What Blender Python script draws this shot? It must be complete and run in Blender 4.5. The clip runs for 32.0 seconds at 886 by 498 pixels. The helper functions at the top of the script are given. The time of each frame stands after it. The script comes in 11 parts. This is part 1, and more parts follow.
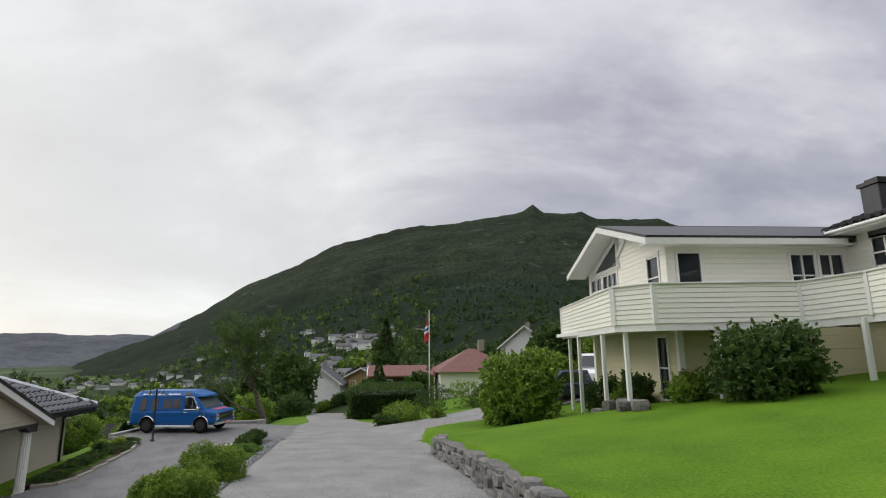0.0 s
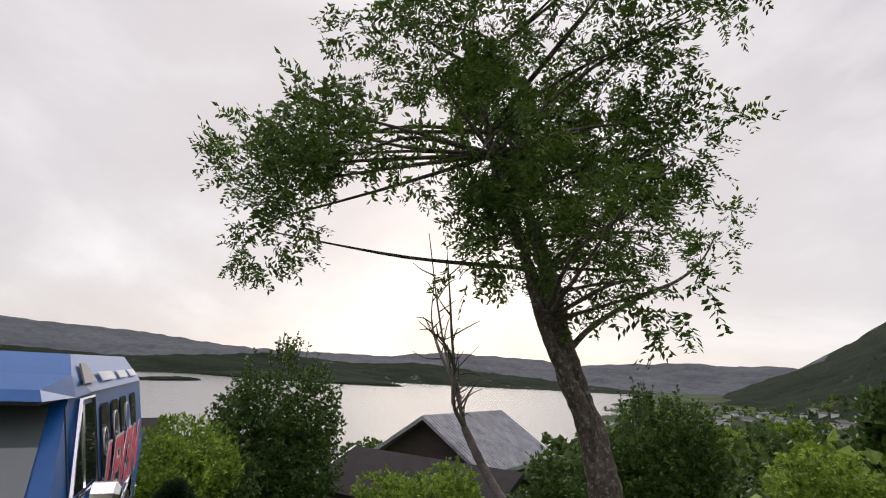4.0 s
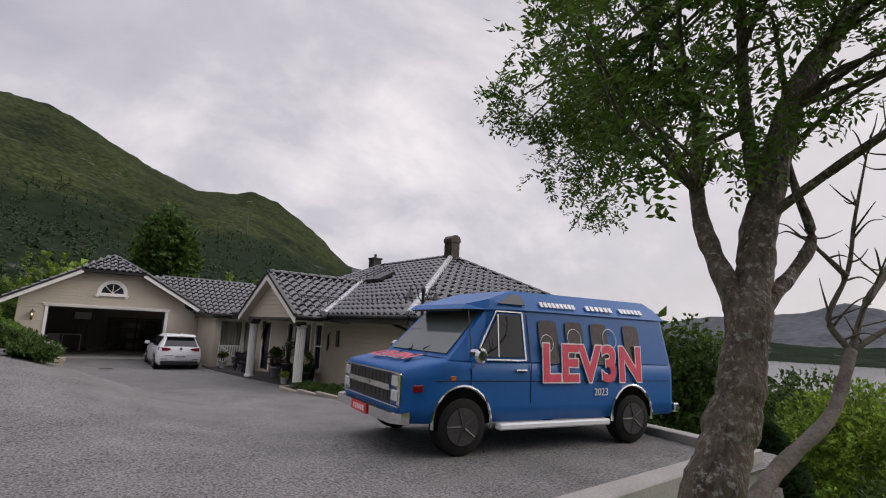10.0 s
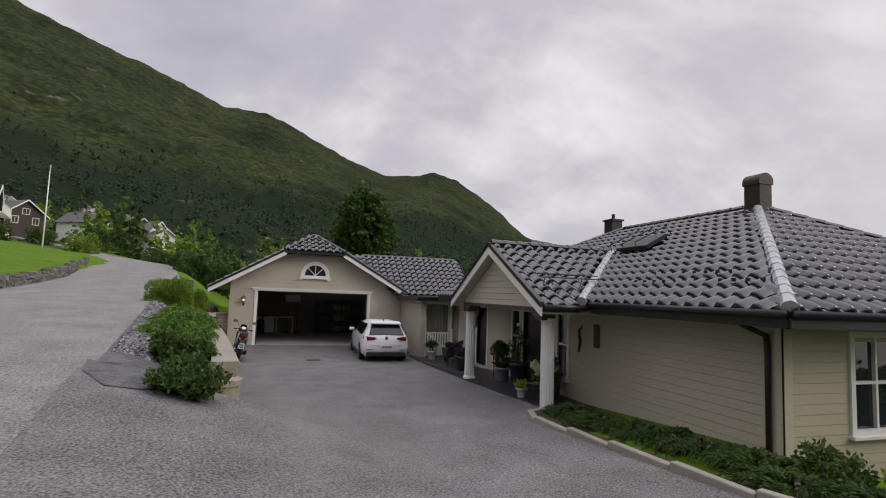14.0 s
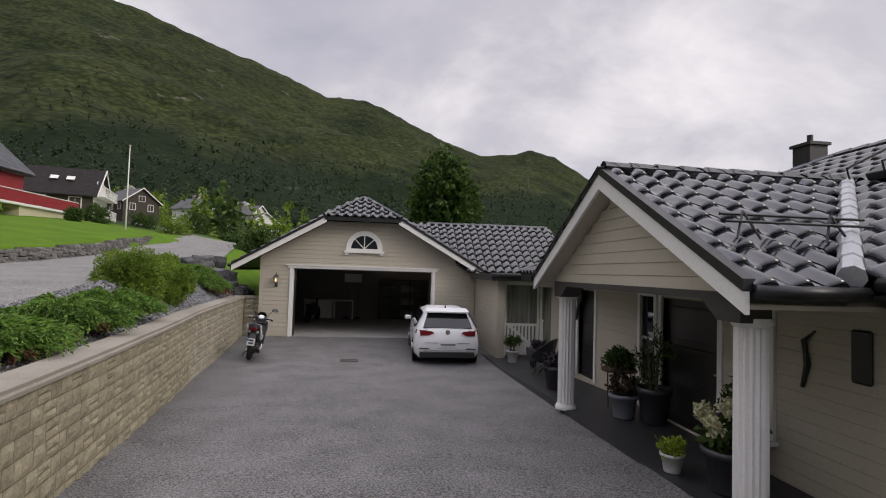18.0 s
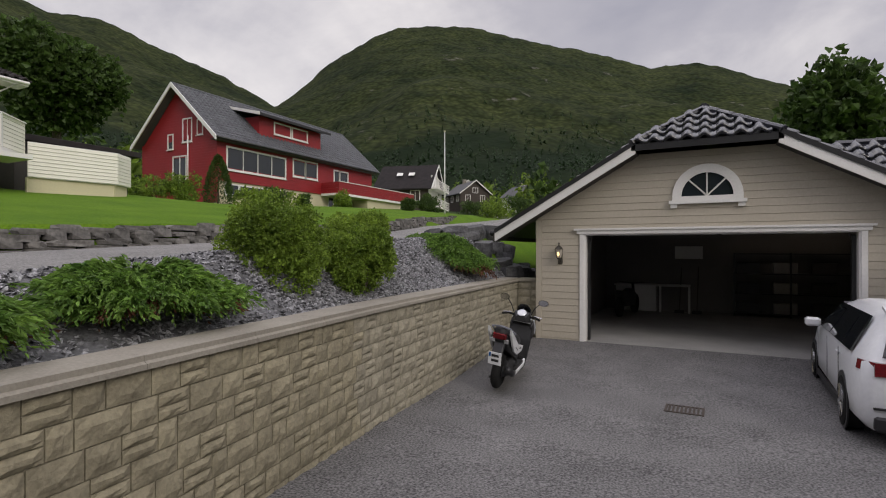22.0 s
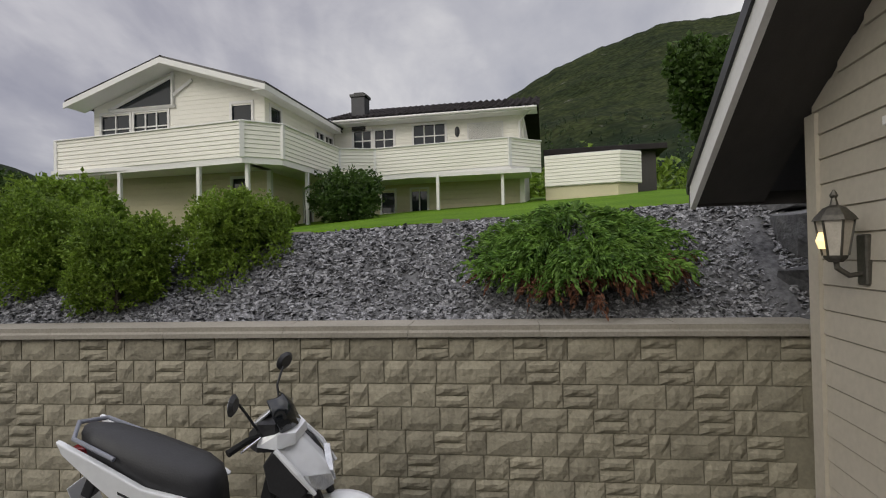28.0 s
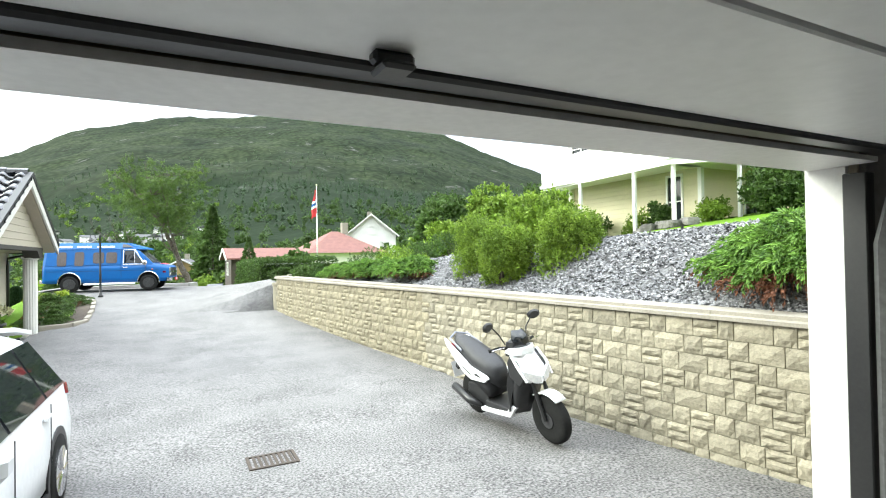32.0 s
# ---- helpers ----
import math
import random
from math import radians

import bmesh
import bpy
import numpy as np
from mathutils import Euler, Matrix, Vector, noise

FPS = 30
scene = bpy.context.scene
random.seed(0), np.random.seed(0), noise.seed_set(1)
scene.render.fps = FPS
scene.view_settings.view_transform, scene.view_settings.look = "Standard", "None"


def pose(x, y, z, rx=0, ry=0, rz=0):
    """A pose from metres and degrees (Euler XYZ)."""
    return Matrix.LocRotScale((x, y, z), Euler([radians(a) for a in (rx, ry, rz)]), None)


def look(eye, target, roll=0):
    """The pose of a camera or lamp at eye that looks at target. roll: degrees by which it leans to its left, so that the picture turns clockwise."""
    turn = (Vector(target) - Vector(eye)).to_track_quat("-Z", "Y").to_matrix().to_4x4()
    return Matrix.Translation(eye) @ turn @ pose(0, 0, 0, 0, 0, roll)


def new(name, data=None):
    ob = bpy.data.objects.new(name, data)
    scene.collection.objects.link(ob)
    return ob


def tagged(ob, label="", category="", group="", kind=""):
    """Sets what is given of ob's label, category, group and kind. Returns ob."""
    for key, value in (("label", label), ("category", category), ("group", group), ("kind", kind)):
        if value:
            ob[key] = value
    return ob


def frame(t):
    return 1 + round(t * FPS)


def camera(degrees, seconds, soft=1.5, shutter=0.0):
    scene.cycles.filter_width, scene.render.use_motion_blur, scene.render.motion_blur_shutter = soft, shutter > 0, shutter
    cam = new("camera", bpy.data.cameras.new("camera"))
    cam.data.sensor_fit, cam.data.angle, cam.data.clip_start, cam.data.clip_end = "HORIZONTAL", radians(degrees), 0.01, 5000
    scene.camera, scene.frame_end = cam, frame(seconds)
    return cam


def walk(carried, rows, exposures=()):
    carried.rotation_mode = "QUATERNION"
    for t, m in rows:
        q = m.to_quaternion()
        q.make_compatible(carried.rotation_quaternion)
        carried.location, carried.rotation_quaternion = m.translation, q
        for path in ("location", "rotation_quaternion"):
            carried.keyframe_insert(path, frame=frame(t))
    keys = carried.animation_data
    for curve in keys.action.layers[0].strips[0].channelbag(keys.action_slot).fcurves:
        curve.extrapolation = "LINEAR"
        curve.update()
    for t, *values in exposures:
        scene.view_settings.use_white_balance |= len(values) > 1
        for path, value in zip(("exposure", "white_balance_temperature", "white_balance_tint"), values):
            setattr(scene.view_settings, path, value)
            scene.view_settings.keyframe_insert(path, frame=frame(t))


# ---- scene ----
cam = camera(80.5, 32.0, soft=1.1)
PATH = [
    (0.0, -8.490, 4.227, 4.381, 101.26, 0.55, -183.65),
    (0.5, -7.977, -0.261, 4.189, 101.85, 0.39, -176.10),
    (1.0, -7.415, -4.650, 3.958, 102.39, 0.22, -168.53),
    (1.5, -6.800, -8.863, 3.718, 102.80, -0.06, -161.84),
    (2.0, -6.048, -12.785, 3.531, 103.21, -0.34, -155.31),
    (2.5, -5.165, -16.379, 3.316, 103.50, -0.64, -148.06),
    (4.5, -2.269, -27.126, 2.467, 103.05, -3.27, -112.84),
    (5.0, -2.395, -28.615, 2.267, 102.85, -3.47, -105.14),
    (5.5, -2.592, -29.698, 2.064, 102.70, -3.89, -97.50),
    (6.0, -2.824, -30.538, 1.992, 102.50, -3.96, -90.16),
    (6.5, -2.940, -31.079, 1.961, 102.12, -4.08, -82.76),
    (7.0, -2.969, -31.168, 1.940, 101.76, -4.13, -75.37),
    (7.5, -2.962, -31.146, 1.946, 101.29, -4.08, -68.10),
    (8.0, -2.808, -31.076, 1.971, 100.89, -3.92, -61.08),
    (8.5, -2.744, -31.012, 1.986, 100.52, -3.65, -53.97),
    (9.0, -2.754, -30.902, 1.990, 100.22, -3.42, -46.90),
    (9.5, -2.695, -30.485, 2.042, 99.67, -3.07, -41.39),
    (10.0, -2.669, -29.777, 2.100, 98.90, -2.82, -37.48),
    (10.5, -2.572, -28.868, 2.142, 98.16, -2.53, -33.54),
    (11.0, -2.471, -27.977, 2.183, 97.46, -2.24, -29.56),
    (11.5, -2.381, -27.253, 2.229, 96.76, -2.06, -25.53),
    (12.0, -2.240, -26.509, 2.304, 96.16, -1.92, -22.59),
    (12.5, -2.129, -25.818, 2.365, 95.83, -1.96, -21.43),
    (13.0, -1.988, -25.199, 2.398, 95.55, -1.98, -20.23),
    (13.5, -1.875, -24.577, 2.439, 95.31, -2.04, -19.08),
    (14.0, -1.742, -24.085, 2.473, 94.97, -2.08, -17.91),
    (14.5, -1.600, -23.634, 2.492, 94.72, -2.17, -16.67),
    (16.5, -0.326, -20.608, 2.417, 93.70, -1.90, -11.53),
    (17.0, -0.048, -19.902, 2.406, 93.36, -1.89, -10.38),
    (17.5, 0.219, -19.199, 2.383, 93.02, -1.91, -9.17),
    (18.0, 0.469, -18.526, 2.380, 92.51, -1.74, -7.17),
    (18.5, 0.697, -17.927, 2.365, 91.97, -1.65, -4.87),
    (19.0, 0.916, -17.376, 2.354, 91.41, -1.53, -2.44),
    (19.5, 0.936, -16.629, 2.363, 90.75, -1.41, -0.14),
    (20.0, 0.839, -15.747, 2.361, 90.28, -1.21, 3.33),
    (20.5, 0.696, -14.774, 2.220, 90.24, -0.97, 9.39),
    (21.0, 0.555, -13.758, 2.097, 90.33, -0.72, 15.48),
    (21.5, 0.387, -12.667, 2.029, 90.27, -0.39, 21.64),
    (22.0, 0.206, -11.609, 2.006, 90.18, -0.05, 27.79),
    (22.5, 0.095, -10.536, 1.999, 90.06, 0.23, 33.77),
    (23.0, 0.068, -9.480, 2.005, 89.97, 0.51, 39.93),
    (23.5, 0.049, -8.483, 2.002, 89.90, 0.83, 46.13),
    (24.0, 0.090, -7.590, 1.994, 89.89, 0.99, 52.25),
    (24.5, 0.119, -6.820, 1.980, 90.00, 1.17, 58.40),
    (25.0, 0.052, -6.032, 1.953, 90.07, 1.11, 64.59),
    (25.5, 0.086, -5.232, 1.938, 90.18, 1.07, 70.84),
    (27.5, 0.089, -2.243, 1.883, 90.84, 1.24, 95.13),
    (28.0, 0.125, -1.591, 1.894, 90.79, 1.23, 101.62),
    (28.5, 0.198, -1.057, 1.896, 90.79, 1.16, 108.00),
    (29.0, 0.273, -0.590, 1.893, 90.85, 1.10, 114.39),
    (29.5, 0.334, -0.165, 1.906, 90.78, 1.14, 120.76),
    (30.0, 0.402, 0.220, 1.914, 90.78, 1.11, 127.02),
    (30.5, 0.483, 0.545, 1.902, 91.10, 1.42, 133.16),
    (31.0, 0.636, 0.803, 1.912, 91.00, 1.15, 138.81),
    (31.5, 0.733, 1.114, 1.926, 90.80, 1.09, 144.84),
    (32.0, 0.661, 1.584, 1.927, 90.70, 0.98, 152.84),
]
walk(cam, [(t, pose(*p)) for t, *p in PATH], exposures=[(0, -0.05, 6400, 6), (2.5, -0.05, 6450, 8), (5, -0.1, 6700, 16), (10, -0.1, 6600, 13), (14, -0.18, 6580, 13), (18, -0.08, 6550, 13), (21, -0.25, 6550, 12), (25, -0.42, 6600, 13), (28, -0.33, 6500, 8), (29, -0.2, 6500, 5), (30, 0.16, 6450, 2), (31, 1.1, 6350, -3), (31.5, 1.7, 6300, -3), (32, 2.0, 6280, -3)])

# ---- world, sun ----
SUN_AZ, SUN_EL = -122.0, 14.0   # degrees from +y towards -x, above the horizon


def build_world():
    w = bpy.data.worlds.new("overcast_sky")
    scene.world = w
    w.use_nodes = True
    nt = w.node_tree
    N, L = nt.nodes, nt.links
    N.clear()
    out = N.new("ShaderNodeOutputWorld")
    bg = N.new("ShaderNodeBackground")
    tc = N.new("ShaderNodeTexCoord")
    sep = N.new("ShaderNodeSeparateXYZ")
    L.new(tc.outputs["Generated"], sep.inputs[0])
    zz = N.new("ShaderNodeMath"); zz.operation = "ADD"; zz.inputs[1].default_value = 0.48
    za = N.new("ShaderNodeMath"); za.operation = "MAXIMUM"; za.inputs[1].default_value = 0.0
    L.new(sep.outputs[2], za.inputs[0]); L.new(za.outputs[0], zz.inputs[0])
    dx = N.new("ShaderNodeMath"); dx.operation = "DIVIDE"; L.new(sep.outputs[0], dx.inputs[0]); L.new(zz.outputs[0], dx.inputs[1])
    dy = N.new("ShaderNodeMath"); dy.operation = "DIVIDE"; L.new(sep.outputs[1], dy.inputs[0]); L.new(zz.outputs[0], dy.inputs[1])
    com = N.new("ShaderNodeCombineXYZ"); L.new(dx.outputs[0], com.inputs[0]); L.new(dy.outputs[0], com.inputs[1])
    mp = N.new("ShaderNodeMapping"); mp.inputs["Rotation"].default_value = (0, 0, 0.5); mp.inputs["Scale"].default_value = (0.95, 1.15, 1.0)
    L.new(com.outputs[0], mp.inputs[0])
    n1 = N.new("ShaderNodeTexNoise"); n1.inputs["Scale"].default_value = 0.95; n1.inputs["Detail"].default_value = 6; n1.inputs["Roughness"].default_value = 0.52; n1.inputs["Distortion"].default_value = 0.8
    L.new(mp.outputs[0], n1.inputs["Vector"])
    n2 = N.new("ShaderNodeTexNoise"); n2.inputs["Scale"].default_value = 2.8; n2.inputs["Detail"].default_value = 8; n2.inputs["Roughness"].default_value = 0.6; n2.inputs["Distortion"].default_value = 0.3
    L.new(mp.outputs[0], n2.inputs["Vector"])
    nm = N.new("ShaderNodeMixRGB"); nm.inputs[0].default_value = 0.30
    L.new(n1.outputs[0], nm.inputs[1]); L.new(n2.outputs[0], nm.inputs[2])
    ramp = N.new("ShaderNodeValToRGB")
    e = ramp.color_ramp.elements
    e[0].position, e[0].color = 0.36, (0.52, 0.52, 0.61, 1)
    e[1].position, e[1].color = 0.62, (1.16, 1.12, 1.12, 1)
    m = ramp.color_ramp.elements.new(0.48); m.color = (0.70, 0.685, 0.75, 1)
    L.new(nm.outputs[0], ramp.inputs[0])
    # the brighter, warmer part of the cloud sheet where the low sun stands behind it
    a = radians(SUN_AZ)
    dot = N.new("ShaderNodeVectorMath"); dot.operation = "DOT_PRODUCT"
    s = Vector((-math.sin(a) * math.cos(radians(14)), math.cos(a) * math.cos(radians(14)), math.sin(radians(14))))
    dot.inputs[1].default_value = s
    L.new(tc.outputs["Generated"], dot.inputs[0])
    mr = N.new("ShaderNodeMapRange"); mr.interpolation_type = "SMOOTHSTEP"
    mr.inputs["From Min"].default_value, mr.inputs["From Max"].default_value = 0.05, 1.0
    mr.inputs["To Min"].default_value, mr.inputs["To Max"].default_value = 0.0, 0.66
    L.new(dot.outputs["Value"], mr.inputs["Value"])
    glow = N.new("ShaderNodeMixRGB"); glow.blend_type = "SCREEN"; glow.inputs[2].default_value = (1.0, 0.90, 0.78, 1)
    L.new(mr.outputs[0], glow.inputs[0]); L.new(ramp.outputs[0], glow.inputs[1])
    sky = N.new("ShaderNodeTexSky"); sky.sky_type = "NISHITA"; sky.sun_disc = False
    sky.sun_elevation, sky.sun_rotation = radians(SUN_EL), radians(-SUN_AZ)
    skm = N.new("ShaderNodeMixRGB"); skm.blend_type = "MULTIPLY"; skm.inputs[0].default_value = 1.0; skm.inputs[2].default_value = (0.10, 0.10, 0.10, 1)
    L.new(sky.outputs[0], skm.inputs[1])
    mix = N.new("ShaderNodeMixRGB"); mix.inputs[0].default_value = 0.90
    L.new(skm.outputs[0], mix.inputs[1]); L.new(glow.outputs[0], mix.inputs[2])
    far = N.new("ShaderNodeMapRange"); far.interpolation_type = "SMOOTHSTEP"       # thicker cloud away from the sun
    far.inputs["From Min"].default_value, far.inputs["From Max"].default_value = -0.75, 0.4
    far.inputs["To Min"].default_value, far.inputs["To Max"].default_value = 0.97, 1.0
    L.new(dot.outputs["Value"], far.inputs["Value"])
    thick = N.new("ShaderNodeVectorMath"); thick.operation = "SCALE"
    L.new(mix.outputs[0], thick.inputs[0]); L.new(far.outputs[0], thick.inputs["Scale"])
    # the heavy lavender cloud bank high in the south-west
    bank = N.new("ShaderNodeVectorMath"); bank.operation = "DOT_PRODUCT"
    az_, el_ = radians(150), radians(50)
    bank.inputs[1].default_value = (-math.sin(az_) * math.cos(el_), math.cos(az_) * math.cos(el_), math.sin(el_))
    L.new(tc.outputs["Generated"], bank.inputs[0])
    ba = N.new("ShaderNodeMath"); ba.operation = "MULTIPLY_ADD"; ba.inputs[1].default_value = -0.55
    L.new(n1.outputs[0], ba.inputs[0]); L.new(bank.outputs["Value"], ba.inputs[2])
    bk = N.new("ShaderNodeMapRange"); bk.interpolation_type = "SMOOTHSTEP"
    bk.inputs["From Min"].default_value, bk.inputs["From Max"].default_value = 0.38, 0.70
    L.new(ba.outputs[0], bk.inputs["Value"])
    heavy = N.new("ShaderNodeMixRGB"); heavy.blend_type = "MULTIPLY"; heavy.inputs[2].default_value = (0.65, 0.65, 0.72, 1)
    L.new(bk.outputs[0], heavy.inputs[0]); L.new(thick.outputs[0], heavy.inputs[1])
    L.new(heavy.outputs[0], bg.inputs[0])
    # an overcast sky is about three times as bright overhead as at the horizon
    el = N.new("ShaderNodeMapRange"); el.interpolation_type = "SMOOTHSTEP"
    el.inputs["From Min"].default_value, el.inputs["From Max"].default_value = 0.55, 0.86
    el.inputs["To Min"].default_value, el.inputs["To Max"].default_value = 0.97, 2.7
    L.new(sep.outputs[2], el.inputs["Value"]); L.new(el.outputs[0], bg.inputs[1])
    L.new(bg.outputs[0], out.inputs[0])


build_world()
sun = new("sun", bpy.data.lights.new("sun", "SUN"))
sun.data.energy, sun.data.angle, sun.data.color = 1.3, radians(25), (1.0, 0.94, 0.86)
a = radians(SUN_AZ)
sun.matrix_world = look((0, 0, 60), Vector((0, 0, 60)) - Vector((-math.sin(a) * math.cos(radians(30)), math.cos(a) * math.cos(radians(30)), math.sin(radians(30)))))

# ---- materials ----
MATS = {}


def mat(name, c1, c2=None, rough=0.7, metal=0.0, scale=6.0, fine=60.0, bump=0.15, dist=0.01, spec=0.5, per_object=0.0, stretch=(1, 1, 1), island=0.0, big_part=0.5):
    """A surface with two scales of colour change and fine relief, in metres of the world."""
    if name in MATS:
        return MATS[name]
    c2 = c2 or tuple(v * 0.75 for v in c1)
    m = bpy.data.materials.new(name)
    m.use_nodes = True
    N, L = m.node_tree.nodes, m.node_tree.links
    b = N["Principled BSDF"]
    b.inputs["Roughness"].default_value, b.inputs["Metallic"].default_value = rough, metal
    b.inputs["Specular IOR Level"].default_value = spec
    g = N.new("ShaderNodeNewGeometry")
    mp = N.new("ShaderNodeMapping"); mp.inputs["Scale"].default_value = stretch
    L.new(g.outputs["Position"], mp.inputs[0])
    big = N.new("ShaderNodeTexNoise"); big.inputs["Scale"].default_value = scale; big.inputs["Detail"].default_value = 4
    small = N.new("ShaderNodeTexNoise"); small.inputs["Scale"].default_value = fine; small.inputs["Detail"].default_value = 3
    L.new(mp.outputs[0], big.inputs["Vector"]); L.new(mp.outputs[0], small.inputs["Vector"])
    add = N.new("ShaderNodeMath"); add.operation = "MULTIPLY_ADD"; add.inputs[1].default_value = 1 - big_part
    half = N.new("ShaderNodeMath"); half.operation = "MULTIPLY"; half.inputs[1].default_value = big_part
    L.new(big.outputs[0], half.inputs[0]); L.new(small.outputs[0], add.inputs[0]); L.new(half.outputs[0], add.inputs[2])
    mr = N.new("ShaderNodeMapRange"); mr.inputs["From Min"].default_value, mr.inputs["From Max"].default_value = 0.34, 0.66
    L.new(add.outputs[0], mr.inputs["Value"])
    mix = N.new("ShaderNodeMixRGB"); mix.inputs[1].default_value, mix.inputs[2].default_value = (*c1, 1), (*c2, 1)
    L.new(mr.outputs[0], mix.inputs[0])
    col = mix.outputs[0]
    for amount, kind in ((per_object, "o"), (island, "i")):
        if amount:
            rnd = N.new("ShaderNodeObjectInfo").outputs["Random"] if kind == "o" else g.outputs["Random Per Island"]
            r2 = N.new("ShaderNodeMapRange"); r2.inputs["To Min"].default_value, r2.inputs["To Max"].default_value = 1 - amount, 1 + amount
            L.new(rnd, r2.inputs["Value"])
            mu = N.new("ShaderNodeVectorMath"); mu.operation = "SCALE"
            L.new(col, mu.inputs[0]); L.new(r2.outputs[0], mu.inputs["Scale"])
            col = mu.outputs[0]
    L.new(col, b.inputs["Base Color"])
    if bump:
        bp = N.new("ShaderNodeBump"); bp.inputs["Strength"].default_value, bp.inputs["Distance"].default_value = bump, dist
        L.new(add.outputs[0], bp.inputs["Height"]); L.new(bp.outputs[0], b.inputs["Normal"])
    MATS[name] = m
    return m


def leaf(name, c1, c2, rough=0.55, scale=1.4, fine=8.0, vary=0.38):
    """A thin leaf: some of the light goes through it."""
    m = mat(name, c1, c2, rough, scale=scale, fine=fine, bump=0, island=vary, spec=0.3)
    N, L = m.node_tree.nodes, m.node_tree.links
    b = N["Principled BSDF"]
    tr = N.new("ShaderNodeBsdfTranslucent")
    L.new(b.inputs["Base Color"].links[0].from_socket, tr.inputs[0])
    mx = N.new("ShaderNodeMixShader"); mx.inputs[0].default_value = 0.35
    out = [n for n in N if n.type == "OUTPUT_MATERIAL"][0]
    L.new(b.outputs[0], mx.inputs[1]); L.new(tr.outputs[0], mx.inputs[2]); L.new(mx.outputs[0], out.inputs[0])
    return m


def glassy(name, tint=(0.02, 0.025, 0.03), rough=0.03):
    m = bpy.data.materials.new(name); m.use_nodes = True
    b = m.node_tree.nodes["Principled BSDF"]
    b.inputs["Base Color"].default_value = (*tint, 1); b.inputs["Roughness"].default_value = rough; b.inputs["Specular IOR Level"].default_value = 0.6
    return m


def glow(name, colour, strength):
    m = bpy.data.materials.new(name); m.use_nodes = True
    b = m.node_tree.nodes["Principled BSDF"]
    b.inputs["Base Color"].default_value = (*colour, 1)
    b.inputs["Emission Color"].default_value, b.inputs["Emission Strength"].default_value = (*colour, 1), strength
    return m


ASPHALT = mat("asphalt", (0.245, 0.239, 0.233), (0.024, 0.023, 0.023), 0.8, scale=1.3, fine=44, bump=1.0, dist=0.014, big_part=0.2)
ASPHALT_OLD = mat("worn_asphalt", (0.32, 0.31, 0.295), (0.075, 0.073, 0.07), 0.85, scale=1.1, fine=40, bump=0.9, dist=0.014, big_part=0.24)
GRAVEL = mat("slate_gravel", (0.16, 0.16, 0.165), (0.035, 0.035, 0.038), 0.9, scale=3, fine=26, bump=1.0, dist=0.03)
STONE = mat("cast_stone", (0.345, 0.315, 0.235), (0.215, 0.195, 0.145), 0.9, scale=7, fine=34, bump=0.9, dist=0.02, per_object=0.13)
JOINT = mat("stone_joint", (0.28, 0.255, 0.19), (0.21, 0.19, 0.14), 0.95, scale=4, fine=40)
CAP = mat("concrete_cap", (0.32, 0.295, 0.245), (0.22, 0.20, 0.165), 0.9, scale=2, fine=50)
CONCRETE = mat("concrete", (0.36, 0.35, 0.33), (0.24, 0.235, 0.225), 0.9, scale=1.2, fine=35)
FIELDSTONE = mat("field_stone", (0.20, 0.19, 0.175), (0.075, 0.072, 0.068), 0.9, scale=3, fine=18, bump=0.7, dist=0.03, per_object=0.3)
BEIGE = mat("beige_paint", (0.49, 0.445, 0.36), (0.42, 0.38, 0.305), 0.55, scale=0.8, fine=25, bump=0.08)
WHITE = mat("white_paint", (0.80, 0.79, 0.76), (0.70, 0.69, 0.66), 0.45, scale=0.9, fine=30, bump=0.05)
CREAM = mat("cream_paint", (0.62, 0.57, 0.40), (0.54, 0.49, 0.34), 0.6, scale=0.8, fine=25, bump=0.08)
RED = mat("red_paint", (0.30, 0.016, 0.02), (0.22, 0.012, 0.015), 0.5, scale=0.7, fine=25, bump=0.08)
DARKTILE = mat("glazed_tile", (0.009, 0.010, 0.015), (0.005, 0.006, 0.009), 0.14, scale=2, fine=30, bump=0.02, spec=1.0, island=0.25)
ROOFGREY = mat("grey_roof", (0.10, 0.105, 0.115), (0.06, 0.062, 0.07), 0.6, scale=2, fine=18, bump=0.2, island=0.15)
BLACKTRIM = mat("black_metal", (0.012, 0.012, 0.013), (0.02, 0.02, 0.02), 0.4, scale=3, fine=60, bump=0.05)
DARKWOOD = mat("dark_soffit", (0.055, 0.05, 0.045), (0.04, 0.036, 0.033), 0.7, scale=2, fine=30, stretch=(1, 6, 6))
BARK = mat("lichen_bark", (0.13, 0.105, 0.08), (0.022, 0.017, 0.013), 0.95, scale=9, fine=40, bump=1.0, dist=0.05, big_part=0.55, stretch=(1, 1, 0.45))


def lichen(m, pale, cut, size):
    """Patches of another colour over a surface: lichen on bark, oil and dust on asphalt."""
    N, L = m.node_tree.nodes, m.node_tree.links
    b = N["Principled BSDF"]
    base = b.inputs["Base Color"].links[0].from_socket
    g = N.new("ShaderNodeNewGeometry")
    n = N.new("ShaderNodeTexNoise"); n.inputs["Scale"].default_value, n.inputs["Detail"].default_value, n.inputs["Roughness"].default_value = size, 5, 0.7
    L.new(g.outputs["Position"], n.inputs["Vector"])
    r = N.new("ShaderNodeMapRange"); r.inputs["From Min"].default_value, r.inputs["From Max"].default_value = cut, cut + 0.10
    r.inputs["To Max"].default_value = 0.85
    L.new(n.outputs[0], r.inputs["Value"])
    mx = N.new("ShaderNodeMixRGB"); mx.inputs[2].default_value = (*pale, 1)
    L.new(r.outputs[0], mx.inputs[0]); L.new(base, mx.inputs[1]); L.new(mx.outputs[0], b.inputs["Base Color"])


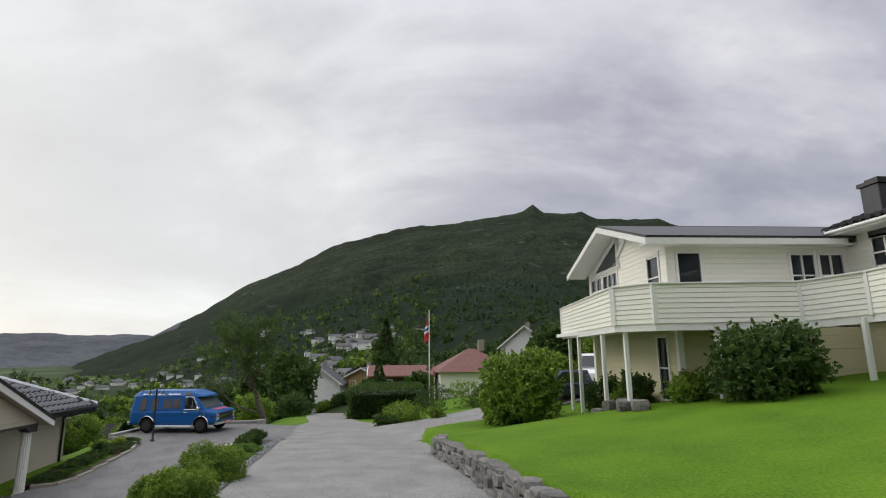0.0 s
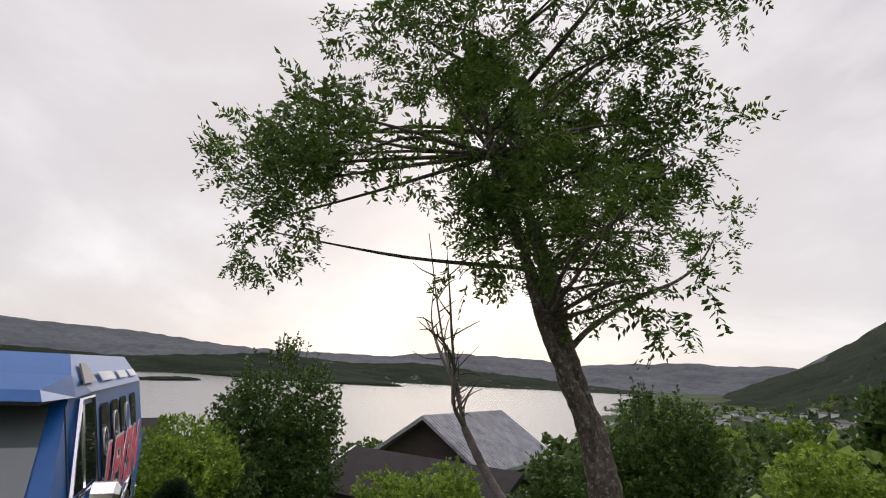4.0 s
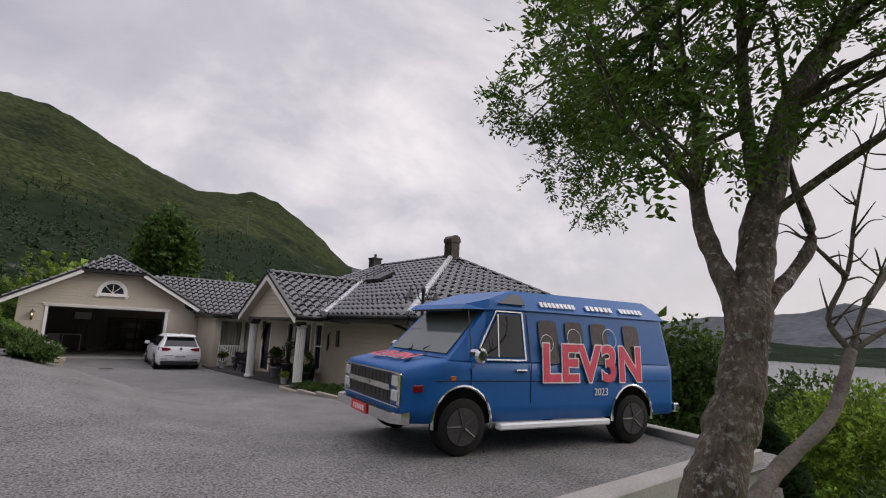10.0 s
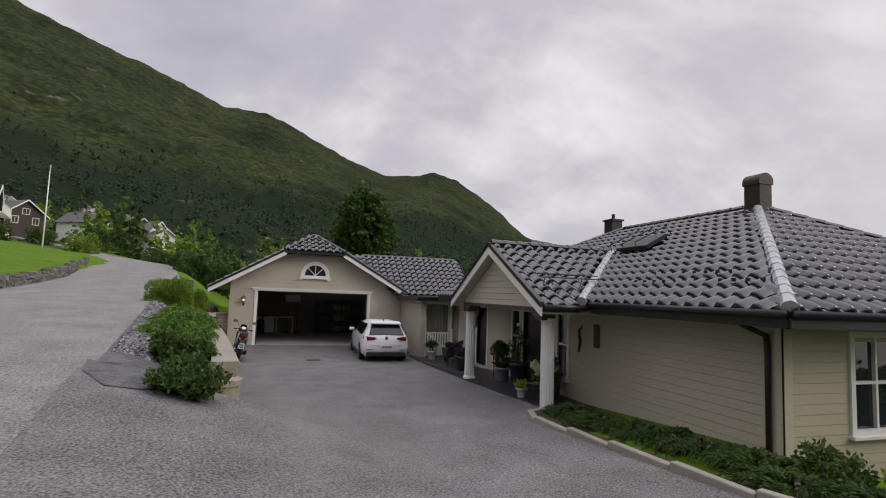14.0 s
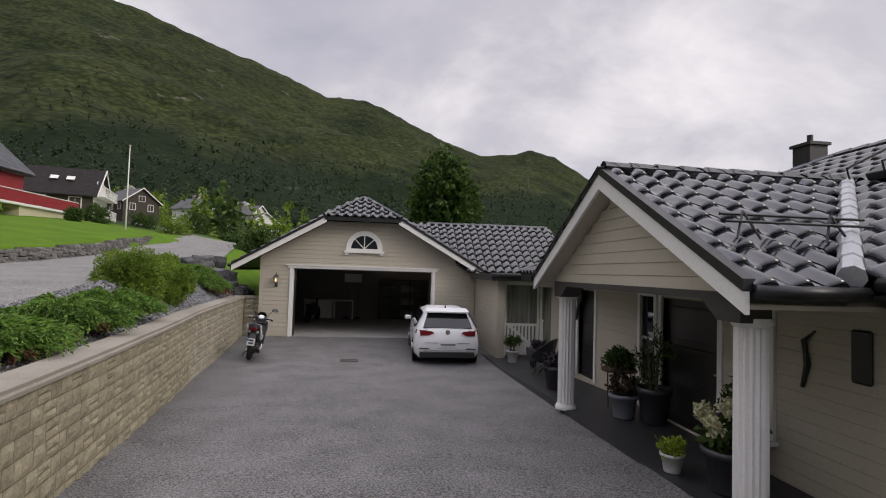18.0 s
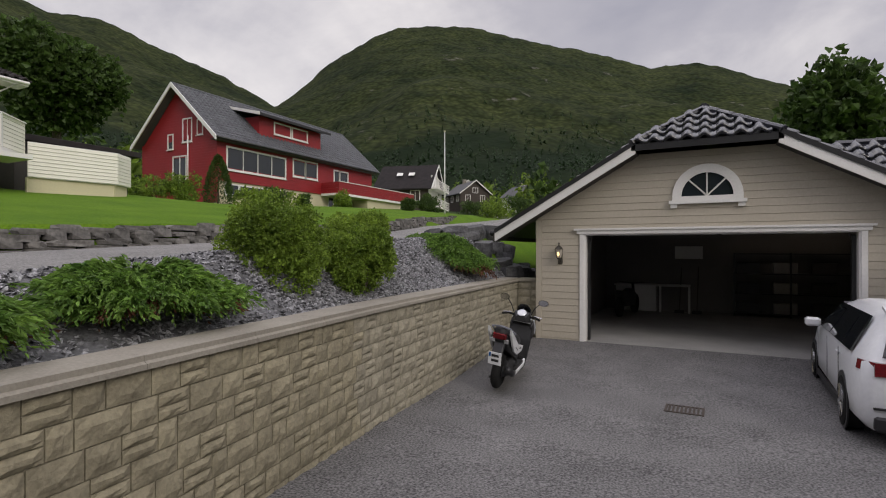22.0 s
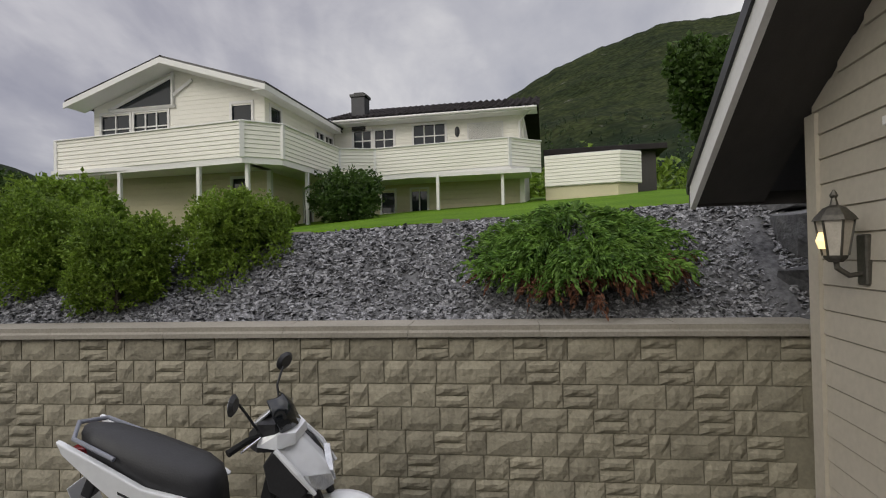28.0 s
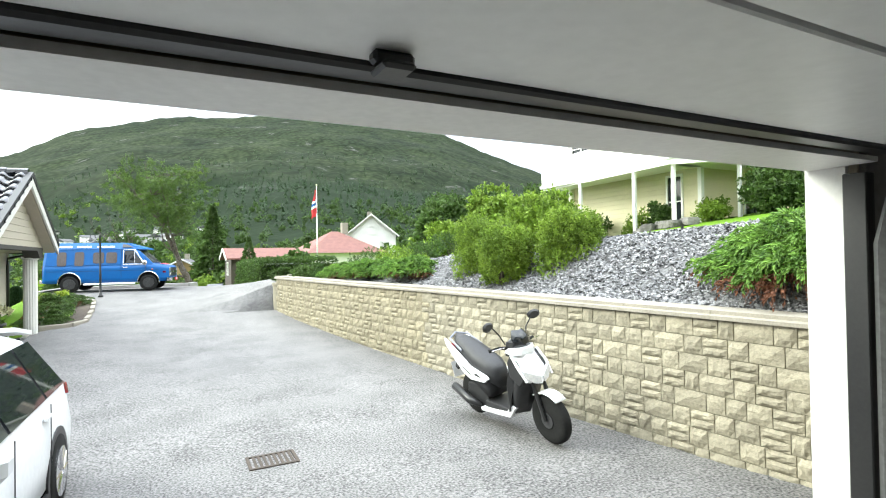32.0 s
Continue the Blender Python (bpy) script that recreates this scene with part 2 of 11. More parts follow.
lichen(ASPHALT, (0.07, 0.068, 0.066), 0.68, 1.1)
lichen(BARK, (0.215, 0.21, 0.185), 0.53, 24.0)
DEADWOOD = mat("dead_wood", (0.15, 0.13, 0.11), (0.05, 0.04, 0.034), 0.9, scale=8, fine=50, bump=0.6)
LEAF = leaf("green_leaf", (0.245, 0.355, 0.045), (0.085, 0.145, 0.02))
LEAF_DARK = leaf("dark_leaf", (0.085, 0.14, 0.03), (0.035, 0.07, 0.016))
mat_dark_needle = leaf("dark_needle", (0.04, 0.075, 0.028), (0.018, 0.036, 0.014), 0.6, 1.8, 12)
LEAF_BRIGHT = leaf("bright_leaf", (0.33, 0.40, 0.05), (0.18, 0.27, 0.03))
NEEDLE = leaf("juniper_needle", (0.19, 0.32, 0.055), (0.05, 0.115, 0.02), 0.6, 5.0, 16, 0.45)
NEEDLE_DRY = leaf("dry_needle", (0.20, 0.09, 0.05), (0.10, 0.045, 0.03), 0.8, 2, 12)
CHROME = mat("chrome", (0.75, 0.75, 0.76), (0.6, 0.6, 0.62), 0.12, 1.0, scale=3, fine=40, bump=0.02)
RUBBER = mat("rubber", (0.012, 0.012, 0.012), (0.02, 0.02, 0.019), 0.9, scale=8, fine=80, spec=0.2)
BLACKPLASTIC = mat("black_plastic", (0.016, 0.016, 0.017), (0.026, 0.026, 0.027), 0.45, scale=8, fine=80, bump=0.05)
VANBLUE = mat("blue_paint", (0.003, 0.082, 0.285), (0.004, 0.098, 0.33), 0.42, scale=1.2, fine=12, bump=0.03, spec=0.35)
PINK = mat("pink_paint", (0.74, 0.08, 0.135), (0.62, 0.055, 0.10), 0.5, scale=2, fine=20, bump=0)
PAINTWHITE = mat("white_lacquer", (0.78, 0.79, 0.80), (0.70, 0.71, 0.72), 0.22, scale=1.5, fine=20, bump=0)
CARGREY = mat("dark_lacquer", (0.045, 0.046, 0.05), (0.035, 0.036, 0.04), 0.14, 0.3, scale=1.5, fine=30, bump=0, spec=0.8)
WINDOW = glassy("window_glass")
SCREEN = glassy("car_glass", (0.012, 0.014, 0.016))
REDLENS = mat("red_lens", (0.20, 0.008, 0.012), (0.12, 0.005, 0.009), 0.15, scale=20, fine=90, bump=0.05)
ORANGELENS = mat("orange_lens", (0.6, 0.16, 0.02), (0.5, 0.12, 0.015), 0.2, scale=20, fine=90, bump=0.05)
LIGHTLENS = mat("clear_lens", (0.72, 0.73, 0.74), (0.5, 0.51, 0.52), 0.1, 0.4, scale=20, fine=90, bump=0.05)
INTERIOR = mat("garage_plaster", (0.26, 0.25, 0.235), (0.19, 0.18, 0.168), 0.9, scale=1, fine=25)
TERRACOTTA = mat("pot_glaze", (0.32, 0.31, 0.29), (0.22, 0.21, 0.2), 0.5, scale=5, fine=40)
SLATE = mat("wet_slate", (0.035, 0.035, 0.038), (0.022, 0.022, 0.024), 0.45, scale=2, fine=30)
REDTILE = mat("red_tile", (0.21, 0.09, 0.072), (0.13, 0.055, 0.046), 0.75, scale=2, fine=14, island=0.2)


# ---- building blocks ----
def mesh_from(bm, name, material):
    me = bpy.data.meshes.new(name)
    bm.to_mesh(me)
    bm.free()
    if material:
        me.materials.append(material)
    return me


def part(name, bm, material, parent, label=""):
    ob = new(name, mesh_from(bm, name, material))
    ob.parent = parent
    if label:
        ob["label"] = label
    return ob


def solo(name, bm, material, label="", category="", group="", kind=""):
    return tagged(new(name, mesh_from(bm, name, material)), label, category, group, kind)


def thing(name, label, category, group="", kind="", at=None):
    ob = new(name)
    ob.empty_display_size = 0.2
    if at is not None:
        ob.matrix_world = at
    return tagged(ob, label, category, group, kind)


def box(bm, x0, x1, y0, y1, z0, z1, bev=0.0, m=None):
    vs = [bm.verts.new((x, y, z)) for x in (x0, x1) for y in (y0, y1) for z in (z0, z1)]
    fs = [bm.faces.new([vs[i] for i in q]) for q in ((0, 1, 3, 2), (4, 6, 7, 5), (0, 4, 5, 1), (2, 3, 7, 6), (0, 2, 6, 4), (1, 5, 7, 3))]
    if bev:
        r = bmesh.ops.bevel(bm, geom=list({e for f in fs for e in f.edges}), offset=bev, segments=1, affect="EDGES", profile=0.5)
        vs = list({v for f in r["faces"] for v in f.verts} | {v for v in vs if v.is_valid})
    if m is not None:
        bmesh.ops.transform(bm, matrix=m, verts=[v for v in vs if v.is_valid])
    return vs


def BM(*boxes, bev=0.0):
    bm = bmesh.new()
    for b in boxes:
        box(bm, *b, bev=bev)
    return bm


def prism(bm, poly, axis, a, b):
    """A flat polygon swept from a to b along x, y or z."""
    def put(p, c):
        return {"x": (c, p[0], p[1]), "y": (p[0], c, p[1]), "z": (p[0], p[1], c)}[axis]
    A = [bm.verts.new(put(p, a)) for p in poly]
    B = [bm.verts.new(put(p, b)) for p in poly]
    bm.faces.new(A)
    bm.faces.new(B[::-1])
    n = len(poly)
    for i in range(n):
        bm.faces.new((A[i], A[(i + 1) % n], B[(i + 1) % n], B[i]))
    bmesh.ops.recalc_face_normals(bm, faces=bm.faces)
    return A + B


def tube(bm, pts, radii, sides=8, caps=True):
    """A tapered round limb along a list of points."""
    rings = []
    up = Vector((0.31, 0.17, 0.93))
    n = len(pts)
    for i, p in enumerate(pts):
        p = Vector(p)
        d = (Vector(pts[min(i + 1, n - 1)]) - Vector(pts[max(i - 1, 0)]))
        d = d.normalized() if d.length > 1e-9 else Vector((0, 0, 1))
        u = d.cross(up)
        if u.length < 0.05:
            u = d.cross(Vector((1, 0, 0)))
        u.normalize()
        v = d.cross(u)
        r = radii[i] if hasattr(radii, "__len__") else radii
        rings.append([bm.verts.new(p + r * (math.cos(k * math.tau / sides) * u + math.sin(k * math.tau / sides) * v)) for k in range(sides)])
    for a, b in zip(rings, rings[1:]):
        for k in range(sides):
            bm.faces.new((a[k], a[(k + 1) % sides], b[(k + 1) % sides], b[k]))
    if caps:
        bm.faces.new(rings[0][::-1])
        bm.faces.new(rings[-1])
    return rings


def lathe(bm, profile, sides=20, m=None):
    """A turned form: (radius, height) pairs round z."""
    rings = [[bm.verts.new((r * math.cos(k * math.tau / sides), r * math.sin(k * math.tau / sides), z)) for k in range(sides)] for r, z in profile]
    for a, b in zip(rings, rings[1:]):
        for k in range(sides):
            bm.faces.new((a[k], a[(k + 1) % sides], b[(k + 1) % sides], b[k]))
    bm.faces.new(rings[0][::-1])
    bm.faces.new(rings[-1])
    if m is not None:
        bmesh.ops.transform(bm, matrix=m, verts=[v for r in rings for v in r])


def smooth(ob):
    for p in ob.data.polygons:
        p.use_smooth = True
    return ob


def lerp_table(x, table):
    if x <= table[0][0]:
        return table[0][1]
    for (a, u), (b, v) in zip(table, table[1:]):
        if x <= b:
            k = (x - a) / (b - a)
            return u + (v - u) * k
    return table[-1][1]


def ease(x, a, b):
    k = min(1.0, max(0.0, (x - a) / (b - a)))
    return k * k * (3 - 2 * k)


# ---- the lie of the land ----
ROAD_MID = [(-400, 200), (-150, 75), (-120, 46.0), (-90, 15.0), (-75, 4.5), (-66, 1.3), (-46, -0.9), (-40, -1.9), (-30, -4.0), (-26, -4.75), (-22, -5.4), (-17, -6.2), (-6, -7.6), (5, -8.6), (20, -11.6), (40, -20.0), (70, -36.0), (110, -62.0)]
ROAD_Z = [(-400, -32), (-150, -12), (-90, -5.5), (-60, -2.4), (-40, -0.5), (-31, 0.12), (-26.7, 0.5), (-20, 1.12), (-15.5, 1.40), (-12.7, 1.58), (-10, 1.77), (-7.5, 1.96), (-5, 2.09), (0, 2.34), (4.2, 2.60), (10, 3.15), (20, 3.9), (40, 5.2), (70, 8.0), (110, 12.3)]
DRIVE_Z = [(-27, 0.62), (-25, 0.68), (-23, 0.66), (-19.7, 0.47), (-17.2, 0.36), (-13.6, 0.14), (-9.4, -0.01), (-6, -0.11), (-3.8, -0.14), (-1.8, -0.09), (0, 0.0), (9, 0.0)]
WALL_X = [(-15.6, -2.2), (-12.0, -2.62), (-9.0, -3.02), (-6.3, -3.44), (-3.2, -3.76), (0.0, -4.05), (1.5, -4.05)]
ROAD_HALF = 2.45


def road_mid(y):
    return lerp_table(y, ROAD_MID)


def road_half(y):
    return lerp_table(y, [(-32, 1.6), (-27, 2.3), (-24, ROAD_HALF)])


def lawn_off(y):
    """From the middle of the road to the foot of the lawn wall."""
    return lerp_table(y, [(-12, 1.9), (-3, 2.05), (5, 2.45)])


def wall_x(y):
    return lerp_table(y, WALL_X)


SIDE_WAY = [(-5.5, -16.6), (-7.6, -17.2), (-10.0, -18.5), (-13.5, -20.8), (-17.0, -23.0), (-22.0, -26.0)]


def side_drive(x, y):
    """How far a place lies from the middle of the branch to the white house."""
    best = 99.0
    for (x0, y0), (x1, y1) in zip(SIDE_WAY, SIDE_WAY[1:]):
        L2 = (x1 - x0) ** 2 + (y1 - y0) ** 2
        k = min(1.0, max(0.0, ((x - x0) * (x1 - x0) + (y - y0) * (y1 - y0)) / L2))
        best = min(best, math.hypot(x - x0 - (x1 - x0) * k, y - y0 - (y1 - y0) * k))
    return best


def north_of_side(x, y):
    return x < -7.9 and y > lerp_table(x, [(-22.0, -26.0), (-17.0, -23.0), (-13.5, -20.8), (-10.0, -18.5), (-7.6, -17.2)])


def SIDE_Z(x):
    return 1.30 + 0.10 * max(0.0, -8.0 - x)


def lawn_rise(y):
    return 0.13 - 0.035 * ease(y, 3, 9) * (1 - ease(y, 26, 36))


def hill(x, y):
    """The open land round the plots: rising to the west, falling to the fjord in the east."""
    zr = lerp_table(y, ROAD_Z)
    d = x - road_mid(y)
    if d < 0:
        z = zr + lawn_rise(y) * min(-d, 24) + 0.05 * max(0, min(-d, 120) - 24)
        z -= 0.05 * max(0, -y - 60) * ease(-d, 0, 60)
    else:
        z = zr - 0.05 * min(d, 12) - 0.20 * max(0, min(d, 60) - 12) - 0.17 * max(0, min(d, 260) - 60) - 0.08 * max(0, min(d, 900) - 260)
    # the wide valley floor to the south, above the fjord
    rr = math.hypot(x, y + 12)
    az = math.degrees(math.atan2(-x, -(y + 12)))               # 0 due south, negative towards the fjord
    fl = (1 - ease(-az, 37, 45)) * ease(rr, 90, 200)
    if fl > 0 and az < 30:
        z = max(z, -27 * fl - 60 * (1 - fl) - 0.003 * max(0, rr - 500))
    n = noise.noise(Vector((x * 0.02, y * 0.02, 3.1))) * min(6.0, 0.02 * math.hypot(x, y + 10))
    return max(z + n, -60) if d > 0 else max(z + n, -20)


def ground_z(x, y):
    zr = lerp_table(y, ROAD_Z)
    d = x - road_mid(y)
    z = hill(x, y)
    half, lo = road_half(y), lawn_off(y)
    side = side_drive(x, y)
    if side < 2.6 and d < -2.0:                                 # the branch to the white house
        edge = SIDE_Z(x)
        if side < (1.75 if north_of_side(x, y) else 2.1):
            return edge
    if -(lo if y > -12 else half) - 0.1 < d < half + 0.1:
        return zr
    if -lo - 0.42 < d <= -lo - 0.1 and -12 < y < 16:
        return zr - 0.03
    if d <= -(lo if y > -12 else half) - 0.1:                   # lawn of the white house
        lawn = zr + 0.42 * ease(y, -13.5, -11.5) + 0.06 + lawn_rise(y) * max(0, -d - 3.2)
        if -20 < y <= -11.5 and north_of_side(x, y):
            lawn = max(lawn, SIDE_Z(x) + 0.30 * (1 - ease(-x, 9.5, 14)) + 0.08)
        if side < 4.5:
            w_ = ease(side, 1.75, 2.35) if north_of_side(x, y) else ease(side, 2.1, 4.5)
            lawn = lawn * w_ + SIDE_Z(x) * (1 - w_)
        k = ease(y, -27, -24) * (1 - ease(-d, 12, 22))
        return lawn * k + z * (1 - k) if k > 0 else (zr * (1 - ease(-d, 2.5, 6)) + z * ease(-d, 2.5, 6))
    # between the road and the fjord
    zd = lerp_table(y, DRIVE_Z)
    if y > -16.2 and y < 0.35:
        if x < wall_x(y) - 0.12:                                # gravel bank over the retaining wall
            e = road_mid(y) + ROAD_HALF
            k = ease(wall_x(y) - x, 0.0, max(0.6, wall_x(y) - e))
            top = lerp_table(y, [(-16, 0.95), (-14.5, 1.12), (-11, 1.22), (0, 1.27)])
            return top + (zr - top) * k ** 1.5
        base = zd
        if x < wall_x(y) + 0.4:
            return zd - 0.2
    elif y >= 0.35 and x < -4.2:
        e = road_mid(y) + ROAD_HALF
        return zr + (1.3 - zr) * ease(x, e, -4.2)
    else:
        base = zd
        if y <= -16.2:
            k = ease(x, road_mid(y) + ROAD_HALF, 0.5)
            base = zr * (1 - k) + zd * k if y > -27.6 else zr
    if y <= (-27.6 if x < 0.2 else -26.95):
        low = zr - 0.55 - 0.16 * max(0, d - 4)
        low = min(z, low) * (1 - ease(d, 50, 110)) + z * ease(d, 50, 110)
        return zr * (1 - ease(d, 2.5, 5.5)) + low * ease(d, 2.5, 5.5)
    east = base - 0.14 * max(0, x - 6.5) - 0.06 * max(0, x - 20)
    if x > 5.6 and y < -17.4:
        east = base - 0.9 * min(1, (x - 5.6)) - 0.15 * max(0, x - 6.6)
    k = ease(x, 22, 60)
    return east * (1 - k) + z * k


def sheet(name, xs, ys, zf, material, label, kind="structure", category="ground"):
    verts = [(x, y, zf(x, y)) for y in ys for x in xs]
    n = len(xs)
    faces = [(j * n + i, j * n + i + 1, (j + 1) * n + i + 1, (j + 1) * n + i) for j in range(len(ys) - 1) for i in range(n - 1)]
    me = bpy.data.meshes.new(name)
    me.from_pydata(verts, [], faces)
    me.materials.append(material)
    for p in me.polygons:
        p.use_smooth = True
    return tagged(new(name, me), label, category, kind=kind)


def steps(*spans):
    out = []
    for a, b, s in spans:
        k = max(1, round((b - a) / s))
        out += [a + (b - a) * i / k for i in range(k)]
    return out + [spans[-1][1]]


xs = steps((-4800, -1200, 300), (-1200, -300, 75), (-300, -80, 12), (-80, -26, 3), (-26, -12, 0.8), (-12, -1.6, 0.22), (-1.6, 10, 0.5), (10, 40, 1.5), (40, 120, 8), (120, 400, 28), (400, 1600, 150), (1600, 4800, 400))
ys = steps((-4800, -1200, 300), (-1200, -300, 75), (-300, -90, 10), (-90, -36, 2), (-36, 3, 0.4), (3, 30, 1.2), (30, 110, 6), (110, 400, 30), (400, 1600, 150), (1600, 4800, 400))


def ground_sheet(x, y):
    z = ground_z(x, y)
    if -4.6 < x < 5.5 and 0.1 < y < 7.4:       # the garage floor lies in its own pit
        z = min(z, -0.15)
    elif -16.2 < y < 0.35 and wall_x(y) - 0.75 < x < wall_x(y) + 0.4:
        z = min(z, lerp_table(y, DRIVE_Z) - 0.1)
    elif -27.3 < y < -26.3 and 0.2 < x < 5.4:
        z = min(z, -0.5)
    elif -26.9 < y < -22.4 and 4.7 < x < 6.8:
        z = min(z, -0.45)
    elif -16.2 < y < 0.1 and -3.9 < x < 4.0:
        z = lerp_table(y, DRIVE_Z) - 0.05
    elif -17.6 < y <= -16.2 and -2.2 < x < 3.0:
        z = lerp_table(y, DRIVE_Z) - 0.25
    return z - 0.02


def land_cover():
    """Mown grass round the houses, rough growth with scattered fields further out."""
    m = mat("land_cover", (0.122, 0.215, 0.014), (0.05, 0.112, 0.007), 0.9, scale=0.6, fine=24, bump=0.7, dist=0.04, spec=0.1, big_part=0.4)
    N, L = m.node_tree.nodes, m.node_tree.links
    b = N["Principled BSDF"]
    base = b.inputs["Base Color"].links[0].from_socket
    g = N.new("ShaderNodeNewGeometry")
    far = N.new("ShaderNodeVectorMath"); far.operation = "LENGTH"; L.new(g.outputs["Position"], far.inputs[0])
    n1 = N.new("ShaderNodeTexNoise"); n1.inputs["Scale"].default_value, n1.inputs["Detail"].default_value = 0.05, 5
    n2 = N.new("ShaderNodeTexNoise"); n2.inputs["Scale"].default_value, n2.inputs["Detail"].default_value = 0.4, 6
    n3 = N.new("ShaderNodeTexVoronoi"); n3.inputs["Scale"].default_value = 0.018
    for n in (n1, n2, n3):
        L.new(g.outputs["Position"], n.inputs["Vector"])
    add = N.new("ShaderNodeMath"); add.operation = "MULTIPLY_ADD"; add.inputs[1].default_value = 60.0
    L.new(n1.outputs[0], add.inputs[0]); L.new(far.outputs["Value"], add.inputs[2])
    k = N.new("ShaderNodeMapRange"); k.inputs["From Min"].default_value, k.inputs["From Max"].default_value = 82.0, 104.0
    L.new(add.outputs[0], k.inputs["Value"])
    wild = N.new("ShaderNodeMixRGB"); wild.inputs[1].default_value, wild.inputs[2].default_value = (0.035, 0.058, 0.018, 1), (0.014, 0.022, 0.009, 1)
    L.new(n2.outputs[0], wild.inputs[0])
    sep = N.new("ShaderNodeSeparateColor"); L.new(n3.outputs["Color"], sep.inputs[0])
    fk = N.new("ShaderNodeMapRange"); fk.inputs["From Min"].default_value, fk.inputs["From Max"].default_value = 0.86, 0.9
    fk.inputs["To Max"].default_value = 0.55
    L.new(sep.outputs[0], fk.inputs["Value"])
    field = N.new("ShaderNodeMixRGB"); field.inputs[2].default_value = (0.10, 0.16, 0.035, 1)
    L.new(fk.outputs[0], field.inputs[0]); L.new(wild.outputs[0], field.inputs[1])
    mx = N.new("ShaderNodeMixRGB")
    L.new(k.outputs[0], mx.inputs[0]); L.new(base, mx.inputs[1]); L.new(field.outputs[0], mx.inputs[2])
    L.new(mx.outputs[0], b.inputs["Base Color"])
    return m


sheet("ground", xs, ys, ground_sheet, land_cover(), "green mown lawn and rough grass over sloping ground")

# ---- road and driveway ----
bm_v, bm_f = [], []
yy = steps((-300, -90, 10), (-90, -36, 3), (-36, 20, 0.8), (20, 110, 5))
for y in yy:
    for k in range(9):
        h_ = road_half(y)
        d = -h_ + 2 * h_ * k / 8
        bm_v.append((road_mid(y) + d, y, lerp_table(y, ROAD_Z) + 0.03 * (1 - (d / h_) ** 2) + 0.012))
bm_f = [(j * 9 + i, j * 9 + i + 1, j * 9 + i + 10, j * 9 + i + 9) for j in range(len(yy) - 1) for i in range(8)]
me = bpy.data.meshes.new("road")
me.from_pydata(bm_v, [], bm_f)
me.materials.append(ASPHALT_OLD)
tagged(new("road", me), "pale worn asphalt residential road without markings", "road", kind="structure")

verts, faces = [], []
pts_ = [Vector((*p, 0)) for p in SIDE_WAY]
for i, p in enumerate(pts_):
    t_ = (pts_[min(i + 1, len(pts_) - 1)] - pts_[max(i - 1, 0)]).normalized()
    nrm = Vector((-t_.y, t_.x, 0))
    w_ = 3.2 if i < 2 else 2.2
    for k in range(7):
        q = p + nrm * (w_ * (k / 3 - 1) if k > 3 or i < 2 else (1.85 if i > 1 else w_) * (k / 3 - 1))
        verts.append((q.x, q.y, (SIDE_Z(q.x) if i > 1 else lerp_table(q.y, ROAD_Z)) + (0.035 if i else -0.05)))
faces = [(j * 7 + i, j * 7 + i + 1, j * 7 + i + 8, j * 7 + i + 7) for j in range(len(pts_) - 1) for i in range(6)]
me = bpy.data.meshes.new("side_drive")
me.from_pydata(verts, [], faces)
me.materials.append(ASPHALT_OLD)
tagged(new("side_drive", me), "asphalt branch from the road to the white house", "driveway", kind="structure")

DRIVE_R = [(-27.4, 5.6), (-22.4, 5.4), (-21.8, 4.22), (-20.9, 3.55), (-19.8, 3.16), (-17.6, 2.96), (-15.6, 2.86), (-14.9, 3.1), (-14.6, 3.75), (-4.2, 3.80), (0, 4.3)]


def drive_left(y):
    return wall_x(y) - 0.05 if y > -15.9 else road_mid(y) + ROAD_HALF - 0.2


verts, faces = [], []
yd = steps((-26.9, 0.0, 0.45))
for y in yd:
    a, b = drive_left(y), lerp_table(y, DRIVE_R)
    for k in range(25):
        x = a + (b - a) * k / 24
        verts.append((x, y, max(ground_z(x, y) if x > wall_x(y) or y < -15.9 else lerp_table(y, DRIVE_Z), lerp_table(y, DRIVE_Z) if y > -15.9 else -9) + 0.022))
faces = [(j * 25 + i, j * 25 + i + 1, j * 25 + i + 26, j * 25 + i + 25) for j in range(len(yd) - 1) for i in range(24)]
me = bpy.data.meshes.new("driveway")
me.from_pydata(verts, [], faces)
me.materials.append(ASPHALT)
tagged(new("driveway", me), "grey fine-grained asphalt driveway sloping to the garage", "driveway", kind="structure")

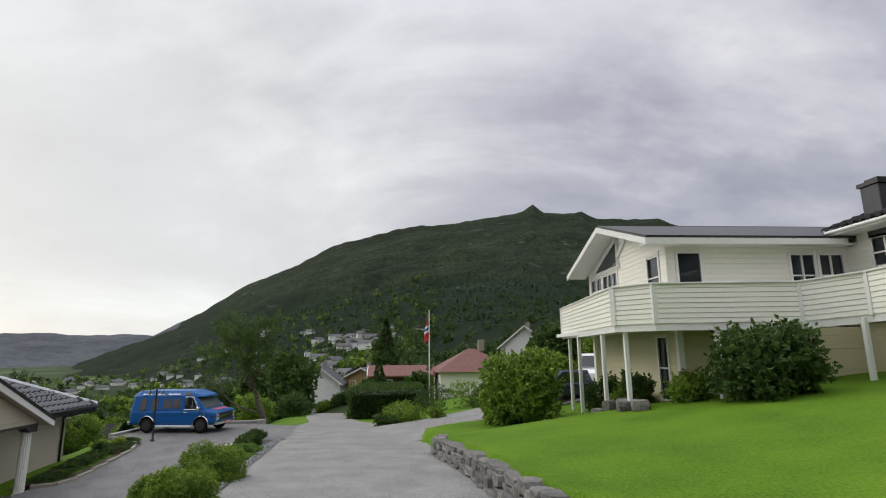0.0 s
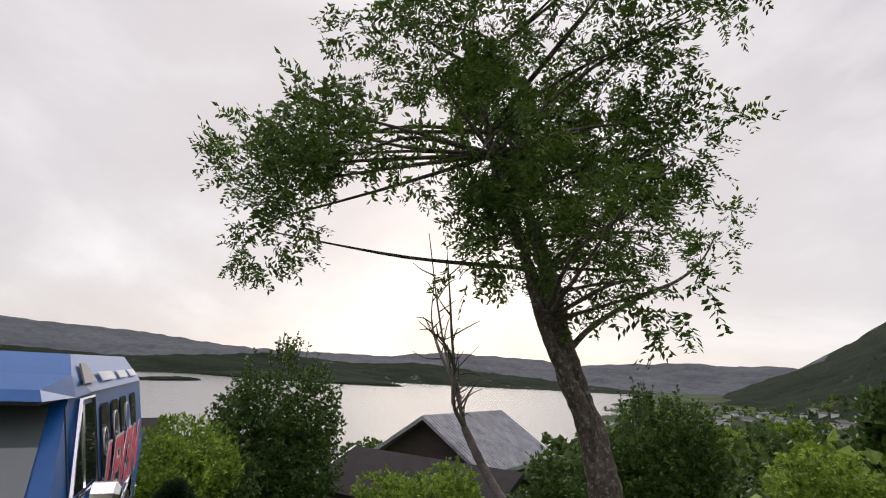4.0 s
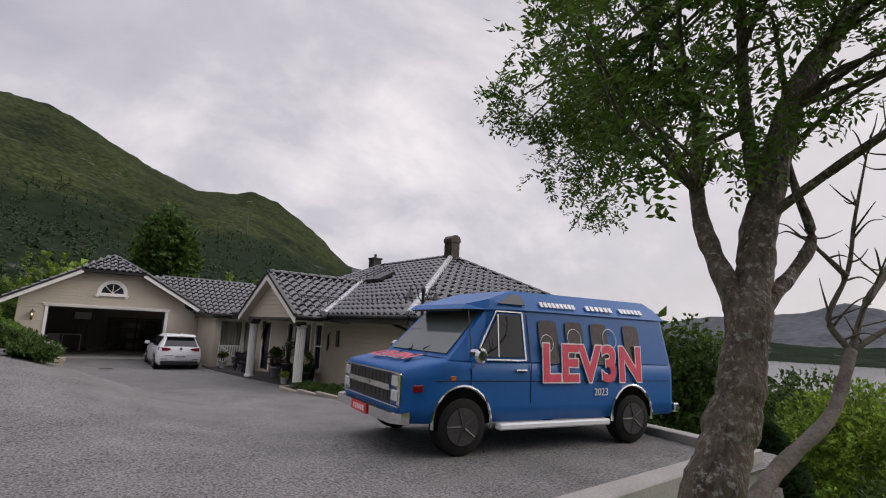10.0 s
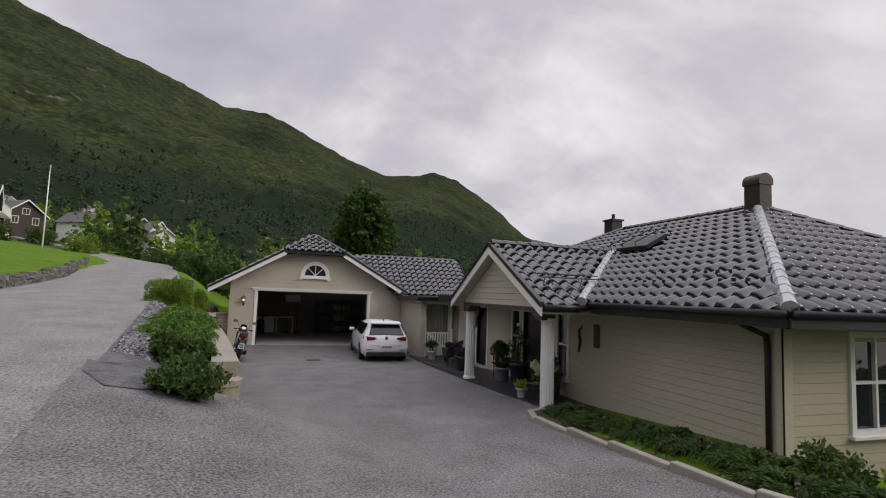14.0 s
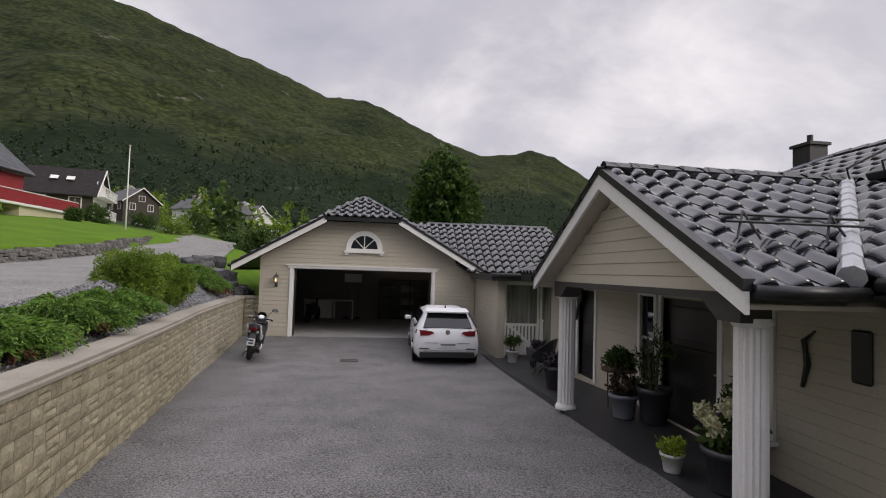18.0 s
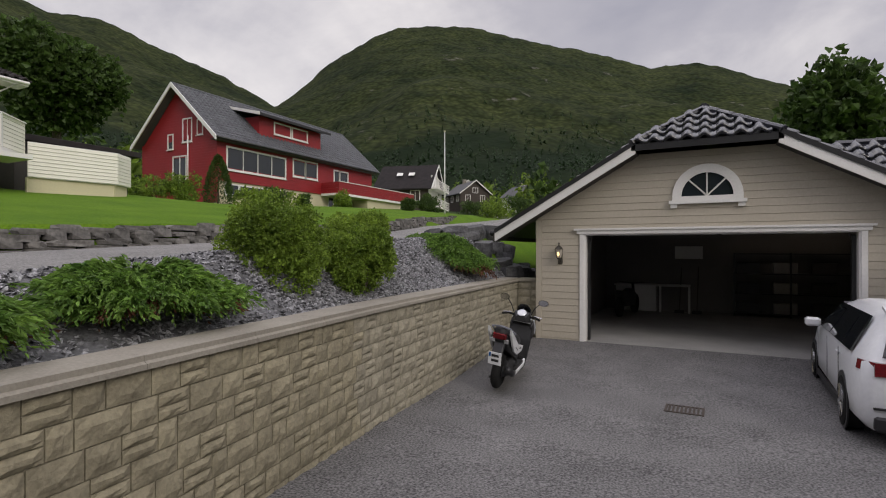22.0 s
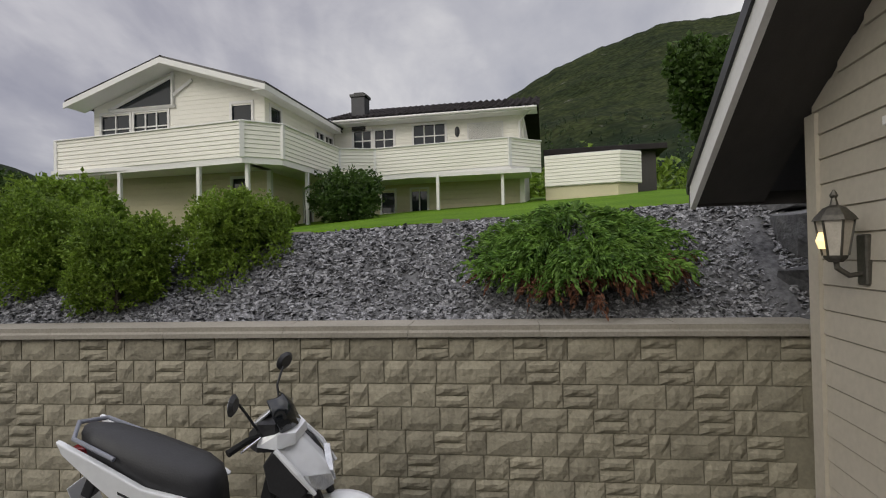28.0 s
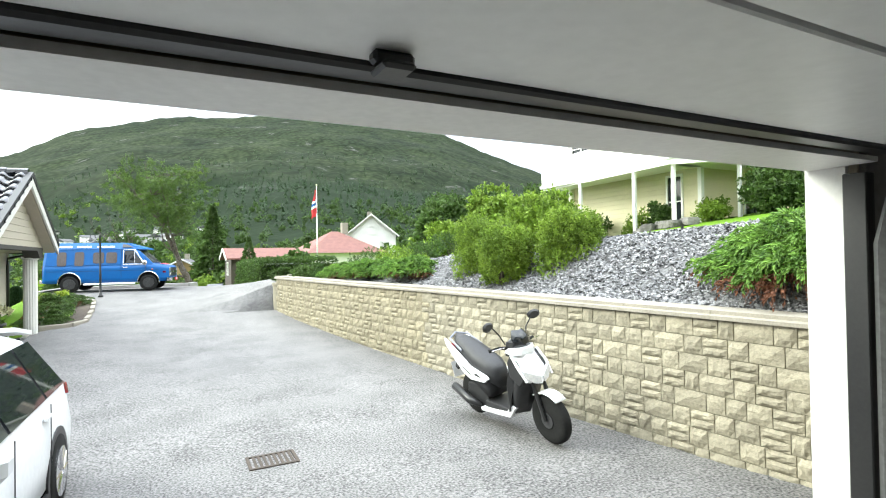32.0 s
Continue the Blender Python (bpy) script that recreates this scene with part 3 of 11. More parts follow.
# ---- mountains and fjord ----
SKYLINE = [(-180, 13.8), (-172, 11.7), (-168, 9.4), (-163, 7.1), (-159, 4.2), (-155, 2.0), (-145, 2.0), (-136, 1.5), (-130, 1.9), (-122, 2.2), (-116, 1.5), (-108, 1.5), (-102, 1.5), (-97, 1.9),
           (-92, 2.5), (-84, 2.7), (-79, 3.1), (-75, 4.1), (-72, 3.2), (-69, 2.9), (-64, 2.6), (-58, 1.4), (-50, 2.4), (-40, 3.6), (-27, 6.4), (-23, 10.0), (-19, 12.6), (-16.5, 13.3), (-14, 12.8), (-11, 12.7), (-6, 14.6), (-1, 16.9),
           (2, 18.0), (6, 18.0), (13, 20.4), (18, 21.4), (24, 23.0), (29, 23.2), (33, 22.9), (36, 21.7), (40, 19.3), (43, 16.6), (45.5, 14.6), (51, 17.2), (57, 19.0), (61, 20.3), (65, 20.0), (70, 21.4), (78, 21.9),
           (84, 20.6), (89, 19.0), (94, 16.5), (101, 12.5), (112, 9.0), (126, 7.0), (138, 7.2), (144, 9.4), (153, 13.3), (156, 13.6), (159, 14.0), (160.7, 14.8), (162.6, 14.7), (164.6, 15.0), (165.8, 15.8), (167.2, 15.1), (171, 14.7), (175, 14.1), (180, 13.8)]
def growth(name, light, dark, rock, rock_cut, s, belt=260.0):
    """Rough hillside: tree clumps, heath between them and bare rock higher up."""
    m = mat(name, light, dark, 1.0, scale=0.006 * s, fine=0.03 * s, bump=0.8, dist=14.0, spec=0.05)
    N, L = m.node_tree.nodes, m.node_tree.links
    b = N["Principled BSDF"]
    base = b.inputs["Base Color"].links[0].from_socket
    g = N.new("ShaderNodeNewGeometry")
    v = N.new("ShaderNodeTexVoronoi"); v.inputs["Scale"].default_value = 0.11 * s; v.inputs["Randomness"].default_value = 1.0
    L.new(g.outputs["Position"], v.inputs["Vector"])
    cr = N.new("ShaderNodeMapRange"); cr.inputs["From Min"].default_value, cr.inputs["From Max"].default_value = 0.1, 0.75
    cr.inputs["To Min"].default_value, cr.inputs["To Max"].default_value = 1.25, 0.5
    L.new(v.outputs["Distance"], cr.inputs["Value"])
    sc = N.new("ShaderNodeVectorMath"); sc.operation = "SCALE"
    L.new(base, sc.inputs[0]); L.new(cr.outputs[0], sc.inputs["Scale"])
    n2 = N.new("ShaderNodeTexNoise"); n2.inputs["Scale"].default_value = 0.017 * s; n2.inputs["Detail"].default_value = 8; n2.inputs["Roughness"].default_value = 0.68
    L.new(g.outputs["Position"], n2.inputs["Vector"])
    r2 = N.new("ShaderNodeMapRange"); r2.inputs["From Min"].default_value, r2.inputs["From Max"].default_value = rock_cut, rock_cut + 0.06
    L.new(n2.outputs[0], r2.inputs["Value"])
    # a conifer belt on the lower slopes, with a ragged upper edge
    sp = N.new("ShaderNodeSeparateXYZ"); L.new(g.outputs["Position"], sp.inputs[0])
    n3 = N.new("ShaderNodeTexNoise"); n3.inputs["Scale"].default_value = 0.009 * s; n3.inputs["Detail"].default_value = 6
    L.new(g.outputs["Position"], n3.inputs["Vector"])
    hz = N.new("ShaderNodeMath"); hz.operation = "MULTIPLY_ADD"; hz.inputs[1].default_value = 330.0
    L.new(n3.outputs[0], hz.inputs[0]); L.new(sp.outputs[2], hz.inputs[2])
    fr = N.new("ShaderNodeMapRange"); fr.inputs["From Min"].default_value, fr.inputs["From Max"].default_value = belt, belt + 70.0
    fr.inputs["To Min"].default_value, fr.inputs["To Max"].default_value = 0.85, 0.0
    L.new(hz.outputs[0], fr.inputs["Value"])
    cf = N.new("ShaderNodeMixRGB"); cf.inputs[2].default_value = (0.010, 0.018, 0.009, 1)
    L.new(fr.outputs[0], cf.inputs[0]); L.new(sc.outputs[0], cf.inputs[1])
    mx = N.new("ShaderNodeMixRGB"); mx.inputs[2].default_value = (*rock, 1)
    L.new(r2.outputs[0], mx.inputs[0]); L.new(cf.outputs[0], mx.inputs[1]); L.new(mx.outputs[0], b.inputs["Base Color"])
    return m


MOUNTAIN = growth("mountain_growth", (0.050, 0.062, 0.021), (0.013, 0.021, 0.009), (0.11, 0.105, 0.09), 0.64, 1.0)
# the haze of distance is mixed into this blue-grey hill colour
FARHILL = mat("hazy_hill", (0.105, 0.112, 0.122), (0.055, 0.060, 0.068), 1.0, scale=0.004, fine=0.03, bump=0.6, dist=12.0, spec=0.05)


def ridge(name, a0, a1, da, r_foot, r_crest, foot_z, material, label, crest, rough_k=1.0):
    rows, cols = 46, int((a1 - a0) / da) + 1
    verts = []
    for i in range(cols):
        az = a0 + da * i
        s, c = -math.sin(radians(az)), math.cos(radians(az))
        el = crest(az) + 0.16 * noise.noise(Vector((az * 0.9, 1.7, 0))) + 0.07 * noise.noise(Vector((az * 4.0, 4.7, 0)))
        el_s = sum(crest(az + o) for o in (-6, -4, -2, 0, 2, 4, 6)) / 7
        for j in range(rows):
            k = j / (rows - 1)
            r = r_foot + (r_crest - r_foot) * k
            fz = foot_z(az) if callable(foot_z) else foot_z
            top = 2.4 + r_crest * math.tan(radians(el_s))
            z = fz + (top - fz) * (0.35 * k + 0.65 * k ** 1.7) + r_crest * (math.tan(radians(el)) - math.tan(radians(el_s))) * k ** 7
            amp = rough_k * (1 - k) * k * 4
            p = Vector((r * s * 0.004, r * c * 0.004, 0))
            z += amp * 26 * noise.fractal(p, 1.0, 2.0, 5) + amp * 4 * noise.noise(p * 14)
            lim = 2.4 + r * math.tan(radians(el))
            verts.append((r * s, r * c - 12, min(z, lim)))
        verts.append((r_crest * 1.12 * s, r_crest * 1.12 * c - 12, -60))
    rr = rows + 1
    faces = [(i * rr + j, (i + 1) * rr + j, (i + 1) * rr + j + 1, i * rr + j + 1) for i in range(cols - 1) for j in range(rows)]
    me = bpy.data.meshes.new(name)
    me.from_pydata(verts, [], faces)
    me.materials.append(material)
    for p in me.polygons:
        p.use_smooth = True
    return tagged(new(name, me), label, "mountain", kind="structure")


def sky_el(az):
    return lerp_table(((az + 180) % 360) - 180, SKYLINE)


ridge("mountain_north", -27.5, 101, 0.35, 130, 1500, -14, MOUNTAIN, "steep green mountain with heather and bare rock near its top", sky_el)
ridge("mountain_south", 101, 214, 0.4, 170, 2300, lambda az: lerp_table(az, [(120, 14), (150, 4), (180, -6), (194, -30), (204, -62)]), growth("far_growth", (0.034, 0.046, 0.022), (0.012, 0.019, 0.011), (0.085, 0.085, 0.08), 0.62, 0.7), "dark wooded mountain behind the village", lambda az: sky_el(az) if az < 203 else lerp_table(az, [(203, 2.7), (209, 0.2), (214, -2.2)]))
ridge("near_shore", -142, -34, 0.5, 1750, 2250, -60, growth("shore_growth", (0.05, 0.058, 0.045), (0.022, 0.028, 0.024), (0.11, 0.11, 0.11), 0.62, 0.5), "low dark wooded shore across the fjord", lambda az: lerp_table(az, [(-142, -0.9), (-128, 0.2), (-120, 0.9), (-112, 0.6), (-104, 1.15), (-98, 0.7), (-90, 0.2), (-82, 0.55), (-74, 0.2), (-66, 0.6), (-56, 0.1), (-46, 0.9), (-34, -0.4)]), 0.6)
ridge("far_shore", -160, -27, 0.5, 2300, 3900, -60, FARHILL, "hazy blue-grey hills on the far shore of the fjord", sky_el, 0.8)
WATER = mat("fjord_water", (0.10, 0.105, 0.11), (0.08, 0.085, 0.09), 0.22, scale=0.05, fine=0.8, bump=0.25, dist=0.15, spec=1.0)
sheet("fjord_water", steps((-200, 4700, 350)), steps((-4700, 4700, 350)), lambda x, y: -40.0, WATER, "calm pale fjord water mirroring the bright clouds", category="water")

# ---- walls, windows, roofs ----
def core(bm, u0, u1, z0, z1, holes, t0, t1):
    """A wall slab from u0 to u1 with square openings (u, u, z, z), between depths t0 and t1."""
    cuts = sorted({u0, u1, *[min(max(h[i], u0), u1) for h in holes for i in (0, 1)]})
    for a, b in zip(cuts, cuts[1:]):
        mid = (a + b) / 2
        z = z0
        for h in sorted((h for h in holes if h[0] < mid < h[1]), key=lambda h: h[2]):
            if h[2] - z > 1e-3:
                box(bm, a, b, t0, t1, z, h[2])
            z = h[3]
        if z1 - z > 1e-3:
            box(bm, a, b, t0, t1, z, z1)


def boards(wall, u0, u1, z0, z1, holes, pitch, material, top=None, name="board", lip=0.016):
    """Lapped boards, each of its own, on the face of a wall; top(u) limits them under a gable."""
    z = z0
    shared = {}
    while z < z1 - 0.02:
        h = min(pitch, z1 - z)
        a, b = u0, u1
        if top:
            us = [u0 + (u1 - u0) * i / 200 for i in range(201)]
            ok = [u for u in us if top(u) >= z + h * 0.6]
            if not ok:
                break
            a, b = ok[0], ok[-1]
        spans = [(a, b)]
        for q in holes:
            if q[2] < z + h * 0.5 < q[3]:
                spans = [s for p in spans for s in ((p[0], min(p[1], q[0])), (max(p[0], q[1]), p[1])) if s[1] - s[0] > 0.03]
        for p, q in spans:
            key = (round(q - p, 2), round(h, 3))
            if key not in shared:
                bm = bmesh.new()
                w = key[0] / 2
                prism(bm, [(0.0, 0.0), (-lip, 0.006), (-lip * 0.45, h - 0.004), (0.0, h + 0.004)], "x", -w, w)
                shared[key] = mesh_from(bm, name, material)
            ob = new(name, shared[key])
            ob.parent = wall
            ob.location = ((p + q) / 2, -0.001, z)
        z += pitch


def wall(house, name, place, u0, u1, z0, z1, holes, material, pitch=0.15, top=None, thick=0.2, gable=None, board_mat=None, lip=0.016):
    bm = bmesh.new()
    core(bm, u0, u1, z0, z1, holes, 0.0, thick)
    if gable:
        prism(bm, gable, "y", 0.0, thick)
    ob = part(name, bm, material, house)
    ob.matrix_local = place
    if pitch:
        zt = max([z1] + ([p[1] for p in gable] if gable else []))
        boards(ob, u0, u1, z0, zt, holes, pitch, board_mat or material, top, lip=lip)
    return ob


def window(house, place, u0, u1, z0, z1, cols=1, rows=1, frame_mat=None, trim=0.09, sill=True, glass=None, depth=0.08, name="window"):
    """A framed window: outer trim, bars, one pane behind each light, a sill."""
    fm = frame_mat or WHITE
    bm = BM((u0 - trim, u0, -0.05, 0.06, z0 - trim, z1 + trim), (u1, u1 + trim, -0.05, 0.06, z0 - trim, z1 + trim), (u0, u1, -0.05, 0.06, z1, z1 + trim), (u0, u1, -0.05, 0.06, z0 - trim, z0))
    ob = part(name, bm, fm, house)
    ob.matrix_local = place
    bar = 0.045
    w, h = (u1 - u0) / cols, (z1 - z0) / rows
    for i in range(cols):
        for j in range(rows):
            a, c = u0 + i * w + (bar / 2 if i else 0), z0 + j * h + (bar / 2 if j else 0)
            b, d = u0 + (i + 1) * w - (bar / 2 if i < cols - 1 else 0), z0 + (j + 1) * h - (bar / 2 if j < rows - 1 else 0)
            part("pane", BM((a, b, depth * 0.3, depth * 0.3 + 0.012, c, d)), glass or WINDOW, ob)
    for i in range(1, cols):
        part("bar", BM((u0 + i * w - bar / 2, u0 + i * w + bar / 2, -0.03, 0.05, z0, z1)), fm, ob)
    for j in range(1, rows):
        part("bar", BM((u0, u1, -0.026, 0.046, z0 + j * h - bar / 2, z0 + j * h + bar / 2)), fm, ob)
    if sill:
        part("sill", BM((u0 - trim - 0.04, u1 + trim + 0.04, -0.11, -0.0, z0 - trim - 0.05, z0 - trim), bev=0.006), fm, ob)
    return ob


def tile_mesh(w, l, material, wave=0.046):
    """One pantile: an S-wave across, a lip at its foot."""
    bm = bmesh.new()
    n = 9
    rows = []
    for t, lift in ((0.0, 0.0), (0.0, 0.05), (l * 0.12, 0.062), (l * 1.04, 0.012)):
        r = []
        for i in range(n):
            s = i / (n - 1)
            hgt = wave * math.sin(s * math.tau * 0.98 - 0.6) + lift
            r.append(bm.verts.new((s * w - w / 2, t, hgt)))
        rows.append(r)
    for a, b in zip(rows, rows[1:]):
        for i in range(n - 1):
            bm.faces.new((a[i], a[i + 1], b[i + 1], b[i]))
    me = mesh_from(bm, "roof_tile", material)
    for p in me.polygons:
        p.use_smooth = True
    return me


def inside(p, poly):
    c = False
    for (x0, y0), (x1, y1) in zip(poly, poly[1:] + poly[:1]):
        if (y0 > p[1]) != (y1 > p[1]) and p[0] < (x1 - x0) * (p[1] - y0) / (y1 - y0) + x0:
            c = not c
    return c


def slope(house, O, S, T, poly, material, tw=0.30, tl=0.36, singles=0, deck=0.10, deck_mat=None, tiles=True, name="roof_deck"):
    """A roof face: a deck and its tiles. O: a point of the eave, S: along the eave, T: up the slope."""
    O, S, T = Vector(O), Vector(S).normalized(), Vector(T).normalized()
    Nn = S.cross(T).normalized()
    m = Matrix((S, T, Nn)).transposed().to_4x4()
    m.translation = O
    bm = bmesh.new()
    prism(bm, poly, "z", -deck, -0.02)
    d = part(name, bm, deck_mat or BLACKTRIM, house)
    d.matrix_local = m
    if not tiles:
        return d
    smax, smin, tmax = max(p[0] for p in poly), min(p[0] for p in poly), max(p[1] for p in poly)
    me = tile_mesh(tw, tl, material)
    vs, fs = [], []
    base = [v.co.copy() for v in me.vertices]
    bf = [tuple(p.vertices) for p in me.polygons]
    count = 0
    t = 0.0
    while t < tmax:
        s = smin + tw / 2
        while s < smax:
            if inside((s, t + tl * 0.35), poly):
                j = 0.004 * math.sin(s * 37 + t * 91)
                if count < singles:
                    ob = new("roof_tile", me)
                    ob.parent = d
                    ob.location = (s, t - 0.03, 0.03 + j)
                else:
                    k = len(vs)
                    vs += [(v.x + s, v.y + t - 0.03, v.z + 0.03 + j) for v in base]
                    fs += [tuple(i + k for i in f) for f in bf]
                count += 1
            s += tw
        t += tl
    if vs:
        me2 = bpy.data.meshes.new("roof_tiles")
        me2.from_pydata(vs, [], fs)
        me2.materials.append(material)
        for p in me2.polygons:
            p.use_smooth = True
        ob = tagged(new("roof_tiles", me2), kind="stuff")
        ob.parent = d
    return d


def ridge_cap(house, a, b, r=0.10, material=None, name="ridge_cap"):
    """One run of overlapping half-round caps, stepped at each joint."""
    a, b = Vector(a), Vector(b)
    n = max(2, int((b - a).length / 0.35))
    pts, rad = [], []
    for i in range(n):
        pts += [a.lerp(b, i / n), a.lerp(b, (i + 0.97) / n)]
        rad += [r * 1.06, r * 0.9]
    bm = bmesh.new()
    tube(bm, pts, rad, 8)
    return part(name, bm, material or DARKTILE, house)


def gutter(house, a, b, r=0.06, name="gutter"):
    bm = bmesh.new()
    tube(bm, [a, b], [r, r], 8)
    return smooth(part(name, bm, BLACKTRIM, house))


def pipe(house, pts, r=0.04, material=None, name="downpipe"):
    bm = bmesh.new()
    tube(bm, pts, [r] * len(pts), 8)
    return smooth(part(name, bm, material or BLACKTRIM, house))


F_S, F_W, F_E, F_N = (lambda x, y, z=0: pose(x, y, z)), (lambda x, y, z=0: pose(x, y, z, 0, 0, -90)), (lambda x, y, z=0: pose(x, y, z, 0, 0, 90)), (lambda x, y, z=0: pose(x, y, z, 0, 0, 180))

# ---- the garage ----
GAR = thing("garage", "beige clad garage with black tiles and an open door", "garage")
GX0, GX1 = -3.47, 3.95
RK = 0.565


def rake(u):
    return min(4.02, 2.42 + RK * (u + 4.32) - 0.12, 2.42 + RK * (4.2 - u) - 0.12)


DOORHOLE = (-2.40, 2.42, -0.2, 2.37)
gw = wall(GAR, "front_wall", F_S(0, 0), GX0, GX1, -0.1, 2.45, [DOORHOLE], BEIGE, 0.148, top=rake,
          gable=[(GX0, 2.45), (GX1, 2.45), (GX1, rake(GX1)), (1.1, 4.02), (-1.2, 4.02), (GX0, rake(GX0))])
part("corner_board", BM((GX0 - 0.02, GX0 + 0.10, -0.035, 0.0, -0.05, 2.7)), BEIGE, GAR)
# door trim
part("door_trim", BM((-2.50, -2.40, -0.05, 0.05, 0.0, 2.37), bev=0.006), WHITE, GAR, "white door frame post")
part("door_trim", BM((2.42, 2.52, -0.05, 0.05, 0.0, 2.37), bev=0.006), WHITE, GAR, "white door frame post")
part("door_lintel", BM((-2.56, 2.58, -0.06, 0.05, 2.37, 2.45), (-2.62, 2.64, -0.09, 0.05, 2.45, 2.49)), WHITE, GAR, "white moulded lintel")
part("jamb", BM((-2.40, -2.372, -0.02, 0.16, 0.0, 2.37)), WHITE, GAR)
part("jamb", BM((2.392, 2.42, -0.02, 0.16, 0.0, 2.37)), WHITE, GAR)
part("head_jamb", BM((-2.372, 2.392, -0.02, 0.30, 2.345, 2.37)), WHITE, GAR)


def half_round(bm, cx, cz, r0, r1, y0, y1, n=18):
    ring = []
    for i in range(n + 1):
        a = math.pi * i / n
        ring.append([bm.verts.new((cx + r * math.cos(a), y, cz + r * math.sin(a))) for r, y in ((r0, y0), (r1, y0), (r1, y1), (r0, y1))])
    for p, q in zip(ring, ring[1:]):
        for k in range(4):
            bm.faces.new((p[k], p[(k + 1) % 4], q[(k + 1) % 4], q[k]))
    bm.faces.new(ring[0]); bm.faces.new(ring[-1][::-1])
    bmesh.ops.recalc_face_normals(bm, faces=bm.faces)


bm = bmesh.new(); half_round(bm, 0, 3.1, 0.46, 0.63, -0.06, 0.0)
box(bm, -0.63, 0.63, -0.06, 0.0, 3.02, 3.10)
fan = part("fan_window", bm, WHITE, GAR, "white half-round window with fan bars")
bm = bmesh.new(); half_round(bm, 0, 3.1, 0.0, 0.46, -0.024, -0.018)
part("pane", bm, WINDOW, fan)
for a in (45, 90, 135):
    bm = bmesh.new(); tube(bm, [(0, -0.035, 3.1), (0.46 * math.cos(radians(a)), -0.035, 3.1 + 0.46 * math.sin(radians(a)))], [0.017, 0.017], 4); part("bar", bm, WHITE, fan)
part("sill", BM((-0.69, 0.69, -0.10, 0.0, 2.95, 3.02), (-0.66, -0.54, -0.07, 0.0, 2.87, 2.95), (0.54, 0.66, -0.07, 0.0, 2.87, 2.95)), WHITE, fan)
# roof
for sgn, ex in ((-1, -4.32), (1, 4.2)):
    run, top = abs(ex) + (0.06 * sgn), 4.92
    rise = top - 2.42
    L_ = math.hypot(run, rise)
    cl = L_ * (4.15 - 2.42) / rise
    if sgn < 0:
        slope(GAR, (ex, 7.4, 2.42), (0, -1, 0), (run, 0, rise), [(0, 0), (7.85, 0), (7.85, cl), (6.75, L_), (0, L_)], DARKTILE)
    else:
        slope(GAR, (ex, -0.45, 2.42), (0, 1, 0), (-run, 0, rise), [(0, 0), (7.85, 0), (7.85, L_), (1.10, L_), (0, cl)], DARKTILE)
    x1 = sgn * 1.22 - 0.06
    bm = bmesh.new()
    prism(bm, [(ex, 2.22), (ex, 2.40), (x1, 4.14), (x1, 3.96)], "y", -0.50, -0.46)
    part("barge_board", bm, WHITE, GAR, "white barge board")
    bm = bmesh.new()
    prism(bm, [(ex, 2.40), (ex, 2.50), (x1, 4.24), (x1, 4.14)], "y", -0.52, -0.44)
    part("verge_tiles", bm, BLACKTRIM, GAR)
    bm = bmesh.new()
    prism(bm, [(ex + 0.03, 2.26), (x1, 3.99), (x1, 4.02), (ex + 0.03, 2.30)], "y", -0.46, 0.02)
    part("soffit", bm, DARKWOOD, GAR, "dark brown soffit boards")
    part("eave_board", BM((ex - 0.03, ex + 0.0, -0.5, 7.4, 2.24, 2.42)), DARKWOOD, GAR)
    gutter(GAR, (ex - 0.06 * sgn * -1, -0.5, 2.40), (ex - 0.06 * sgn * -1, 7.4, 2.40))
hipT = Vector((0, 1.10, 0.78))
slope(GAR, (-1.34, -0.48, 4.16), (1, 0, 0), hipT, [(0, 0), (2.56, 0), (1.28, hipT.length)], DARKTILE, singles=40, tl=0.33)
part("hip_fascia", BM((-1.36, 1.24, -0.50, -0.46, 4.02, 4.15)), BLACKTRIM, GAR)
for x in (-1.36, 1.24):
    ridge_cap(GAR, (x, -0.5, 4.18), (-0.06, 0.66, 5.0), 0.075)
ridge_cap(GAR, (-0.06, 0.62, 5.0), (-0.06, 7.4, 5.0))
# inner room
part("side_wall", BM((GX0, GX0 + 0.2, 0.2, 7.2, -0.1, 2.6)), INTERIOR, GAR)
part("side_wall", BM((GX1 - 0.2, GX1, 0.2, 7.2, -0.1, 2.6)), INTERIOR, GAR)
part("back_wall", BM((GX0, GX1, 7.2, 7.4, -0.1, 2.6)), INTERIOR, GAR)
part("front_wall_lining", BM((GX0 + 0.2, -2.42, 0.2, 0.23, 0, 2.6)), INTERIOR, GAR)
part("front_wall_lining", BM((2.44, GX1 - 0.2, 0.2, 0.23, 0, 2.6)), INTERIOR, GAR)
bm = bmesh.new(); prism(bm, [(GX0, 2.6), (GX1, 2.6), (-0.06, 4.75)], "y", 7.2, 7.4); part("back_gable", bm, BEIGE, GAR)
solo("garage_floor", BM((GX0, GX1, 0.0, 7.3, -0.3, 0.026)), CONCRETE, "grey concrete garage floor", "floor", kind="structure")
solo("garage_ceiling", BM((GX0 + 0.2, GX1 - 0.2, 0.2, 7.2, 2.62, 2.72)), INTERIOR, "plain plaster garage ceiling", "ceiling", kind="structure")
SEAL = BLACKTRIM
od = thing("overhead_door", "raised pale grey sectional garage door with a black seal", "garage door")
DOORGREY = mat("door_enamel", (0.80, 0.80, 0.78), (0.72, 0.72, 0.70), 0.45, scale=1.2, fine=20, bump=0.04)
for i in range(4):
    part("panel", BM((-2.30, 2.32, 0.42 + i * 0.56, 0.42 + i * 0.56 + 0.545, 2.385 + 0.004 * i, 2.425 + 0.004 * i), bev=0.006), DOORGREY, od)
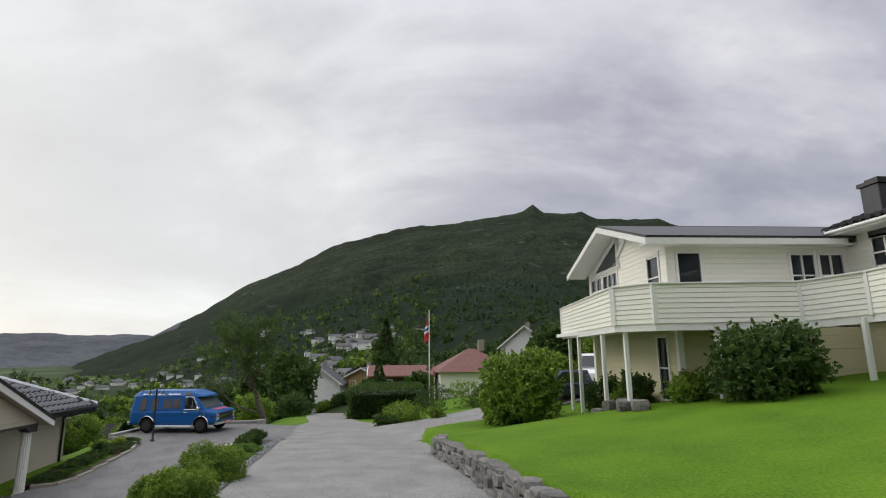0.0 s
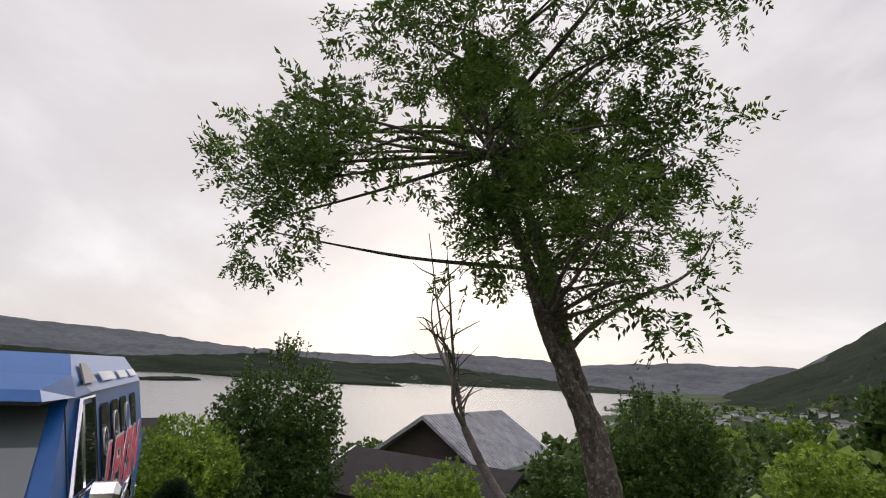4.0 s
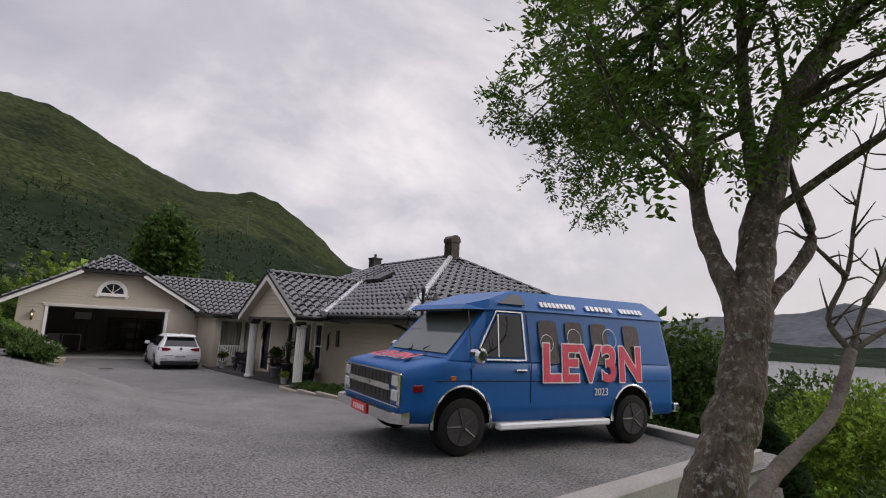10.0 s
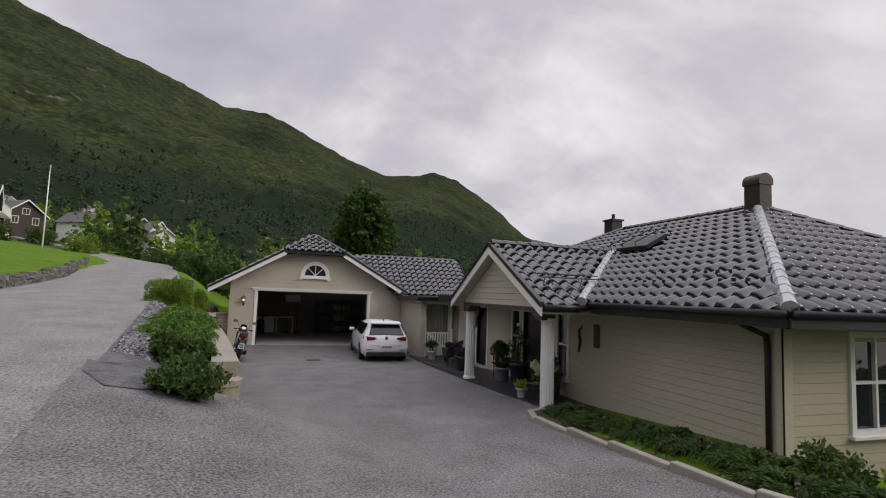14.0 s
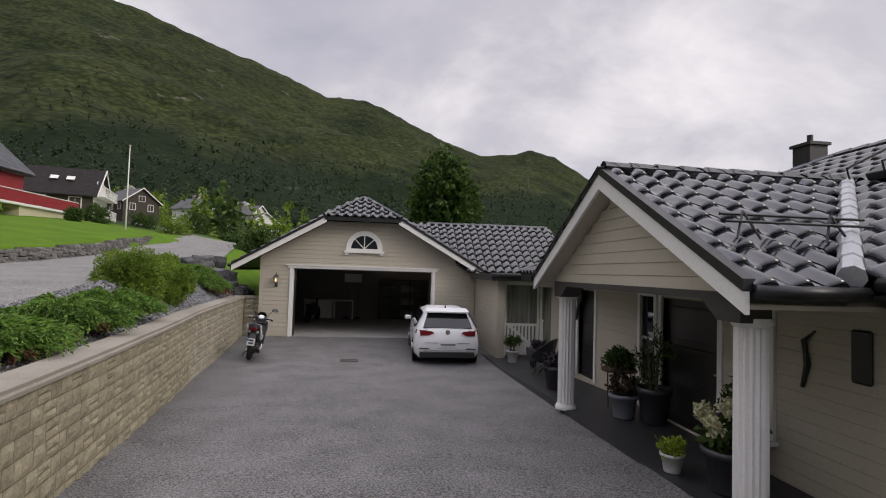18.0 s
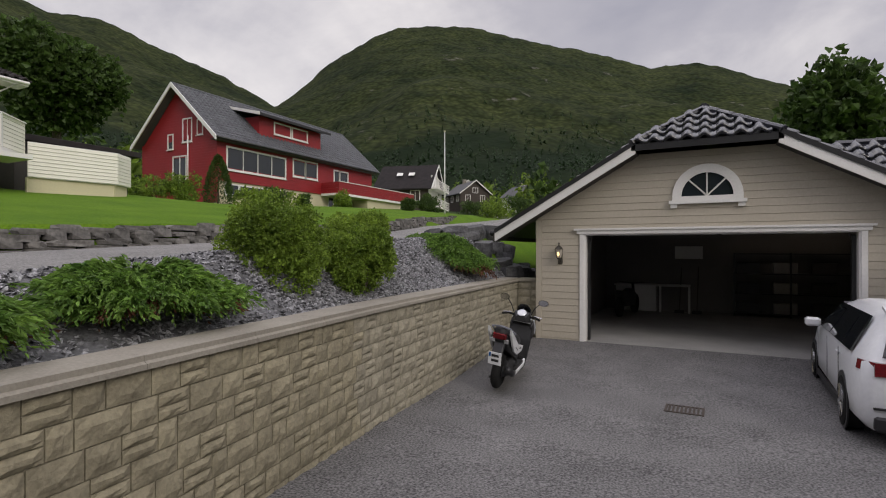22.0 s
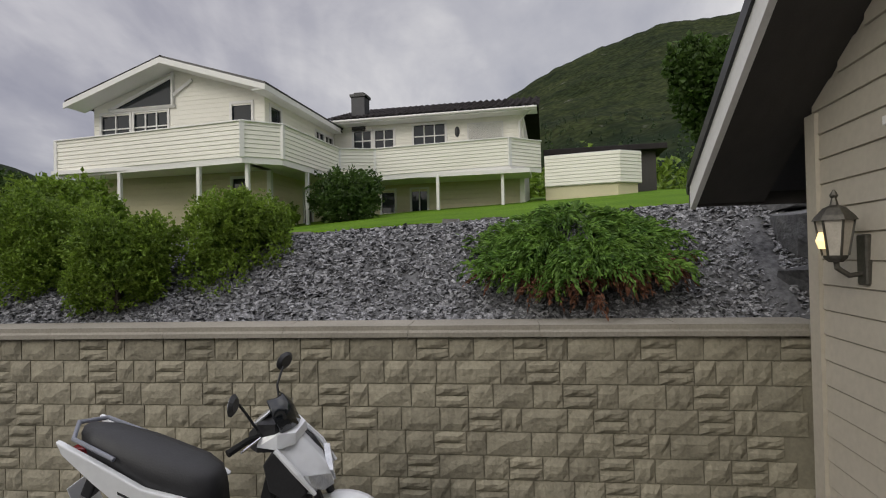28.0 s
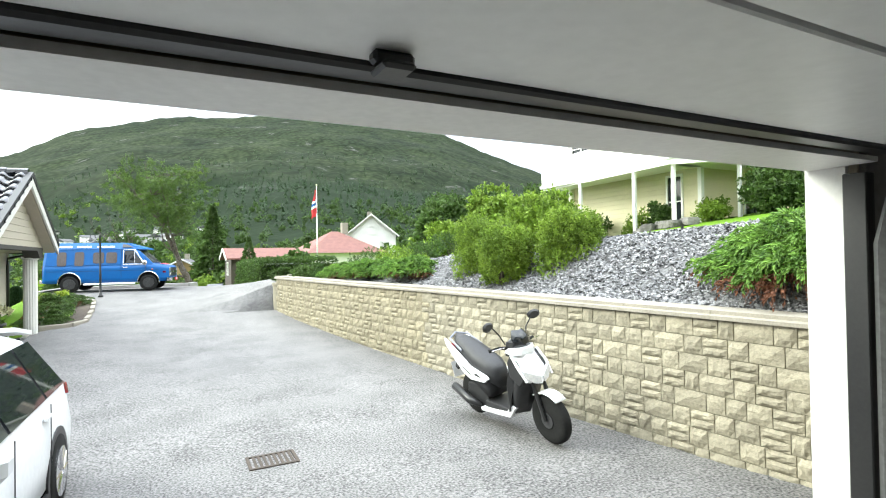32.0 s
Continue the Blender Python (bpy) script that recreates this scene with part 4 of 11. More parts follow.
part("bottom_seal", BM((-2.32, 2.34, 0.33, 0.42, 2.365, 2.425), bev=0.01), SEAL, od, "black rubber seal")
part("handle", BM((0.17, 0.27, 0.47, 0.51, 2.355, 2.385), (0.18, 0.26, 0.45, 0.54, 2.335, 2.355), bev=0.008), BLACKPLASTIC, od, "black plastic handle")
for x in (-2.36, 2.37):
    bm = bmesh.new(); tube(bm, [(x, 0.31, 0.05), (x, 0.31, 1.95), (x, 0.37, 2.2), (x, 0.60, 2.38), (x, 1.0, 2.42), (x, 3.2, 2.44)], [0.03] * 6, 6)
    part("track", bm, mat("zinc_track", (0.35, 0.35, 0.35), (0.24, 0.24, 0.24), 0.4, 0.8, scale=6, fine=40), od, "zinc steel track")
    part("side_seal", BM((x - 0.045, x + 0.035, 0.165, 0.27, 0.03, 2.30), bev=0.006), SEAL, od)
    for i in range(4):
        part("hinge", BM((x * 0.965 - 0.03, x * 0.965 + 0.03, 0.95 + i * 0.56, 1.03 + i * 0.56, 2.365 + 0.004 * i, 2.385 + 0.004 * i)), CHROME, od)

# lights and clutter in the garage
TUBE = glow("tube_light", (1.0, 0.80, 0.62), 5.0)
for x, y in ((1.35, 5.6), (2.9, 5.9)):
    cl = thing("ceiling_light", "lit fluorescent fitting under the garage ceiling", "lamp", "garage lamps")
    part("housing", BM((x - 0.34, x + 0.34, y - 0.05, y + 0.05, 2.56, 2.62)), WHITE, cl)
    bm = bmesh.new(); tube(bm, [(x - 0.30, y, 2.54), (x + 0.30, y, 2.54)], [0.018, 0.018], 8); part("tube", bm, TUBE, cl)
gb = thing("workbench", "white garage workbench with drawers against the back wall", "workbench")
part("top", BM((-2.9, -0.6, 6.55, 7.18, 0.86, 0.91), bev=0.006), WHITE, gb)
part("body", BM((-2.85, -1.6, 6.62, 7.15, 0.05, 0.855)), WHITE, gb)
for x in (-1.5, -0.65):
    part("leg", BM((x, x + 0.06, 6.6, 6.66, 0.026, 0.86)), WHITE, gb)
for i in range(3):
    part("drawer", BM((-2.8, -1.65, 6.59, 6.62, 0.1 + i * 0.25, 0.32 + i * 0.25), bev=0.006), WHITE, gb)
wc = thing("wall_cabinet", "white wall cabinet on the garage back wall", "cabinet")
part("body", BM((-1.05, -0.25, 6.9, 7.2, 1.75, 2.15)), WHITE, wc)
part("door", BM((-1.04, -0.66, 6.88, 6.9, 1.76, 2.14)), WHITE, wc)
part("door", BM((-0.64, -0.26, 6.88, 6.9, 1.76, 2.14)), WHITE, wc)
for x, h in ((-0.9, 1.25), (-0.4, 1.3)):
    tl = thing("garden_tool", "long-handled garden tool leaning on the garage wall", "tool", "garden tools")
    bm = bmesh.new(); tube(bm, [(x, 6.55, 0.10), (x + 0.03, 7.12, h + 0.2)], [0.018, 0.016], 6); part("shaft", bm, DEADWOOD, tl)
    part("head", BM((x - 0.14, x + 0.14, 6.5, 6.56, 0.03, 0.14), bev=0.01), BLACKPLASTIC, tl)
sh = thing("storage_shelf", "tall dark storage shelving in the garage", "shelf")
for z in (0.1, 0.7, 1.3, 1.9):
    part("board", BM((0.6, 3.6, 6.7, 7.18, z, z + 0.03)), BLACKPLASTIC, sh)
for x in (0.6, 2.05, 3.55):
    part("post", BM((x, x + 0.05, 6.7, 6.75, 0.026, 1.95)), BLACKPLASTIC, sh)
for i in range(9):
    bx = solo("storage_box", BM((0.7 + i % 3 * 0.95, 0.7 + i % 3 * 0.95 + 0.6, 6.74, 7.12, 0.13 + i // 3 * 0.6, 0.13 + i // 3 * 0.6 + 0.32), bev=0.01), (BLACKPLASTIC, CONCRETE, DARKWOOD)[i % 3], "closed storage box on a garage shelf", "box", "storage boxes")
wb = thing("wheelie_bin", "blue plastic wheeled bin inside the garage", "bin")
BINBLUE = mat("blue_plastic", (0.02, 0.06, 0.20), (0.015, 0.05, 0.16), 0.5, scale=4, fine=40)
bm = bmesh.new(); prism(bm, [(-3.22, 0.06), (-2.72, 0.06), (-2.66, 1.0), (-3.26, 1.0)], "y", 1.25, 1.8); part("body", bm, BINBLUE, wb)
part("lid", BM((-3.27, -2.64, 1.2, 1.86, 1.0, 1.06), bev=0.015), BINBLUE, wb)
for y in (1.35, 1.72):
    bm = bmesh.new(); lathe(bm, [(0.09, -0.025), (0.09, 0.025)], 14, pose(-2.78, y, 0.118, 90)); part("wheel", bm, RUBBER, wb)

# wall lantern on the garage
LAMP_GLASS = glow("lantern_glass", (1.0, 0.72, 0.35), 1.6)
wl = thing("wall_lantern", "lit bronze wall lantern with six glass sides", "lantern", at=pose(-2.93, -0.02, 1.96))
BRONZE = mat("weathered_bronze", (0.13, 0.12, 0.10), (0.07, 0.065, 0.055), 0.5, 0.6, scale=12, fine=70)
part("back_plate", BM((-0.045, 0.045, -0.015, 0.02, -0.26, 0.0), bev=0.008), BRONZE, wl)
bm = bmesh.new(); tube(bm, [(0, -0.01, -0.2), (0, -0.07, -0.21), (0, -0.125, -0.17), (0, -0.13, -0.12)], [0.014] * 4, 8); part("arm", bm, BRONZE, wl)
bm = bmesh.new(); lathe(bm, [(0.03, -0.14), (0.05, -0.12), (0.055, -0.105)], 6, pose(0, -0.13, 0)); part("base", bm, BRONZE, wl)
bm = bmesh.new(); lathe(bm, [(0.052, -0.105), (0.082, 0.075)], 6, pose(0, -0.13, 0)); part("glass", bm, mat("frosted_glass", (0.55, 0.5, 0.42), (0.45, 0.41, 0.34), 0.2, scale=20, fine=80), wl)
bm = bmesh.new(); lathe(bm, [(0.02, -0.07), (0.034, -0.03), (0.02, 0.015)], 10, pose(0, -0.13, 0)); bmesh.ops.translate(bm, vec=(0, -0.055, 0), verts=bm.verts); part("bulb", bm, LAMP_GLASS, wl)
bm = bmesh.new(); lathe(bm, [(0.10, 0.075), (0.085, 0.10), (0.05, 0.14), (0.02, 0.155), (0.012, 0.19), (0.02, 0.205), (0.004, 0.235)], 6, pose(0, -0.13, 0)); part("cap", bm, BRONZE, wl)
for k in range(6):
    a = k * math.tau / 6
    bm = bmesh.new(); tube(bm, [(0.055 * math.cos(a), -0.13 + 0.055 * math.sin(a), -0.105), (0.085 * math.cos(a), -0.13 + 0.085 * math.sin(a), 0.078)], [0.006, 0.006], 4); part("rib", bm, BRONZE, wl)

# a dark motorcycle at the back of the garage
mc = thing("motorcycle", "dark motorcycle parked at the back of the garage", "motorcycle", at=pose(-2.3, 5.4, 0.026, 0, 0, 80))
for x in (-0.7, 0.7):
    bm = bmesh.new(); lathe(bm, [(0.22, -0.05), (0.3, -0.045), (0.31, 0.0), (0.3, 0.045), (0.22, 0.05)], 22, pose(x, 0, 0.31, 90)); part("wheel", bm, RUBBER, mc)
bm = bmesh.new(); prism(bm, [(-0.45, 0.3), (0.4, 0.28), (0.55, 0.6), (0.2, 0.82), (-0.2, 0.74), (-0.75, 0.8), (-0.7, 0.62)], "y", -0.13, 0.13); bmesh.ops.bevel(bm, geom=bm.edges[:], offset=0.04, segments=2, affect="EDGES", profile=0.5); part("body", bm, BLACKPLASTIC, mc)
bm = bmesh.new(); tube(bm, [(0.35, -0.36, 1.0), (0.5, -0.1, 0.96), (0.5, 0.1, 0.96), (0.35, 0.36, 1.0)], [0.016] * 4, 6); part("handlebar", bm, BLACKTRIM, mc)
bm = bmesh.new(); tube(bm, [(0.5, 0, 0.95), (0.7, 0, 0.31)], [0.04, 0.035], 8); part("fork", bm, BLACKTRIM, mc)

# drain in the drive
dr = thing("floor_drain", "rusty slotted iron drain grate in the asphalt", "drain", at=pose(-0.2, -3.95, lerp_table(-3.95, DRIVE_Z) + 0.03))
part("frame", BM((-0.24, 0.24, -0.18, -0.15, -0.01, 0.006), (-0.24, 0.24, 0.15, 0.18, -0.01, 0.006), (-0.24, -0.21, -0.15, 0.15, -0.01, 0.006), (0.21, 0.24, -0.15, 0.15, -0.01, 0.006)), mat("rusty_iron", (0.09, 0.07, 0.055), (0.05, 0.042, 0.036), 0.8, 0.3, scale=10, fine=60), dr)
part("pit", BM((-0.21, 0.21, -0.15, 0.15, -0.012, -0.008)), BLACKTRIM, dr)
for i in range(8):
    part("slat", BM((-0.195 + i * 0.05, -0.17 + i * 0.05, -0.15, 0.15, -0.006, 0.005)), MATS["rusty_iron"], dr)

# ---- the wing between garage and house ----
WING = thing("garage_wing", "low beige wing with a glazed tile roof joining garage and house", "house")
wall(WING, "side_wall", F_W(4.0, 0.0), 0.0, 3.55, -0.1, 2.35, [], BEIGE, 0.148)
part("corner_board", BM((3.97, 4.09, -3.58, -3.55, -0.1, 2.35)), BEIGE, WING)
part("return_wall", BM((4.03, 4.2, -3.545, -2.96, -0.1, 2.33)), BEIGE, WING)
wall(WING, "window_wall", F_S(4.2, -2.95), 0.0, 2.6, -0.1, 2.35, [(0.2, 1.15, 0.35, 2.05), (1.3, 2.3, 0.35, 2.05)], WHITE, 0)
CURTAINED = mat("curtained_pane", (0.36, 0.37, 0.34), (0.07, 0.075, 0.07), 0.08, scale=1.5, fine=9, bump=0, stretch=(1.6, 1.6, 0.08))
window(WING, F_S(4.2, -2.95), 0.2, 1.15, 0.35, 2.05, 1, 1, glass=CURTAINED)
window(WING, F_S(4.2, -2.95), 1.3, 2.3, 0.35, 2.05, 1, 1, glass=CURTAINED)
part("junction_wall", BM((3.3, 4.05, 0.05, 0.12, -0.1, 2.4)), BEIGE, WING)
part("head_trim", BM((4.21, 6.6, -3.06, -2.95, 2.15, 2.35)), WHITE, WING)
WT = Vector((0, 2.65, 1.86))
slope(WING, (3.72, -0.5, 2.40), (1, 0, 0), WT, [(0, 0), (3.6, 0), (3.6, WT.length), (-2.6, WT.length)], DARKTILE)
part("flat_roof", BM((3.72, 7.3, -3.97, -0.3, 2.34, 2.37)), BLACKTRIM, WING, "flat black roof over the side wall")
part("fascia", BM((3.70, 7.3, -3.99, -3.95, 2.18, 2.36), (3.70, 3.74, -3.95, -0.4, 2.18, 2.36)), BLACKTRIM, WING)
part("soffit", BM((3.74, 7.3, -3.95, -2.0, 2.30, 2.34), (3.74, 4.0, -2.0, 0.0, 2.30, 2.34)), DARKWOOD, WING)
ridge_cap(WING, (2.4, 2.15, 4.26), (7.3, 2.15, 4.26))
gutter(WING, (3.66, -4.02, 2.34), (7.3, -4.02, 2.34))

# ---- the house ----
HOUSE = thing("house", "beige clad single-storey house with a black glazed tile hip roof", "house")
HX, HY = 5.15, -18.45
SIDE = [(10.0, 10.45, 0.72, 2.08)]
# west face: local u runs from y=-4.0 towards the street
west = F_W(HX, -4.0)
doors_w = [(2.85, 3.75, 0.12, 2.12), (5.75, 6.2, 0.62, 2.08), (6.42, 7.85, 0.12, 2.12), (8.35, 8.8, 0.62, 2.1)]
wall(HOUSE, "west_wall", west, 0.9, 14.45, -0.6, 2.35, doors_w, BEIGE, 0.148)
southw = F_S(HX, HY)
# same beige cladding, with the warm light on this side put into its colour
wall(HOUSE, "south_wall", southw, 0.0, 8.2, -2.6, 2.35, [(1.35, 2.3, 0.72, 2.06), (5.2, 6.2, 0.72, 2.06)], mat("sunlit_beige_tint", (0.47, 0.42, 0.30), (0.41, 0.365, 0.26), 0.55, scale=0.8, fine=25, bump=0.08), 0.148)
part("east_wall", BM((13.6, 13.8, HY, -5.1, -3.5, 2.35)), BEIGE, HOUSE)
part("north_wall", BM((HX, 13.8, -5.1, -4.902, -1.5, 2.35)), BEIGE, HOUSE)
part("corner_board", BM((HX - 0.03, HX + 0.0, HY - 0.03, HY + 0.10, -0.6, 2.3), (HX - 0.03, HX + 0.13, HY - 0.035, HY, -1.2, 2.3)), mat("corner_cream", (0.52, 0.48, 0.37), (0.46, 0.42, 0.32), 0.55, scale=1, fine=25), HOUSE)
part("foundation", BM((HX - 0.012, HX + 0.0, HY, -14.9, -1.2, -0.05)), SLATE, HOUSE)
for a, b in ((1.35, 2.3), (5.2, 6.2)):
    window(HOUSE, southw, a, b, 0.72, 2.06, 2, 2)
window(HOUSE, west, 8.35, 8.8, 0.62, 2.1, 1, 2)
window(HOUSE, west, 5.75, 6.2, 0.62, 2.08, 1, 2)
DOORDARK = mat("dark_door", (0.018, 0.017, 0.016), (0.028, 0.026, 0.024), 0.35, scale=2, fine=30, stretch=(1, 1, 0.2))
for a, b in ((2.85, 3.75), (6.42, 7.85)):
    f = part("door_frame", BM((a - 0.1, a, -0.04, 0.1, 0.12, 2.22), (b, b + 0.1, -0.04, 0.1, 0.12, 2.22), (a, b, -0.04, 0.1, 2.12, 2.22)), WHITE, HOUSE, "white door frame")
    f.matrix_local = west
    d = part("door", BM((a, b, 0.07, 0.12, 0.12, 2.12), bev=0.004), DOORDARK, HOUSE, "dark brown front door")
    d.matrix_local = west
    for i in range(3):
        part("door_panel", BM((a + 0.12, b - 0.12, 0.055, 0.07, 0.25 + i * 0.6, 0.75 + i * 0.6), bev=0.01), DOORDARK, d)
    part("handle", BM((b - 0.12, b - 0.06, 0.0, 0.06, 1.05, 1.08), (b - 0.11, b - 0.07, 0.05, 0.07, 1.0, 1.16)), CHROME, d, "steel handle")
# roof: hips meet at the chimney
EZ, RZ = 2.40, 4.80
ex, ey, rx, ry = 4.42, -19.15, 9.3, -14.45
up = Vector((rx - ex, 0, RZ - EZ))
slope(HOUSE, (ex, 2.6, EZ), (0, -1, 0), up, [(7.1, 0), (21.75, 0), (17.05, up.length), (11.98, up.length)], DARKTILE)
slope(HOUSE, (13.95, -4.5, EZ), (-1, 0, 0), Vector((0, -4.88, RZ - EZ)), [(0, 0), (9.53, 0), (4.66, up.length), (4.6, up.length)], DARKTILE, tiles=False)
ups = Vector((0, ry - ey, RZ - EZ))
slope(HOUSE, (ex, ey, EZ), (1, 0, 0), ups, [(0, 0), (9.53, 0), (4.95, ups.length), (4.88, ups.length)], DARKTILE)
upe = Vector((-4.6, 0, RZ - EZ))
slope(HOUSE, (13.95, ey, EZ), (0, 1, 0), upe, [(0, 0), (14.65, 0), (9.8, upe.length), (4.7, upe.length)], DARKTILE, tiles=False)
SHEET = mat("pale_hip_metal", (0.52, 0.53, 0.55), (0.42, 0.43, 0.45), 0.4, 0.5, scale=3, fine=30)
ridge_cap(HOUSE, (ex, ey, EZ + 0.06), (rx, ry, RZ + 0.07), 0.10, SHEET, "hip_cap")
ridge_cap(HOUSE, (13.95, ey, EZ + 0.06), (rx, ry, RZ + 0.07), 0.10)
ridge_cap(HOUSE, (rx, ry, RZ + 0.06), (rx, -9.4, RZ + 0.06))
ridge_cap(HOUSE, (ex, -4.5, EZ + 0.05), (rx, -9.4, RZ + 0.06))
for bx in ((ex - 0.02, ex + 0.02, ey + 0.02, -14.9, 2.2, 2.42), (ex, 13.95, ey - 0.02, ey + 0.02, 2.2, 2.42), (ex - 0.02, ex + 0.02, -9.3, -4.5, 2.2, 2.42)):
    part("fascia", BM(bx), BLACKTRIM, HOUSE)
part("fascia", BM((ex, 13.9, -4.5, -4.46, 2.2, 2.42)), BLACKTRIM, HOUSE)
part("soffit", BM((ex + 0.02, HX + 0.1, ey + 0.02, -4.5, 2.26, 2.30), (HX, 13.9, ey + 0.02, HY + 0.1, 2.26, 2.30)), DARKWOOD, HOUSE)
gutter(HOUSE, (ex - 0.06, ey, 2.38), (ex - 0.06, -14.9, 2.38)); gutter(HOUSE, (ex, ey - 0.06, 2.38), (13.95, ey - 0.06, 2.38))
pipe(HOUSE, [(ex + 0.02, ey + 0.9, 2.34), (ex + 0.06, ey + 0.75, 2.2), (HX - 0.06, HY + 0.22, 2.05), (HX - 0.06, HY + 0.2, 1.8), (HX - 0.06, HY + 0.2, -0.4)])
ch = part("chimney", BM((rx - 0.20, rx + 0.20, ry - 0.24, ry + 0.20, 4.4, 5.45), bev=0.015), mat("chimney_steel", (0.055, 0.043, 0.038), (0.03, 0.024, 0.022), 0.45, 0.5, scale=3, fine=20), HOUSE, "brown metal clad chimney")
bm = bmesh.new(); prism(bm, [(rx - 0.22, 5.38)] + [(rx - 0.22 * math.cos(math.pi * k / 10), 5.46 + 0.20 * math.sin(math.pi * k / 10)) for k in range(11)] + [(rx + 0.22, 5.38)], "y", ry - 0.26, ry + 0.22); part("cowl", bm, MATS["chimney_steel"], ch, "rounded metal cowl")
vp = part("vent_box", BM((rx - 0.2, rx + 0.2, -9.0, -8.55, 4.2, 5.2), (rx - 0.24, rx + 0.24, -9.05, -8.5, 5.2, 5.26)), BLACKTRIM, HOUSE, "black roof vent box")
bm = bmesh.new(); tube(bm, [(rx, -8.78, 5.26), (rx, -8.78, 5.45)], [0.06, 0.06], 8); part("cowl", bm, BLACKTRIM, vp)
nv = up.normalized()
sk = part("roof_hatch", BM((-0.55, 0.55, -0.35, 0.35, 0.02, 0.13), bev=0.01), BLACKTRIM, HOUSE, "black roof hatch")
sk.matrix_local = Matrix.Translation(Vector((ex, -12.9, EZ)) + nv * 3.2 + Vector((-0.06, 0, 0.1))) @ pose(0, 0, 0, 0, -29, 0) @ pose(0, 0, 0, 0, 0, 90)
for i in range(3):
    bm = bmesh.new(); tube(bm, [(-0.6 + i * 0.5, -0.45, 0.05), (-0.5 + i * 0.5, -0.45, 0.28), (-0.35 + i * 0.5, 0.45, 0.28), (-0.3 + i * 0.5, 0.45, 0.05)], [0.018] * 4, 5); part("rail", bm, BLACKTRIM, sk)
for i in range(26):
    sg = part("snow_guard", BM((-0.012, 0.012, -0.035, 0.035, 0.02, 0.075)), BLACKTRIM, HOUSE)
    sg.matrix_local = Matrix.Translation(Vector((ex, -15.3 - i % 13 * 0.26 - 0.13 * (i // 13), EZ)) + nv * (0.8 + 0.38 * (i // 13)) + Vector((0, 0, 0.07)))
# figure on the wall
fg = part("wall_plate", BM((-0.11, 0.11, -0.03, 0.0, 0.0, 0.52), bev=0.02), BLACKTRIM, HOUSE, "black metal bar on the wall")
fg.matrix_local = F_W(HX - 0.012, -14.0, 1.42)
# the figure beside the door
fig = bmesh.new(); tube(fig, [(-0.05, -0.03, 0.0), (0.02, -0.03, 0.25), (-0.03, -0.03, 0.5), (0.12, -0.03, 0.62)], [0.02, 0.035, 0.03, 0.012], 6)
part("wall_ornament", fig, BLACKTRIM, HOUSE, "dark metal wall ornament").matrix_local = F_W(HX - 0.012, -13.35, 1.25)
orn = bmesh.new(); prism(orn, [(-0.16, 0.36), (0.17, 0.40), (0.19, 0.12), (0.0, -0.06), (-0.13, -0.40), (-0.17, -0.36), (-0.08, -0.02)], "y", -0.06, -0.02)
part("wall_ornament", orn, DARKWOOD, HOUSE, "dark wooden wall ornament").matrix_local = F_W(HX - 0.012, -6.95, 1.76)
# porch
PY, PH, PX, PZ = -12.05, 2.75, 3.35, 3.72
for sgn in (-1, 1):
    T_ = Vector((0, -sgn * PH, PZ - 2.30))
    if sgn < 0:
        d = slope(HOUSE, (PX, PY - PH, 2.30), (1, 0, 0), T_, [(0, 0), (0.85, 0), (3.55, T_.length), (0, T_.length)], DARKTILE, singles=150)
    else:
        d = slope(HOUSE, (PX + 4.4, PY + PH, 2.30), (-1, 0, 0), T_, [(2.4, 0), (4.4, 0), (4.4, T_.length), (0, T_.length)], DARKTILE)
    y1 = PY + sgn * PH
    bm = bmesh.new(); prism(bm, [(y1, 2.12), (y1, 2.30), (PY, PZ), (PY, PZ - 0.2)], "x", PX - 0.06, PX - 0.02); part("barge_board", bm, WHITE, HOUSE, "white barge board")
    bm = bmesh.new(); prism(bm, [(y1, 2.30), (y1, 2.40), (PY, PZ + 0.1), (PY, PZ)], "x", PX - 0.08, PX + 0.04); part("verge_tiles", bm, BLACKTRIM, HOUSE)
    bm = bmesh.new(); prism(bm, [(y1 - sgn * 0.05, 2.16), (y1 - sgn * 0.05, 2.20), (PY, PZ - 0.12), (PY, PZ - 0.16)], "x", PX, HX); part("porch_ceiling", bm, BEIGE, HOUSE)
    gutter(HOUSE, (PX, y1 + sgn * 0.05, 2.30), (PX + (0.95 if sgn < 0 else 2.0), y1 + sgn * 0.05, 2.30))
pn = Vector((0, PH, PZ - 2.30)).normalized()
for k in (0, 1):
    bm = bmesh.new(); o_ = Vector((PX, PY - PH, 2.42)) + pn * (0.75 + 0.10 * k) + Vector((0, 0, 0.16 + 0.03 * k)); tube(bm, [o_ + Vector((0.25, 0, 0)), o_ + Vector((1.75, 0, 0))], [0.014, 0.014], 6); part("snow_rail", bm, BLACKTRIM, HOUSE, "black snow rail")
for x_ in (0.45, 1.35):
    for dx_ in (-0.12, 0.12):
        bm = bmesh.new(); o_ = Vector((PX + x_, PY - PH, 2.42)) + pn * 0.8; tube(bm, [o_ + Vector((dx_, 0, 0.02)) - pn * 0.1, o_ + Vector((0, 0, 0.24))], [0.012, 0.012], 5); part("rail_bracket", bm, BLACKTRIM, HOUSE)
ridge_cap(HOUSE, (PX, PY, PZ + 0.07), (PX + 3.6, PY, PZ + 0.07), 0.10)
ridge_cap(HOUSE, (PX + 0.86, PY - PH, 2.43), (PX + 3.55, PY, PZ + 0.06), 0.10, SHEET, "valley_flashing")
